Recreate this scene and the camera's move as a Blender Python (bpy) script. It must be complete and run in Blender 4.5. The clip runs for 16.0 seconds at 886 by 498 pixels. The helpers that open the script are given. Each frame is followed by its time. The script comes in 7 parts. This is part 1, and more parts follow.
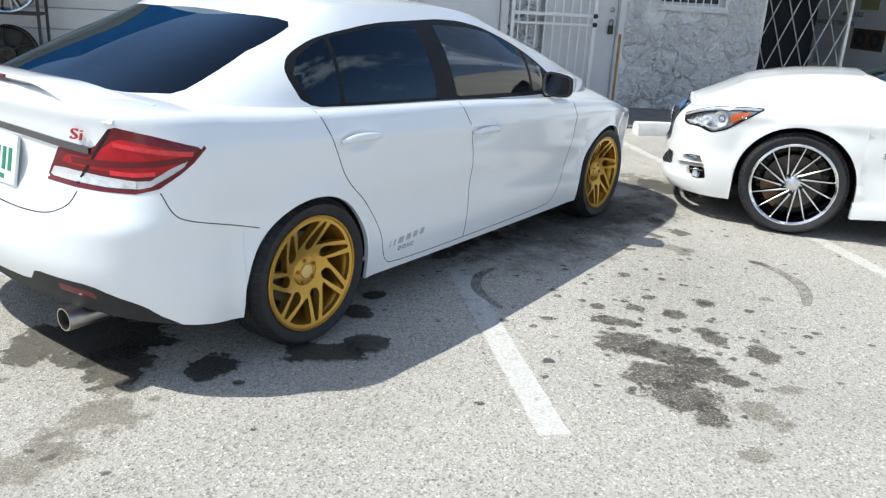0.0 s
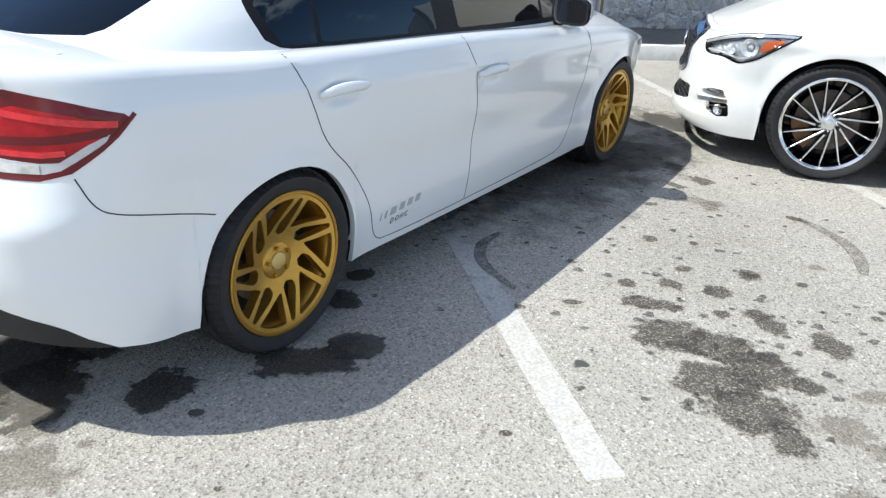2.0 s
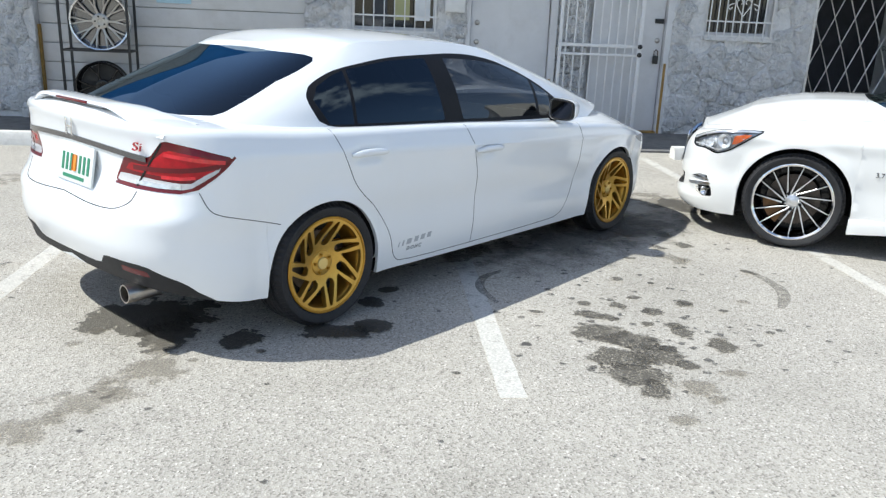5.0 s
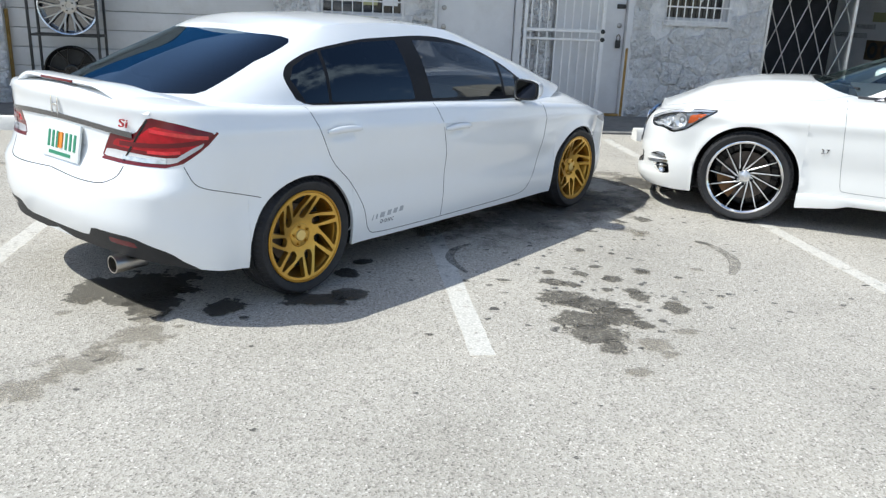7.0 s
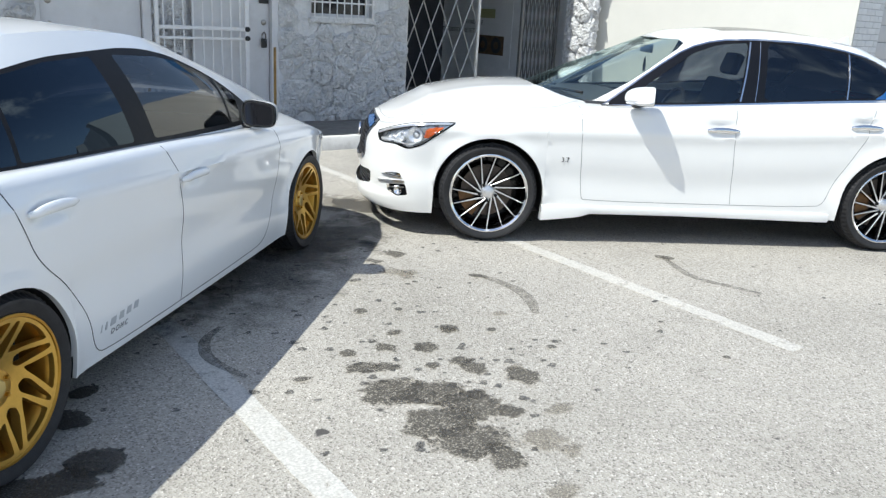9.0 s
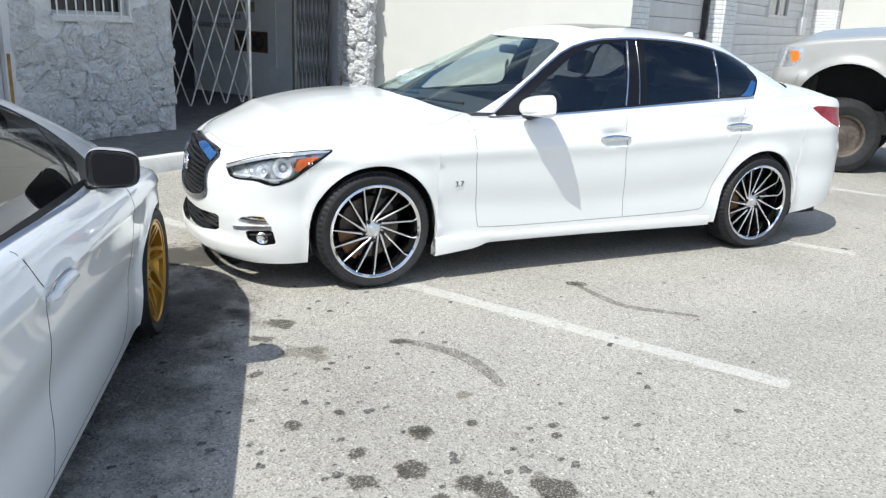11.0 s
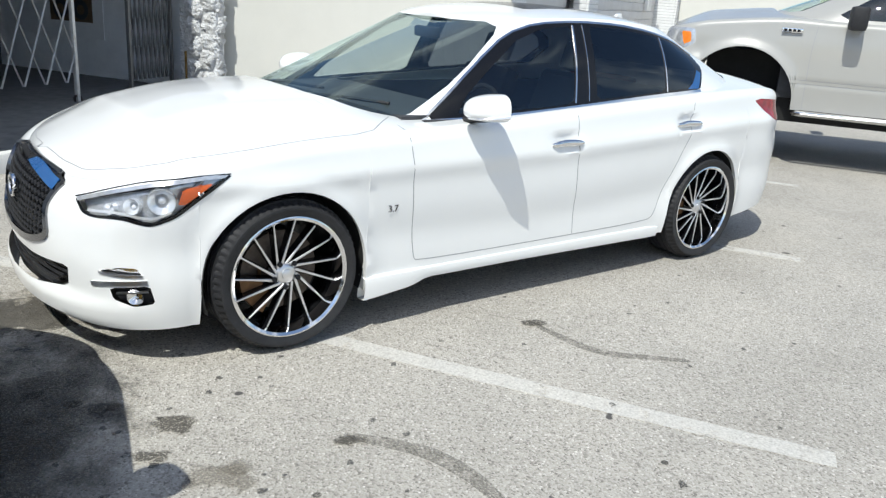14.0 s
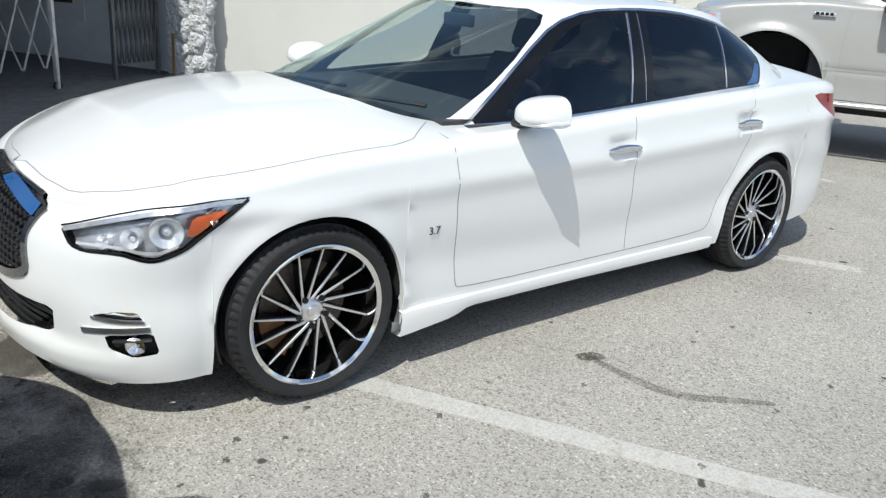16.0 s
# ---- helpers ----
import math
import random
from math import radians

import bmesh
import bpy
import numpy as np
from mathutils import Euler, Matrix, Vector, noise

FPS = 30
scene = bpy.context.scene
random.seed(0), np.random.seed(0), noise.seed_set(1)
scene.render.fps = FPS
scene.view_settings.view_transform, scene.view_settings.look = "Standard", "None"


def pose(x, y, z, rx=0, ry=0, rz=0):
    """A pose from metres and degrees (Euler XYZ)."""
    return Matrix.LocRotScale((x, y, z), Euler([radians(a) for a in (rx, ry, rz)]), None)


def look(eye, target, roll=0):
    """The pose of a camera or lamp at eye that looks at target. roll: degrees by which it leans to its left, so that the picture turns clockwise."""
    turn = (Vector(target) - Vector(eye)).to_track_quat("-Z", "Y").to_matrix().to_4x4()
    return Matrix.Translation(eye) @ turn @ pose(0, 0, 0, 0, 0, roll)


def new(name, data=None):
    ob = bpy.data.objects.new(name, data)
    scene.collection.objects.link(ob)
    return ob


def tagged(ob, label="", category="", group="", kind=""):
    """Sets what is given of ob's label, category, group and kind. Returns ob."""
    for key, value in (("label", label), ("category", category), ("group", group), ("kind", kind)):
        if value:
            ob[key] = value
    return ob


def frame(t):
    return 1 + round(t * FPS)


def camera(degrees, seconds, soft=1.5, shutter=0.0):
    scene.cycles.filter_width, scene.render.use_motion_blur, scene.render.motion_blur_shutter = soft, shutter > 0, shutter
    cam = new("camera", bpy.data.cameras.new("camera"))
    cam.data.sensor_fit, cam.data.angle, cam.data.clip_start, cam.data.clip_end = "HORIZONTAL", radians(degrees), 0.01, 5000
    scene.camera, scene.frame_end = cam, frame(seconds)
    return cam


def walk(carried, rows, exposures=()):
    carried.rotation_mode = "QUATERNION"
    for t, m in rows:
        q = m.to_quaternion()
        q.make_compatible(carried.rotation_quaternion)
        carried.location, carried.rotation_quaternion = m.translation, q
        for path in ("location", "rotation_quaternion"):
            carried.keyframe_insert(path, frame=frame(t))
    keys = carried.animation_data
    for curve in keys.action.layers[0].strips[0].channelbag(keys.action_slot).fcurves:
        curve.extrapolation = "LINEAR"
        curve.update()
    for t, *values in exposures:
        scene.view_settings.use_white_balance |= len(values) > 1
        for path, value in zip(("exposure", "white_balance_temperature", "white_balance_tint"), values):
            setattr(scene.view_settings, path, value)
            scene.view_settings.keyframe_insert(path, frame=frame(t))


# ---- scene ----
cam = camera(58.5, 16.0, soft=1.3)
PATH = [
    (0, (0.638, 0.351, 1.435), (1.025, 2.207, 0.8), 3.4),
    (0.5, (0.528, 0.602, 1.446), (0.974, 2.428, 0.763), 4.0),
    (1, (0.527, 0.811, 1.431), (1.0, 2.602, 0.676), 4.3),
    (1.5, (0.591, 0.999, 1.414), (1.071, 2.762, 0.601), 4.3),
    (2, (0.634, 1.067, 1.407), (1.103, 2.828, 0.583), 3.8),
    (2.5, (0.641, 1.017, 1.414), (1.095, 2.794, 0.618), 3.7),
    (3, (0.653, 0.794, 1.433), (1.087, 2.603, 0.699), 4.0),
    (3.5, (0.69, 0.584, 1.45), (1.097, 2.423, 0.777), 4.2),
    (4, (0.784, 0.347, 1.462), (1.098, 2.22, 0.832), 3.9),
    (4.2, (0.823, 0.229, 1.467), (1.095, 2.113, 0.852), 3.7),
    (6.3, (0.97, -0.78, 1.521), (1.132, 1.134, 0.966), 1.9),
    (6.5, (0.964, -0.765, 1.507), (1.133, 1.148, 0.949), 1.9),
    (7, (0.889, -0.527, 1.478), (1.158, 1.362, 0.877), 2.5),
    (7.5, (0.77, -0.244, 1.484), (1.292, 1.585, 0.863), 3.4),
    (8, (0.714, 0.14, 1.462), (1.41, 1.915, 0.861), 3.2),
    (8.5, (0.595, 0.512, 1.46), (1.501, 2.199, 0.883), 2.7),
    (9, (0.447, 0.861, 1.479), (1.616, 2.379, 0.906), 3.2),
    (9.2, (0.428, 1.005, 1.465), (1.67, 2.464, 0.892), 3.2),
    (11.3, (0.516, 2.329, 1.503), (2.156, 3.325, 0.94), 2.7),
    (11.5, (0.55, 2.397, 1.507), (2.203, 3.372, 0.944), 2.8),
    (12, (0.618, 2.574, 1.491), (2.31, 3.475, 0.919), 3.3),
    (12.5, (0.655, 2.764, 1.519), (2.408, 3.54, 0.946), 4.0),
    (13, (0.759, 2.89, 1.515), (2.535, 3.602, 0.935), 3.8),
    (13.5, (0.997, 2.996, 1.517), (2.778, 3.687, 0.922), 3.7),
    (14, (1.139, 3.114, 1.511), (2.921, 3.782, 0.897), 4.0),
    (14.5, (1.233, 3.319, 1.51), (3.025, 3.939, 0.874), 4.3),
    (15, (1.313, 3.46, 1.524), (3.116, 4.023, 0.866), 5.0),
    (15.5, (1.46, 3.531, 1.52), (3.26, 4.115, 0.871), 4.4),
    (16, (1.548, 3.549, 1.519), (3.33, 4.171, 0.858), 4.2),
]
walk(cam, [(t, look(eye, target, roll)) for t, eye, target, roll in PATH],
     [(0.0, 0.27), (4.0, 0.27), (6.5, 0.24), (8.0, 0.18), (9.0, 0.23), (11.5, 0.14), (13.0, 0.02), (14.5, 0.02), (16.0, -0.13)])

import collections

from mathutils import geometry

# ---- world, sun, exposure ----
SUN_FROM = Vector((-0.69, 0.045, 1.0)).normalized()
world = bpy.data.worlds.new("sky")
scene.world = world
world.use_nodes = True
_n = world.node_tree.nodes
_sky = _n.new("ShaderNodeTexSky")
_sky.sky_type = "NISHITA"
_sky.sun_disc = False
_sky.sun_elevation = math.asin(SUN_FROM.z)
_sky.sun_rotation = math.atan2(SUN_FROM.x, SUN_FROM.y)
_sky.air_density, _sky.dust_density, _sky.ozone_density = 1.0, 0.7, 1.0
# fair-weather clouds all over the sky
_cl = _n.new("ShaderNodeTexNoise")
_cl.noise_dimensions = "4D"
_cl.inputs["W"].default_value = 2.1
_cl.inputs["Scale"].default_value, _cl.inputs["Detail"].default_value, _cl.inputs["Roughness"].default_value = 2.6, 9, 0.62
_cr = _n.new("ShaderNodeMapRange")
_cr.interpolation_type = "SMOOTHSTEP"
_cr.inputs["From Min"].default_value, _cr.inputs["From Max"].default_value, _cr.inputs["To Max"].default_value = 0.53, 0.64, 0.95
_cm = _n.new("ShaderNodeMix")
_cm.data_type = "RGBA"
_cm.inputs[7].default_value = (7.2, 7.6, 7.9, 1)
world.node_tree.links.new(_cl.outputs["Fac"], _cr.inputs["Value"])
world.node_tree.links.new(_cr.outputs["Result"], _cm.inputs[0])
world.node_tree.links.new(_sky.outputs[0], _cm.inputs[6])
world.node_tree.links.new(_cm.outputs[2], _n["Background"].inputs[0])
_n["Background"].inputs[1].default_value = 0.15
_sun = bpy.data.lights.new("sun", "SUN")
_sun.energy, _sun.angle, _sun.color = 4.4, radians(0.55), (0.95, 0.965, 0.905)
new("sun", _sun).matrix_world = look(SUN_FROM * 30, (0, 0, 0))


# ---- materials ----
def material(name, color, rough=0.5, metal=0.0, vary=0.0, scale=8.0, bump=0.0, bump_scale=60.0, coat=0.0, spec=0.5, color2=None, dirt=0.0, dirt_scale=1.5, dirt_color=(0.05, 0.045, 0.04), per_object=0.0, bump_depth=0.02):
    """A Principled material: two scales of colour variation, fine relief, optional clear coat and blotchy dirt."""
    m = bpy.data.materials.new(name)
    m.use_nodes = True
    nt = m.node_tree
    b = nt.nodes["Principled BSDF"]
    b.inputs["Roughness"].default_value = rough
    b.inputs["Metallic"].default_value = metal
    b.inputs["Coat Weight"].default_value = coat
    b.inputs["Coat Roughness"].default_value = 0.03
    b.inputs["Specular IOR Level"].default_value = spec
    b.inputs["Base Color"].default_value = (*color, 1)
    tc = nt.nodes.new("ShaderNodeTexCoord")
    out = None
    if vary or color2:
        n = nt.nodes.new("ShaderNodeTexNoise")
        n.inputs["Scale"].default_value = scale
        n.inputs["Detail"].default_value = 6
        n.inputs["Roughness"].default_value = 0.65
        nt.links.new(tc.outputs["Object"], n.inputs["Vector"])
        r = nt.nodes.new("ShaderNodeValToRGB")
        r.color_ramp.elements[0].position, r.color_ramp.elements[1].position = 0.3, 0.7
        lo = color2 or tuple(c * (1 - vary) for c in color)
        hi = color if color2 else tuple(min(1, c * (1 + vary)) for c in color)
        r.color_ramp.elements[0].color, r.color_ramp.elements[1].color = (*lo, 1), (*hi, 1)
        nt.links.new(n.outputs["Fac"], r.inputs["Fac"])
        out = r.outputs["Color"]
    if dirt:
        n = nt.nodes.new("ShaderNodeTexNoise")
        n.inputs["Scale"].default_value = dirt_scale
        n.inputs["Detail"].default_value = 8
        n.inputs["Roughness"].default_value = 0.7
        nt.links.new(tc.outputs["Object"], n.inputs["Vector"])
        r = nt.nodes.new("ShaderNodeMapRange")
        r.inputs["From Min"].default_value, r.inputs["From Max"].default_value = 0.5, 0.75
        r.inputs["To Max"].default_value = dirt
        nt.links.new(n.outputs["Fac"], r.inputs["Value"])
        mix = nt.nodes.new("ShaderNodeMix")
        mix.data_type = "RGBA"
        nt.links.new(r.outputs["Result"], mix.inputs[0])
        if out:
            nt.links.new(out, mix.inputs[6])
        else:
            mix.inputs[6].default_value = (*color, 1)
        mix.inputs[7].default_value = (*dirt_color, 1)
        out = mix.outputs[2]
    if per_object:
        info = nt.nodes.new("ShaderNodeObjectInfo")
        r = nt.nodes.new("ShaderNodeMapRange")
        r.inputs["To Min"].default_value, r.inputs["To Max"].default_value = 1 - per_object, 1 + per_object
        nt.links.new(info.outputs["Random"], r.inputs["Value"])
        hs = nt.nodes.new("ShaderNodeHueSaturation")
        nt.links.new(r.outputs["Result"], hs.inputs["Value"])
        if out:
            nt.links.new(out, hs.inputs["Color"])
        else:
            hs.inputs["Color"].default_value = (*color, 1)
        out = hs.outputs["Color"]
    if out:
        nt.links.new(out, b.inputs["Base Color"])
    if bump:
        n = nt.nodes.new("ShaderNodeTexNoise")
        n.inputs["Scale"].default_value = bump_scale
        n.inputs["Detail"].default_value = 5
        nt.links.new(tc.outputs["Object"], n.inputs["Vector"])
        bp = nt.nodes.new("ShaderNodeBump")
        bp.inputs["Strength"].default_value = bump
        bp.inputs["Distance"].default_value = bump_depth
        nt.links.new(n.outputs["Fac"], bp.inputs["Height"])
        nt.links.new(bp.outputs["Normal"], b.inputs["Normal"])
    return m


def glass(name, tint, gloss=(1.0, 1.0, 1.0), ior=1.85):
    """Thin window glass: tinted see-through with a Fresnel gloss."""
    m = bpy.data.materials.new(name)
    m.use_nodes = True
    nt = m.node_tree
    nt.nodes.remove(nt.nodes["Principled BSDF"])
    tr, gl = nt.nodes.new("ShaderNodeBsdfTransparent"), nt.nodes.new("ShaderNodeBsdfGlossy")
    tr.inputs["Color"].default_value = (*tint, 1)
    gl.inputs["Roughness"].default_value = 0.01
    gl.inputs["Color"].default_value = (*gloss, 1)
    lw, mix = nt.nodes.new("ShaderNodeLayerWeight"), nt.nodes.new("ShaderNodeMixShader")
    lw.inputs["Blend"].default_value = 0.5
    r0 = ((ior - 1) / (ior + 1)) ** 2
    po, ma = nt.nodes.new("ShaderNodeMath"), nt.nodes.new("ShaderNodeMath")
    po.operation, ma.operation = "POWER", "MULTIPLY_ADD"
    po.inputs[1].default_value, ma.inputs[1].default_value, ma.inputs[2].default_value = 5.0, 1 - r0, r0
    nt.links.new(lw.outputs["Facing"], po.inputs[0])
    nt.links.new(po.outputs[0], ma.inputs[0])
    nt.links.new(ma.outputs[0], mix.inputs[0])
    nt.links.new(tr.outputs[0], mix.inputs[1])
    nt.links.new(gl.outputs[0], mix.inputs[2])
    nt.links.new(mix.outputs[0], nt.nodes["Material Output"].inputs[0])
    return m


M = dict(
    paint_cool=material("white_paint_cool", (0.86, 0.875, 0.885), 0.30, coat=1.0, vary=0.012, scale=2.0),
    paint_pearl=material("white_paint_pearl", (0.86, 0.857, 0.835), 0.32, coat=1.0, vary=0.012, scale=2.0),
    paint_truck=material("truck_paint", (0.37, 0.362, 0.338), 0.36, coat=0.8, vary=0.015, scale=3.0),
    seam=material("seam", (0.03, 0.03, 0.035), 0.8),
    black_trim=material("black_trim", (0.011, 0.011, 0.013), 0.5, spec=0.2, vary=0.2, scale=30),
    black_plastic=material("black_plastic", (0.013, 0.013, 0.015), 0.6, vary=0.25, scale=25, bump=0.1, bump_scale=300),
    gloss_black=material("gloss_black", (0.007, 0.007, 0.008), 0.16, coat=0.1, spec=0.35),
    rubber=material("rubber", (0.022, 0.022, 0.024), 0.62, spec=0.4, vary=0.3, scale=20, bump=0.15, bump_scale=200, dirt=0.2, dirt_scale=9, dirt_color=(0.06, 0.055, 0.05)),
    chrome=material("chrome", (0.82, 0.82, 0.83), 0.09, 1.0),
    machined=material("machined_alloy", (0.78, 0.78, 0.79), 0.34, 1.0, vary=0.05, scale=40),
    gold=material("gold_alloy", (0.50, 0.27, 0.045), 0.36, 0.85, vary=0.08, scale=30),
    gold_face=material("brushed_gold", (0.62, 0.38, 0.085), 0.3, 0.8, vary=0.06, scale=60),
    gold_cap=material("gold_cap", (0.72, 0.55, 0.22), 0.28, 0.7),
    dark_chrome=material("dark_chrome", (0.20, 0.20, 0.21), 0.15, 1.0),
    mirror=material("mirror_glass", (0.75, 0.76, 0.78), 0.02, 1.0),
    seam_soft=material("seam_soft", (0.33, 0.33, 0.33), 0.8),
    lamp_grey=material("lamp_grey", (0.62, 0.63, 0.65), 0.2, 0.6, vary=0.3, scale=30),
    iron=material("brake_iron", (0.16, 0.13, 0.11), 0.55, 0.7, vary=0.3, scale=30),
    caliper=material("caliper_rust", (0.20, 0.10, 0.04), 0.6, 0.3, vary=0.3, scale=30),
    well=material("wheel_well", (0.012, 0.012, 0.012), 0.9, vary=0.3, scale=10),
    interior=material("interior_dark", (0.045, 0.047, 0.052), 0.75, vary=0.2, scale=20, bump=0.1, bump_scale=150),
    seat=material("seat_cloth", (0.03, 0.03, 0.032), 0.85, vary=0.2, scale=40, bump=0.15, bump_scale=200),
    tint=glass("tinted_glass", (0.16, 0.175, 0.20), (0.74, 0.88, 1.0), 1.75),
    side_tint=glass("lightly_tinted_glass", (0.24, 0.25, 0.26)),
    tint_rear=glass("dark_tinted_glass", (0.02, 0.022, 0.03), (0.66, 0.84, 1.0), 1.72),
    clear=glass("windscreen_glass", (0.86, 0.95, 0.92), (0.85, 1.0, 1.0), 1.9),
    light_tint=glass("light_tinted_glass", (0.58, 0.63, 0.63), (0.74, 0.88, 1.0), 1.75),
    lens=glass("lamp_lens", (0.95, 0.96, 0.97), (1.0, 1.0, 1.0), 1.35),
    red=material("red_lens", (0.46, 0.004, 0.012), 0.12, vary=0.45, scale=9, coat=0.3, spec=0.3),
    bright_red=material("bright_red_lens", (0.75, 0.012, 0.025), 0.10, coat=0.8, vary=0.3, scale=20),
    tail_red=material("tail_red_lens", (0.28, 0.006, 0.014), 0.12, vary=0.5, scale=14, coat=0.5, spec=0.3),
    dark_red=material("dark_red_lens", (0.14, 0.003, 0.008), 0.15, coat=0.4, spec=0.3),
    amber_deep=material("deep_amber_lens", (0.85, 0.13, 0.015), 0.15, coat=1.0, vary=0.2, scale=30),
    amber=material("amber_lens", (0.90, 0.22, 0.02), 0.15, coat=1.0, vary=0.15, scale=20),
    white_lens=material("white_lens", (0.58, 0.58, 0.60), 0.12, coat=1.0, vary=0.1, scale=40),
    lamp_bowl=material("lamp_reflector", (0.92, 0.93, 0.94), 0.16, 0.6, vary=0.1, scale=25),
    steel=material("exhaust_steel", (0.42, 0.40, 0.38), 0.3, 1.0, vary=0.15, scale=20),
    steel_bright=material("steel_bright", (0.7, 0.7, 0.7), 0.22, 1.0, vary=0.1, scale=20),
    plate=material("plate_white", (0.75, 0.78, 0.76), 0.4, vary=0.05, scale=30),
    plate_green=material("plate_green", (0.02, 0.22, 0.12), 0.5),
    plate_orange=material("plate_orange", (0.75, 0.25, 0.02), 0.5),
    badge_red=material("badge_red", (0.40, 0.02, 0.03), 0.3),
    decal=material("decal_grey", (0.10, 0.11, 0.12), 0.5),
    decal_light=material("decal_light", (0.42, 0.44, 0.46), 0.5),
    blue_trim=material("blue_trim", (0.008, 0.09, 0.28), 0.25, coat=0.5),
    # dark surroundings reflected in the sedan's mirrors, put into the glass colour
    dark_reflection=material("dark_reflection", (0.03, 0.032, 0.04), 0.05, 1.0),
)


# ---- tools ----
def part(name, bm, mat, parent=None, label="", sharp=35):
    me = bpy.data.meshes.new(name)
    bm.normal_update()
    bm.to_mesh(me)
    bm.free()
    for p in me.polygons:
        p.use_smooth = True
    me.set_sharp_from_angle(angle=radians(sharp))
    me.materials.append(M[mat] if isinstance(mat, str) else mat)
    ob = new(name, me)
    ob.parent = parent
    if label:
        ob["label"] = label
    return ob


def share(name, ob, m, parent=None):
    """Another object on the same mesh, at the pose m."""
    o = new(name, ob.data)
    o.parent = parent
    o.matrix_basis = m
    return o


def thing(name, m, label, category, group="", kind=""):
    ob = new(name)
    ob.matrix_basis = m
    return tagged(ob, label, category, group, kind)


def curve(*pts):
    """A smooth monotone curve through points (x, y), flat beyond its ends."""
    xs, ys = np.array([p[0] for p in pts], float), np.array([p[1] for p in pts], float)
    h, d = np.diff(xs), np.diff(ys) / np.diff(xs)
    k = np.zeros(len(xs))
    for i in range(1, len(xs) - 1):
        if d[i - 1] * d[i] > 0:
            a, b = 2 * h[i] + h[i - 1], h[i] + 2 * h[i - 1]
            k[i] = (a + b) / (a / d[i - 1] + b / d[i])
    k[0], k[-1] = d[0], d[-1]

    def f(x):
        x = np.clip(np.asarray(x, float), xs[0], xs[-1])
        i = np.clip(np.searchsorted(xs, x, "right") - 1, 0, len(xs) - 2)
        t = (x - xs[i]) / h[i]
        return ((1 + 2 * t) * (1 - t) ** 2 * ys[i] + t * (1 - t) ** 2 * h[i] * k[i] + t * t * (3 - 2 * t) * ys[i + 1] + t * t * (t - 1) * h[i] * k[i + 1])
    return f


def rounded(pts, times=2, closed=True, cut_=0.22):
    """Corner cutting: a polygon of few points made smooth."""
    for _ in range(times):
        out = []
        n = len(pts)
        for i in range(n if closed else n - 1):
            a, b = Vector(pts[i]), Vector(pts[(i + 1) % n])
            out += [a * (1 - cut_) + b * cut_, a * cut_ + b * (1 - cut_)]
        pts = out if closed else [Vector(pts[0]), *out, Vector(pts[-1])]
    return [Vector(p) for p in pts]


def densify(pts, step, closed=True):
    out = []
    n = len(pts)
    for i in range(n if closed else n - 1):
        a, b = Vector(pts[i]), Vector(pts[(i + 1) % n])
        k = max(1, int((b - a).length / step))
        out += [a.lerp(b, j / k) for j in range(k)]
    if not closed:
        out.append(Vector(pts[-1]))
    return out


def box(bm, lo, hi, bevel=0.0):
    c = [(a + b) / 2 for a, b in zip(lo, hi)]
    r = bmesh.ops.create_cube(bm, size=1, matrix=Matrix.Translation(c) @ Matrix.Diagonal((hi[0] - lo[0], hi[1] - lo[1], hi[2] - lo[2], 1)))
    if bevel:
        es = list({e for v in r["verts"] for e in v.link_edges})
        bmesh.ops.bevel(bm, geom=es, offset=bevel, segments=2, affect="EDGES", profile=0.6)
    return bm


def boxed(lo, hi, bevel=0.0):
    return box(bmesh.new(), lo, hi, bevel)


def tube(bm, pts, radius, sides=8, closed=False, flat=1.0):
    """A tube along points; radius may be a list."""
    pts = [Vector(p) for p in pts]
    n = len(pts)
    rings = []
    up = Vector((0, 0, 1))
    for i, p in enumerate(pts):
        a = pts[(i - 1) % n] if closed or i else p
        b = pts[(i + 1) % n] if closed or i < n - 1 else p
        d = (b - a).normalized()
        s = d.cross(up)
        if s.length < 0.01:
            s = d.cross(Vector((1, 0, 0)))
        s.normalize()
        w = s.cross(d).normalized()
        r = radius[i] if isinstance(radius, (list, tuple)) else radius
        rings.append([bm.verts.new(p + (s * math.cos(2 * math.pi * k / sides) + w * math.sin(2 * math.pi * k / sides) * flat) * r) for k in range(sides)])
    for i in range(n if closed else n - 1):
        a, b = rings[i], rings[(i + 1) % n]
        for k in range(sides):
            bm.faces.new((a[k], a[(k + 1) % sides], b[(k + 1) % sides], b[k]))
    if not closed:
        bm.faces.new(rings[0][::-1])
        bm.faces.new(rings[-1])
    return bm


def lathe(profile, sides=48, bm=None, closed=False):
    """A solid of revolution round y: profile of (y, r)."""
    bm = bm or bmesh.new()
    rings = []
    for y, r in profile:
        rings.append([bm.verts.new((r * math.cos(2 * math.pi * k / sides), y, r * math.sin(2 * math.pi * k / sides))) for k in range(sides)] if r > 1e-5 else [bm.verts.new((0, y, 0))])
    pairs = list(zip(rings, rings[1:])) + ([(rings[-1], rings[0])] if closed else [])
    for a, b in pairs:
        for k in range(sides):
            k2 = (k + 1) % sides
            if len(a) == 1 and len(b) > 1:
                bm.faces.new((a[0], b[k], b[k2]))
            elif len(b) == 1 and len(a) > 1:
                bm.faces.new((a[k], b[0], a[k2]))
            elif len(a) > 1:
                bm.faces.new((a[k], b[k], b[k2], a[k2]))
    return bm


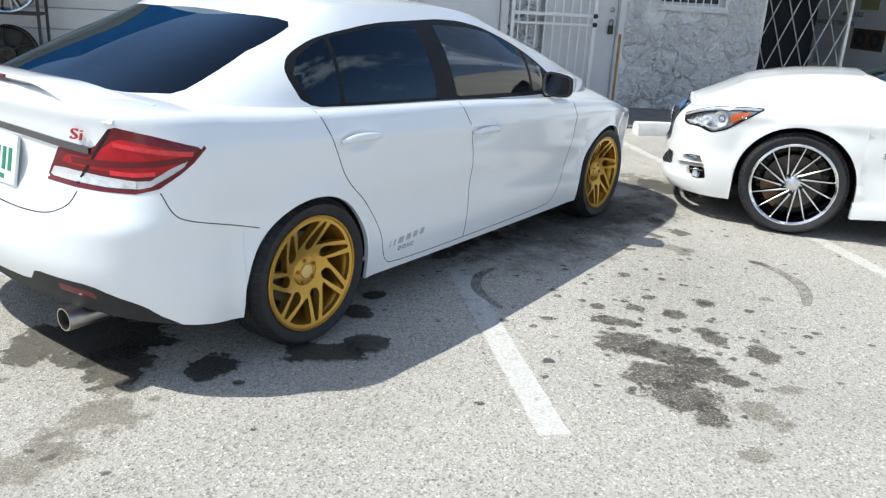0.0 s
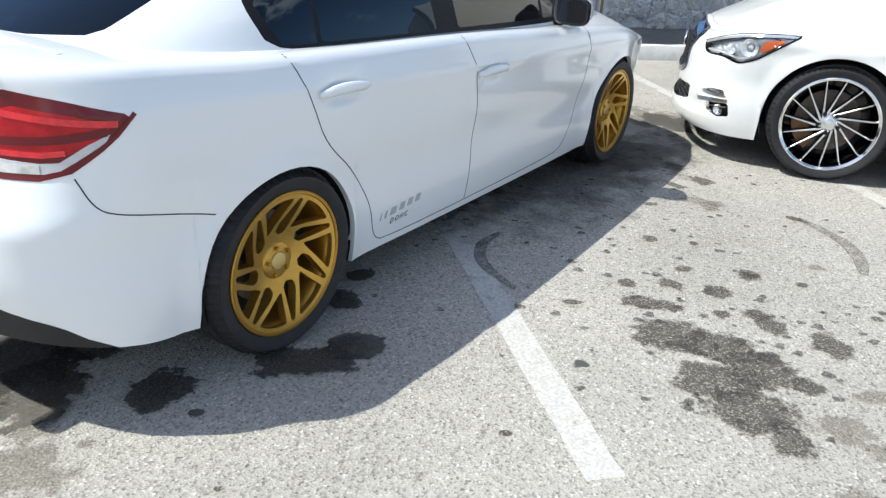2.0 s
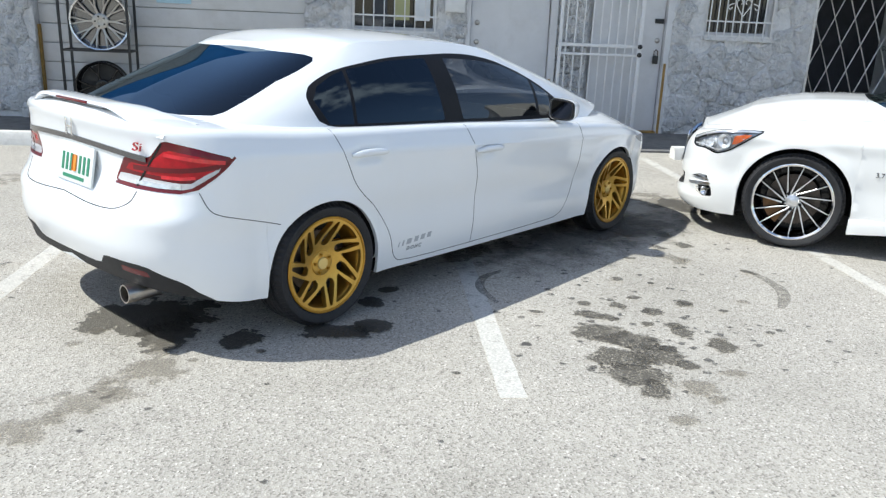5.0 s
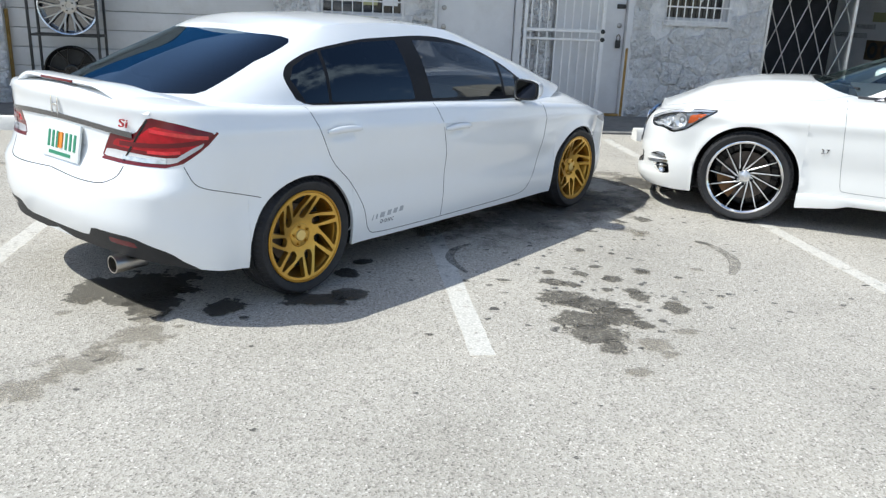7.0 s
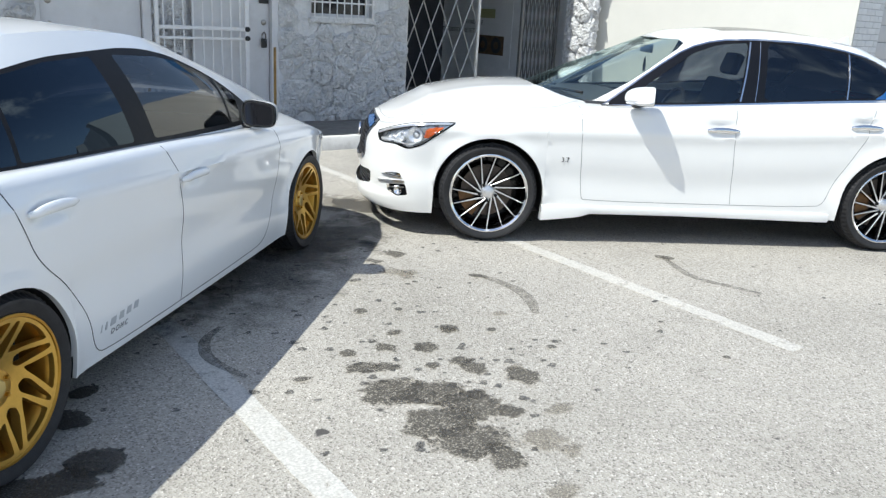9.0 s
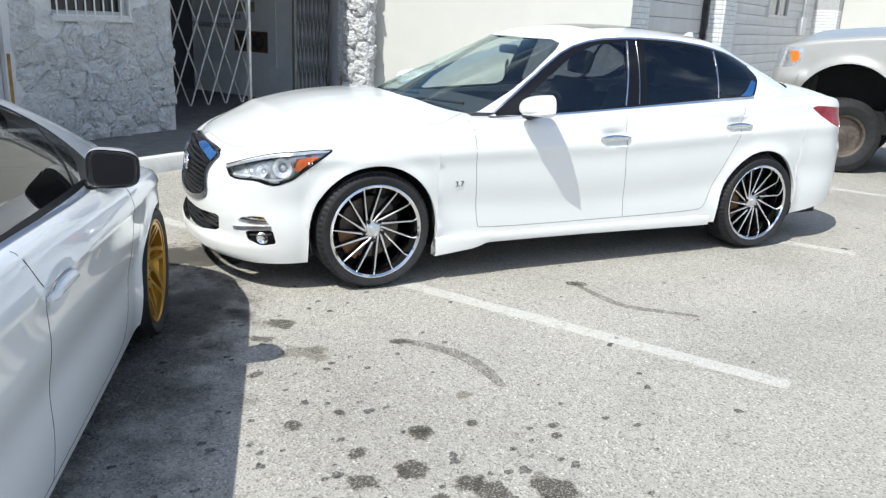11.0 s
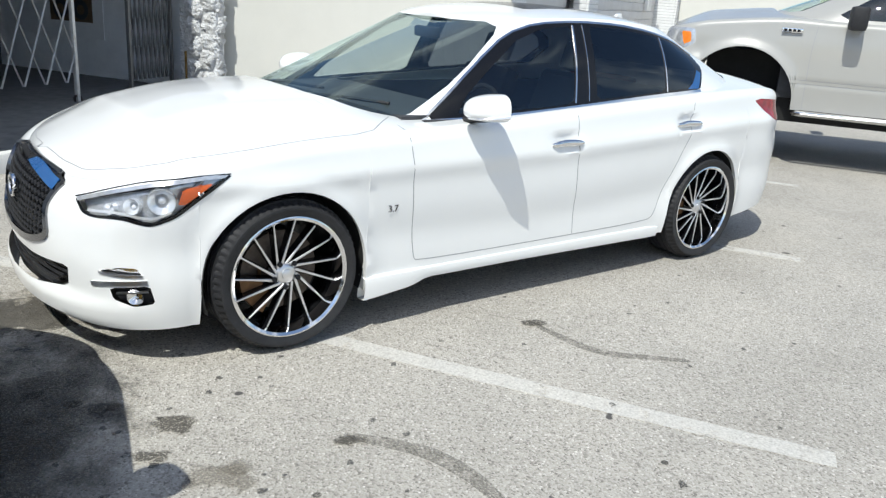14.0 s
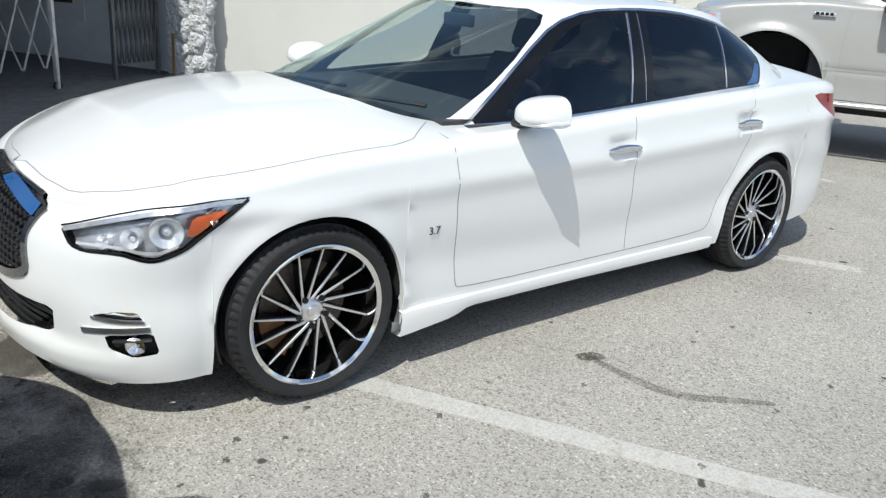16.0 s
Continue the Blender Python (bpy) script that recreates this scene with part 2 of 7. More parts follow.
def plate(pts, depth, bm=None, axis="y"):
    """A flat polygon of (a, b) points pushed out to a depth; axis y: (x, z) points, axis z: (x, y), axis x: (y, z)."""
    bm = bm or bmesh.new()
    put = {"y": lambda a, b, d: (a, d, b), "z": lambda a, b, d: (a, b, d), "x": lambda a, b, d: (d, a, b)}[axis]
    lo = [bm.verts.new(put(p[0], p[1], 0)) for p in pts]
    hi = [bm.verts.new(put(p[0], p[1], depth)) for p in pts]
    bm.faces.new(lo)
    bm.faces.new(hi[::-1])
    n = len(pts)
    for i in range(n):
        bm.faces.new((lo[i], hi[i], hi[(i + 1) % n], lo[(i + 1) % n]))
    bmesh.ops.recalc_face_normals(bm, faces=bm.faces)
    return bm


def skin(name, V, T, mat, parent=None, label="", mode="whole", sharp=30, shift=0.0, mirrored=None):
    """Mesh objects from points and triangles on a car's right half (y < 0). whole: joined with its mirror image; twin: one object a side."""
    used = sorted({i for t in T for i in t})
    if not used:
        return []
    at = {k: i for i, k in enumerate(used)}
    made = []
    for sides in (((1, -1),) if mode == "whole" else ((1,), (-1,)) if mode == "twin" else ((1,),)):
        bm = bmesh.new()
        for side in sides:
            vs = [bm.verts.new((V[k][0], V[k][1] * side, V[k][2])) for k in used]
            for t in T:
                try:
                    bm.faces.new([vs[at[i]] for i in (reversed(t) if side > 0 else t)])
                except ValueError:
                    pass
        bmesh.ops.remove_doubles(bm, verts=bm.verts, dist=0.0006)
        if shift:
            bm.normal_update()
            for v in bm.verts:
                v.co += v.normal * shift
        made.append(part(name, bm, mat, parent, label, sharp))
    return made


class Sheet:
    """A dense grid of points, columns by rows, on the right half of a car; cut into pieces along outlines."""

    def __init__(self, P):
        self.P = np.array(P, float)
        self.nc, self.nr = self.P.shape[:2]

    def at(self, v, t):
        v, t = min(max(v, 0), self.nc - 1.001), min(max(t, 0), self.nr - 1.001)
        i, j = int(v), int(t)
        a, b = v - i, t - j
        P = self.P
        return (P[i, j] * (1 - a) + P[i + 1, j] * a) * (1 - b) + (P[i, j + 1] * (1 - a) + P[i + 1, j + 1] * a) * b

    def find(self, q, way, cols):
        """The (column, row) whose point, seen along the horizontal way (degrees), shows at q = (across, height); way "top": q = (x, y) from above."""
        if way == "top":
            flat = lambda p: np.array((p[..., 0], p[..., 1])).T if p.ndim > 1 else np.array((p[0], p[1]))
        else:
            c, s = math.cos(radians(way)), math.sin(radians(way))
            flat = lambda p: np.array((p[..., 0] * c + p[..., 1] * s, p[..., 2])).T if p.ndim > 1 else np.array((p[0] * c + p[1] * s, p[2]))
        sub = self.P[cols[0]:cols[1]]
        if way == "top":
            d = (sub[..., 0] - q[0]) ** 2 + (sub[..., 1] - q[1]) ** 2
            d[:, :26] += 1.0
        else:
            d = (sub[..., 0] * c + sub[..., 1] * s - q[0]) ** 2 + (sub[..., 2] - q[1]) ** 2
        i, j = np.unravel_index(np.argmin(d), d.shape)
        v, t = float(i + cols[0]), float(j)
        for _ in range(6):
            p = flat(self.at(v, t))
            e = np.array(q) - p
            h = 0.3
            a0, a1 = max(v - h, cols[0]), min(v + h, cols[1] - 1.01)
            b0, b1 = max(t - h, 0), min(t + h, self.nr - 1.01)
            J = np.array(((flat(self.at(a1, t)) - flat(self.at(a0, t))) / (a1 - a0), (flat(self.at(v, b1)) - flat(self.at(v, b0))) / (b1 - b0))).T
            if abs(np.linalg.det(J)) < 1e-12:
                break
            st = np.clip(np.linalg.solve(J, e), -1.5, 1.5)
            v, t = min(max(v + st[0], cols[0]), cols[1] - 1.01), min(max(t + st[1], 0), self.nr - 1.01)
        return v, t

    def split(self, outlines):
        """outlines: name -> list of (column, row). Gives points and, by name ('' for the rest), triangles."""
        pts, faces = [], []
        for name, poly in outlines.items():
            k = len(pts)
            turn = sum(poly[i - 1][0] * poly[i][1] - poly[i][0] * poly[i - 1][1] for i in range(len(poly)))
            pts += [Vector(p) for p in (poly if turn > 0 else poly[::-1])]
            faces.append(list(range(k, k + len(poly))))
        edge = np.array([(p.x, p.y) for p in pts]) if pts else np.zeros((0, 2))
        for i in range(self.nc):
            for j in range(self.nr):
                if len(edge) and 0 < i < self.nc - 1 and 0 < j < self.nr - 1 and np.min((edge[:, 0] - i) ** 2 + (edge[:, 1] - j) ** 2) < 0.10:
                    continue
                pts.append(Vector((i, j)))
        vs, _, fs, _, _, of = geometry.delaunay_2d_cdt(pts, [], faces, 0, 1e-5)
        V = [self.at(v.x, v.y) for v in vs]
        names = list(outlines)
        T = {n: [] for n in ("", *names)}
        for f, o in zip(fs, of):
            if len({tuple(np.round(V[i], 6)) for i in f}) < 3:
                continue
            T[names[max(o)] if o else ""].append(tuple(f))
        return V, T


def column_params(spec):
    """Columns round the right half from the nose's middle to the tail's middle."""
    cols = [("f", a) for a in np.linspace(0, 1, spec.get("nf_cols", 34))[:-1]]
    xs = set(np.round(np.arange(spec["xcf"], spec["xcr"], -0.045), 4))
    for xw, zc, r in spec["arches"]:
        xs = {x for x in xs if abs(x - xw) > r + 0.012}
        xs |= {round(xw + r * math.cos(a), 4) for a in np.linspace(0, math.pi, 25)}
        xs |= {round(xw + r + 0.005, 4), round(xw - r - 0.005, 4)}
    xs |= {spec["xcf"], spec["xcr"]}
    cols += [("s", x) for x in sorted(xs, reverse=True) if spec["xcr"] <= x <= spec["xcf"]]
    cols += [("r", a) for a in np.linspace(1, 0, spec.get("nr_cols", 34))[1:]]
    return cols


def spread(n):
    """Even steps along a superellipse's quarter: fraction -> angle."""
    a = np.linspace(0, math.pi / 2, 400)
    x, y = np.cos(a) ** (2 / n), np.sin(a) ** (2 / n)
    s = np.concatenate(([0], np.cumsum(np.hypot(np.diff(x), np.diff(y)))))
    return lambda f: float(np.interp(f * s[-1], s, a))


def lower_point(spec, col, z, zhi):
    kind, a = col
    shoulder = spec["round"]
    k = max(0.0, (z - (zhi - shoulder)) / shoulder)
    inset = shoulder * (1 - math.sqrt(max(0.0, 1 - min(k, 1) ** 2))) * 0.9
    if kind == "s":
        return np.array((a, -(float(spec["wx"](a)) * float(spec["wz"](z)) + spec["bulge"](a, z) - inset), z))
    front = kind == "f"
    xc, n = (spec["xcf"], spec["nf"]) if front else (spec["xcr"], spec["nr"])
    th = spec["spread_f" if front else "spread_r"](a)
    reach = (float(spec["xf"](z)) - xc) if front else (xc - float(spec["xr"](z)))
    b = float(spec["wx"](xc)) * float(spec["wz"](z)) + spec["bulge"](xc, z)
    e = 2 / n
    x = (reach - inset * 0.8) * math.cos(th) ** e
    y = (b - inset) * math.sin(th) ** e
    return np.array((xc + x if front else xc - x, -y, z))


def build_shell(spec, rows=34):
    """Lower body and top (bonnet, ledges, boot) as one sheet: columns round the car, rows from the sill up and in to the middle."""
    spec["spread_f"], spec["spread_r"] = spread(spec["nf"]), spread(spec["nr"])
    cols = column_params(spec)
    P = []
    for col in cols:
        kind, a = col
        x = a if kind == "s" else lower_point(spec, col, 0.6, 9)[0]
        zlo = float(spec["lo"](x))
        for xw, zc, r in spec["arches"]:
            if abs(x - xw) <= r + 1e-6:
                zlo = max(zlo, zc + math.sqrt(max(0, r * r - (x - xw) ** 2)))
        zhi = float(spec["top"](x))
        line = []
        q = lower_point(spec, col, zlo, zhi)
        for k in (0.07, 0.02) if zlo < 0.26 else (0.022, 0.010):
            line.append(q * np.array((1, 1, 1)) + np.array((0, min(k, -q[1]), 0)))
        if callable(spec["mid"]):
            zm = max(min(float(spec["mid"](x)), zhi - 0.03), zlo + 0.02)
        else:
            zm = max(min(spec["mid"], zlo + (zhi - zlo) * 0.55), zlo + 0.004)
        low_rows = spec.get("n_low", 15)
        zs = list(np.linspace(zlo, zm, low_rows)[:-1]) + [zm + (zhi - zm) * math.sin(u * math.pi / 2) ** 0.85 for u in np.linspace(0, 1, rows - low_rows + 1)]
        for z in zs:
            line.append(lower_point(spec, col, z, zhi))
        b = line[-1]
        stop = spec["ledge"](b[0])
        crown = float(spec["crown"](b[0]))
        half = max(-b[1], 1e-4)
        for j in range(1, 15):
            y = half + (min(stop, half) - half) * j / 14
            u = min(1.0, max(0.0, 1 - y / half))
            line.append(np.array((b[0], -y, b[2] + crown * (1 - (1 - u) ** 2.2) + spec["dome"](b[0], y))))
        P.append(line)
    return Sheet(P), cols


def superq(cx, ax, bx, hw, n, kind, a, sp):
    """A point on an outline with a front half-length ax and a rear one bx."""
    e = 2 / n
    if kind == "f":
        th = sp(a)
        return np.array((cx + ax * math.cos(th) ** e, -hw * math.sin(th) ** e))
    th = sp(a)
    return np.array((cx - bx * math.cos(th) ** e, -hw * math.sin(th) ** e))


def build_house(spec, rows=22):
    """The greenhouse and roof as one sheet: columns from the windscreen's middle round to the rear window's, rows up and in."""
    g = spec["house"]
    sp = spread(g["n"])
    cols = [("f", a) for a in np.linspace(0, 1, 60)] + [("r", a) for a in np.linspace(1, 0, 60)[1:]]
    P = []
    for kind, a in cols:
        b = superq(g["cx0"], g["f0"], g["r0"], g["w0"], g["n"], kind, a, sp)
        t_ = superq(g["cx1"], g["f1"], g["r1"], g["w1"], g["n1"], kind, a, sp)
        zb, zt = float(g["zb"](b[0])), float(g["zt"](t_[0]))
        side = abs(b[1]) / g["w0"]
        line = []
        for t in np.linspace(-0.06, 1, rows):
            k = t + 0.0
            xy = b + (t_ - b) * k
            bow = g["bow"] * math.sin(math.pi * min(max(t, 0), 1)) * side + g["bow_end"] * math.sin(math.pi * min(max(t, 0), 1)) * (1 - side)
            away = xy - np.array((g["cx0"], 0))
            d = np.array((0.0, -1.0)) * side + np.array((1.0 if kind == "f" else -1.0, 0.0)) * (1 - side)
            xy = xy + d * bow
            line.append(np.array((xy[0], xy[1], zb + (zt - zb) * t)))
        top = line[-1]
        half = max(-top[1], 1e-4)
        crown = float(g["crown"](top[0]))
        for j in range(1, 14):
            u = j / 13
            line.append(np.array((top[0], -half * (1 - u), top[2] + crown * (1 - (1 - u) ** 2.4))))
        P.append(line)
    return Sheet(P), cols


def along(sheet, vt):
    """Points with outward normals at (column, row) places of a sheet."""
    out = []
    for v, t in vt:
        a = sheet.at(v, t)
        du = sheet.at(min(v + 0.4, sheet.nc - 1.01), t) - sheet.at(max(v - 0.4, 0), t)
        dv = sheet.at(v, min(t + 0.4, sheet.nr - 1.01)) - sheet.at(v, max(t - 0.4, 0))
        n = -Vector(np.cross(du, dv))
        if n.length > 1e-10:
            out.append((Vector(a), n.normalized()))
    return out


def lines(sheet, q, way, cols, times=2, step=0.02, closed=False):
    """A line of (across, height) points laid on a sheet."""
    return along(sheet, [sheet.find((p.x, p.y), way, cols) for p in densify(rounded(q, times, closed), step, closed)])


def ribbon(bm, pts, width, lift=0.0015, closed=False, flip=False):
    """Lays a flat ribbon with a little thickness on points with normals."""
    n = len(pts)
    rows = []
    for i, (p, nn) in enumerate(pts):
        a = pts[(i - 1) % n][0] if closed or i else p
        b = pts[(i + 1) % n][0] if closed or i < n - 1 else p
        d = (b - a)
        if d.length < 1e-9:
            d = Vector((1, 0, 0))
        s = d.normalized().cross(nn).normalized() * (width / 2)
        c = p + nn * lift
        y = -1 if flip else 1
        four = [c + s - nn * lift * 2, c + s, c - s, c - s - nn * lift * 2]
        rows.append([bm.verts.new((f.x, f.y * y, f.z)) for f in four])
    for i in range(n if closed else n - 1):
        a, b = rows[i], rows[(i + 1) % n]
        for k in range(3):
            bm.faces.new((a[k], a[k + 1], b[k + 1], b[k]) if not flip else (b[k], b[k + 1], a[k + 1], a[k]))
    return bm


# ---- cars: shapes shared by both ----
def flare(arches, size=0.014, width=0.05):
    def f(x, z):
        return sum(size * math.exp(-((math.hypot(x - xw, z - zc) - r) / width) ** 2) for xw, zc, r in arches)
    return f


def dents(x, z, places, size=0.020, wide=0.085, high=0.034):
    """Finger hollows behind the door handles."""
    return sum(size * math.exp(-((x - a) / wide) ** 4 - ((z - b) / high) ** 4) for a, b in places)


def cusp(x, z, line, size, width):
    """A sharp fold along a line."""
    return size * math.exp(-abs(z - float(line(x))) / width)


def ridge(x, z, line, size, width):
    return size * math.exp(-((z - float(line(x))) / width) ** 2)


def ledge_of(g, inset=0.03):
    def f(x):
        d = x - g["cx0"]
        k = abs(d) / (g["f0"] if d > 0 else g["r0"])
        return max(0.0, g["w0"] * (1 - k ** g["n"]) ** (1 / g["n"]) - inset) if k < 1 else 0.0
    return f


def cut(sheet, q, way, cols, times=1, step=0.03, corner=0.12):
    """An outline given as (across, height) points, turned into the sheet's own columns and rows."""
    pts = densify(rounded([(a, b) for a, b in q], times, True, corner), step)
    return [sheet.find((p.x, p.y), way, cols) for p in pts]


def cells(q, step=1.0, times=1, corner=0.12):
    """An outline given in columns and rows."""
    return [(p.x, p.y) for p in densify(rounded(q, times, True, corner), step)]


def both(name, pts, width, lift, mat, car, label="", closed=False):
    """A ribbon on the right side and its twin on the left."""
    for flip in (False, True):
        part(name, ribbon(bmesh.new(), pts, width, lift, closed, flip), mat, car, label)


def tyre(width, R, rim, parent, y0):
    w = width
    prof = [(-w / 2 + 0.01, rim), (-w / 2, rim + 0.012), (-w / 2 - 0.008, (R + rim) / 2), (-w / 2 + 0.012, R - 0.018), (-w / 2 + 0.035, R - 0.004)]
    for k in range(-2, 3):
        c = k * w * 0.17
        prof += [(c - 0.004, R), (c - 0.003, R - 0.007), (c + 0.003, R - 0.007), (c + 0.004, R)]
    prof += [(w / 2 - 0.035, R - 0.004), (w / 2 - 0.012, R - 0.018), (w / 2 + 0.006, (R + rim) / 2 + 0.012), (w / 2 + 0.0075, (R + rim) / 2 + 0.006), (w / 2 + 0.006, (R + rim) / 2), (w / 2, rim + 0.014), (w / 2 - 0.01, rim)]
    bm = lathe([(y + y0, r) for y, r in prof], 192)
    for v in bm.verts:
        # cross grooves cut into both shoulders
        r, a = math.hypot(v.co.x, v.co.z), math.atan2(v.co.z, v.co.x)
        if r > R - 0.02 and abs(v.co.y - y0) > w * 0.33 and round(a / (2 * math.pi / 192)) % 3 == 0:
            v.co.x, v.co.z = v.co.x * (1 - 0.007 / r), v.co.z * (1 - 0.007 / r)
    return part("tyre", bm, "rubber", parent, sharp=40)


def spoke_bar(bm, a0, r0, a1, r1, w0, w1, y0, y1, depth, bevel=0.16):
    """A tapered spoke between two points of the wheel's face, with a bevelled front."""
    p0, p1 = Vector((r0 * math.cos(a0), y0, r0 * math.sin(a0))), Vector((r1 * math.cos(a1), y1, r1 * math.sin(a1)))
    d = (p1 - p0).normalized()
    s = d.cross(Vector((0, 1, 0))).normalized()
    rings = []
    for p, w in ((p0, w0), (p1, w1)):
        b = w * bevel
        rings.append([bm.verts.new(p + s * u + Vector((0, v, 0))) for u, v in ((-w / 2, -depth), (-w / 2, -b), (-w / 2 + b, 0), (w / 2 - b, 0), (w / 2, -b), (w / 2, -depth))])
    a, b = rings
    for k in range(6):
        bm.faces.new((a[k], a[(k + 1) % 6], b[(k + 1) % 6], b[k]))
    bm.faces.new(a[::-1])
    bm.faces.new(b)
    bmesh.ops.recalc_face_normals(bm, faces=bm.faces)
    return bm


def pierced_disc(rad, holes, depth, height, rings=9, sides=84):
    """A round plate with holes through it, facing +y; height(r) sets its face, holes are outlines of (right, up) seen from the front."""
    outer = [Vector((rad * math.cos(a), rad * math.sin(a))) for a in np.linspace(0, 2 * math.pi, sides, endpoint=False)]
    pts, faces = list(outer), [list(range(sides))]
    for h in holes:
        turn = sum(h[i - 1][0] * h[i][1] - h[i][0] * h[i - 1][1] for i in range(len(h)))
        faces.append(list(range(len(pts), len(pts) + len(h))))
        pts += [Vector(q) for q in (h if turn > 0 else h[::-1])]
    edge = np.array([(q.x, q.y) for q in pts])
    for k in range(rings):
        r = rad * (k + 0.5) / rings
        for a in np.linspace(0, 2 * math.pi, max(6, int(6.3 * r / rad * rings)), endpoint=False):
            q = Vector((r * math.cos(a), r * math.sin(a)))
            if np.min((edge[:, 0] - q.x) ** 2 + (edge[:, 1] - q.y) ** 2) > 0.00002:
                pts.append(q)
    vs, _, fs, _, _, of = geometry.delaunay_2d_cdt(pts, [], faces, 0, 1e-6)
    solid = [f for f, o in zip(fs, of) if o and max(o) == 0]
    bm = bmesh.new()
    used = sorted({i for f in solid for i in f})
    top = {i: bm.verts.new((-vs[i].x, height(vs[i].length), vs[i].y)) for i in used}
    bot = {i: bm.verts.new((-vs[i].x * 1.0, height(vs[i].length) - depth, vs[i].y)) for i in used}
    sides_of = collections.Counter()
    for f in solid:
        bm.faces.new([top[i] for i in f])
        for a, b in zip(f, f[1:] + f[:1]):
            sides_of[(a, b)] += 1
    for a, b in list(sides_of):
        if (b, a) not in sides_of:
            bm.faces.new((top[b], top[a], bot[a], bot[b]))
    bmesh.ops.recalc_face_normals(bm, faces=bm.faces)
    return bm


def wheel_gold(parent, m, hand):
    """Gold concave wheel: seven swept windows, and a slim pocket in each forked spoke; the face looks along +y."""
    rim, R = 0.236, 0.308
    w = part("wheel", lathe([(-0.115, 0.226), (-0.115, 0.238), (-0.108, 0.238), (-0.10, 0.222), (-0.05, 0.205), (0.05, 0.212), (0.085, 0.2215), (0.093, 0.2385), (0.1, 0.2395), (0.103, 0.236), (0.102, 0.229), (0.097, 0.226), (0.075, 0.214), (0.06, 0.206), (-0.08, 0.195)], 84), "gold", parent, "matte gold alloy wheel")
    w.matrix_basis = m
    tyre(0.215, R, rim, w, -0.005)
    S = 0.2385
    window = [(0.455, 0.035), (0.60, 0.015), (0.80, 0.006), (0.893, 0.0), (0.893, -0.11), (0.868, -0.235), (0.825, -0.36), (0.752, -0.492), (0.722, -0.495), (0.62, -0.265)]
    pocket = [(0.628, -0.642), (0.680, -0.594), (0.590, -0.375), (0.515, -0.190), (0.43, -0.120), (0.330, -0.165), (0.318, -0.265), (0.39, -0.355), (0.51, -0.50)]
    holes = []
    for k in range(7):
        a = 2 * math.pi * k / 7
        ca, sa = math.cos(a), math.sin(a)
        for q in (window, pocket):
            holes.append([(p.x, p.y) for p in densify(rounded([((u * ca - v * sa) * S, (u * sa + v * ca) * S) for u, v in q], 2, True, 0.17), 0.012)])
    dish = curve((0.0, 0.050), (0.26 * S, 0.050), (0.36 * S, 0.056), (0.88 * S, 0.094), (0.96 * S, 0.098))
    part("spoke_face", pierced_disc(0.951 * S, holes, 0.034, lambda r: float(dish(r))), "gold_face", w, "pierced gold wheel face", sharp=28)
    part("hub", lathe([(0.02, 0.064), (0.049, 0.063), (0.054, 0.060), (0.056, 0.056), (0.056, 0.031), (0.053, 0.029), (0.053, 0.0)], 40), "gold_face", w)
    part("centre_cap", lathe([(0.050, 0.0305), (0.059, 0.030), (0.062, 0.027), (0.063, 0.0)], 32), "gold_cap", w, "pale gold centre cap")
    for k in range(5):
        a = 2 * math.pi * k / 5 + 0.3
        bm = lathe([(0.05, 0.0125), (0.0565, 0.0125), (0.0565, 0.0105), (0.052, 0.010), (0.052, 0.007), (0.066, 0.0065), (0.068, 0.004), (0.066, 0.0)], 12)
        bmesh.ops.translate(bm, verts=bm.verts, vec=(0.047 * math.cos(a), 0, 0.047 * math.sin(a)))
        part("lug_nut", bm, "gold", w)
    part("brake_disc", lathe([(-0.03, 0.06), (-0.03, 0.15), (-0.005, 0.15), (-0.005, 0.06), (0.01, 0.05), (0.01, 0.0)], 48), "iron", w)
    # black disc added behind the face, standing for the dark inside the wheel
    part("inner_barrel", lathe([(-0.02, 0.196), (-0.02, 0.0)], 40), "well", w)
    return w


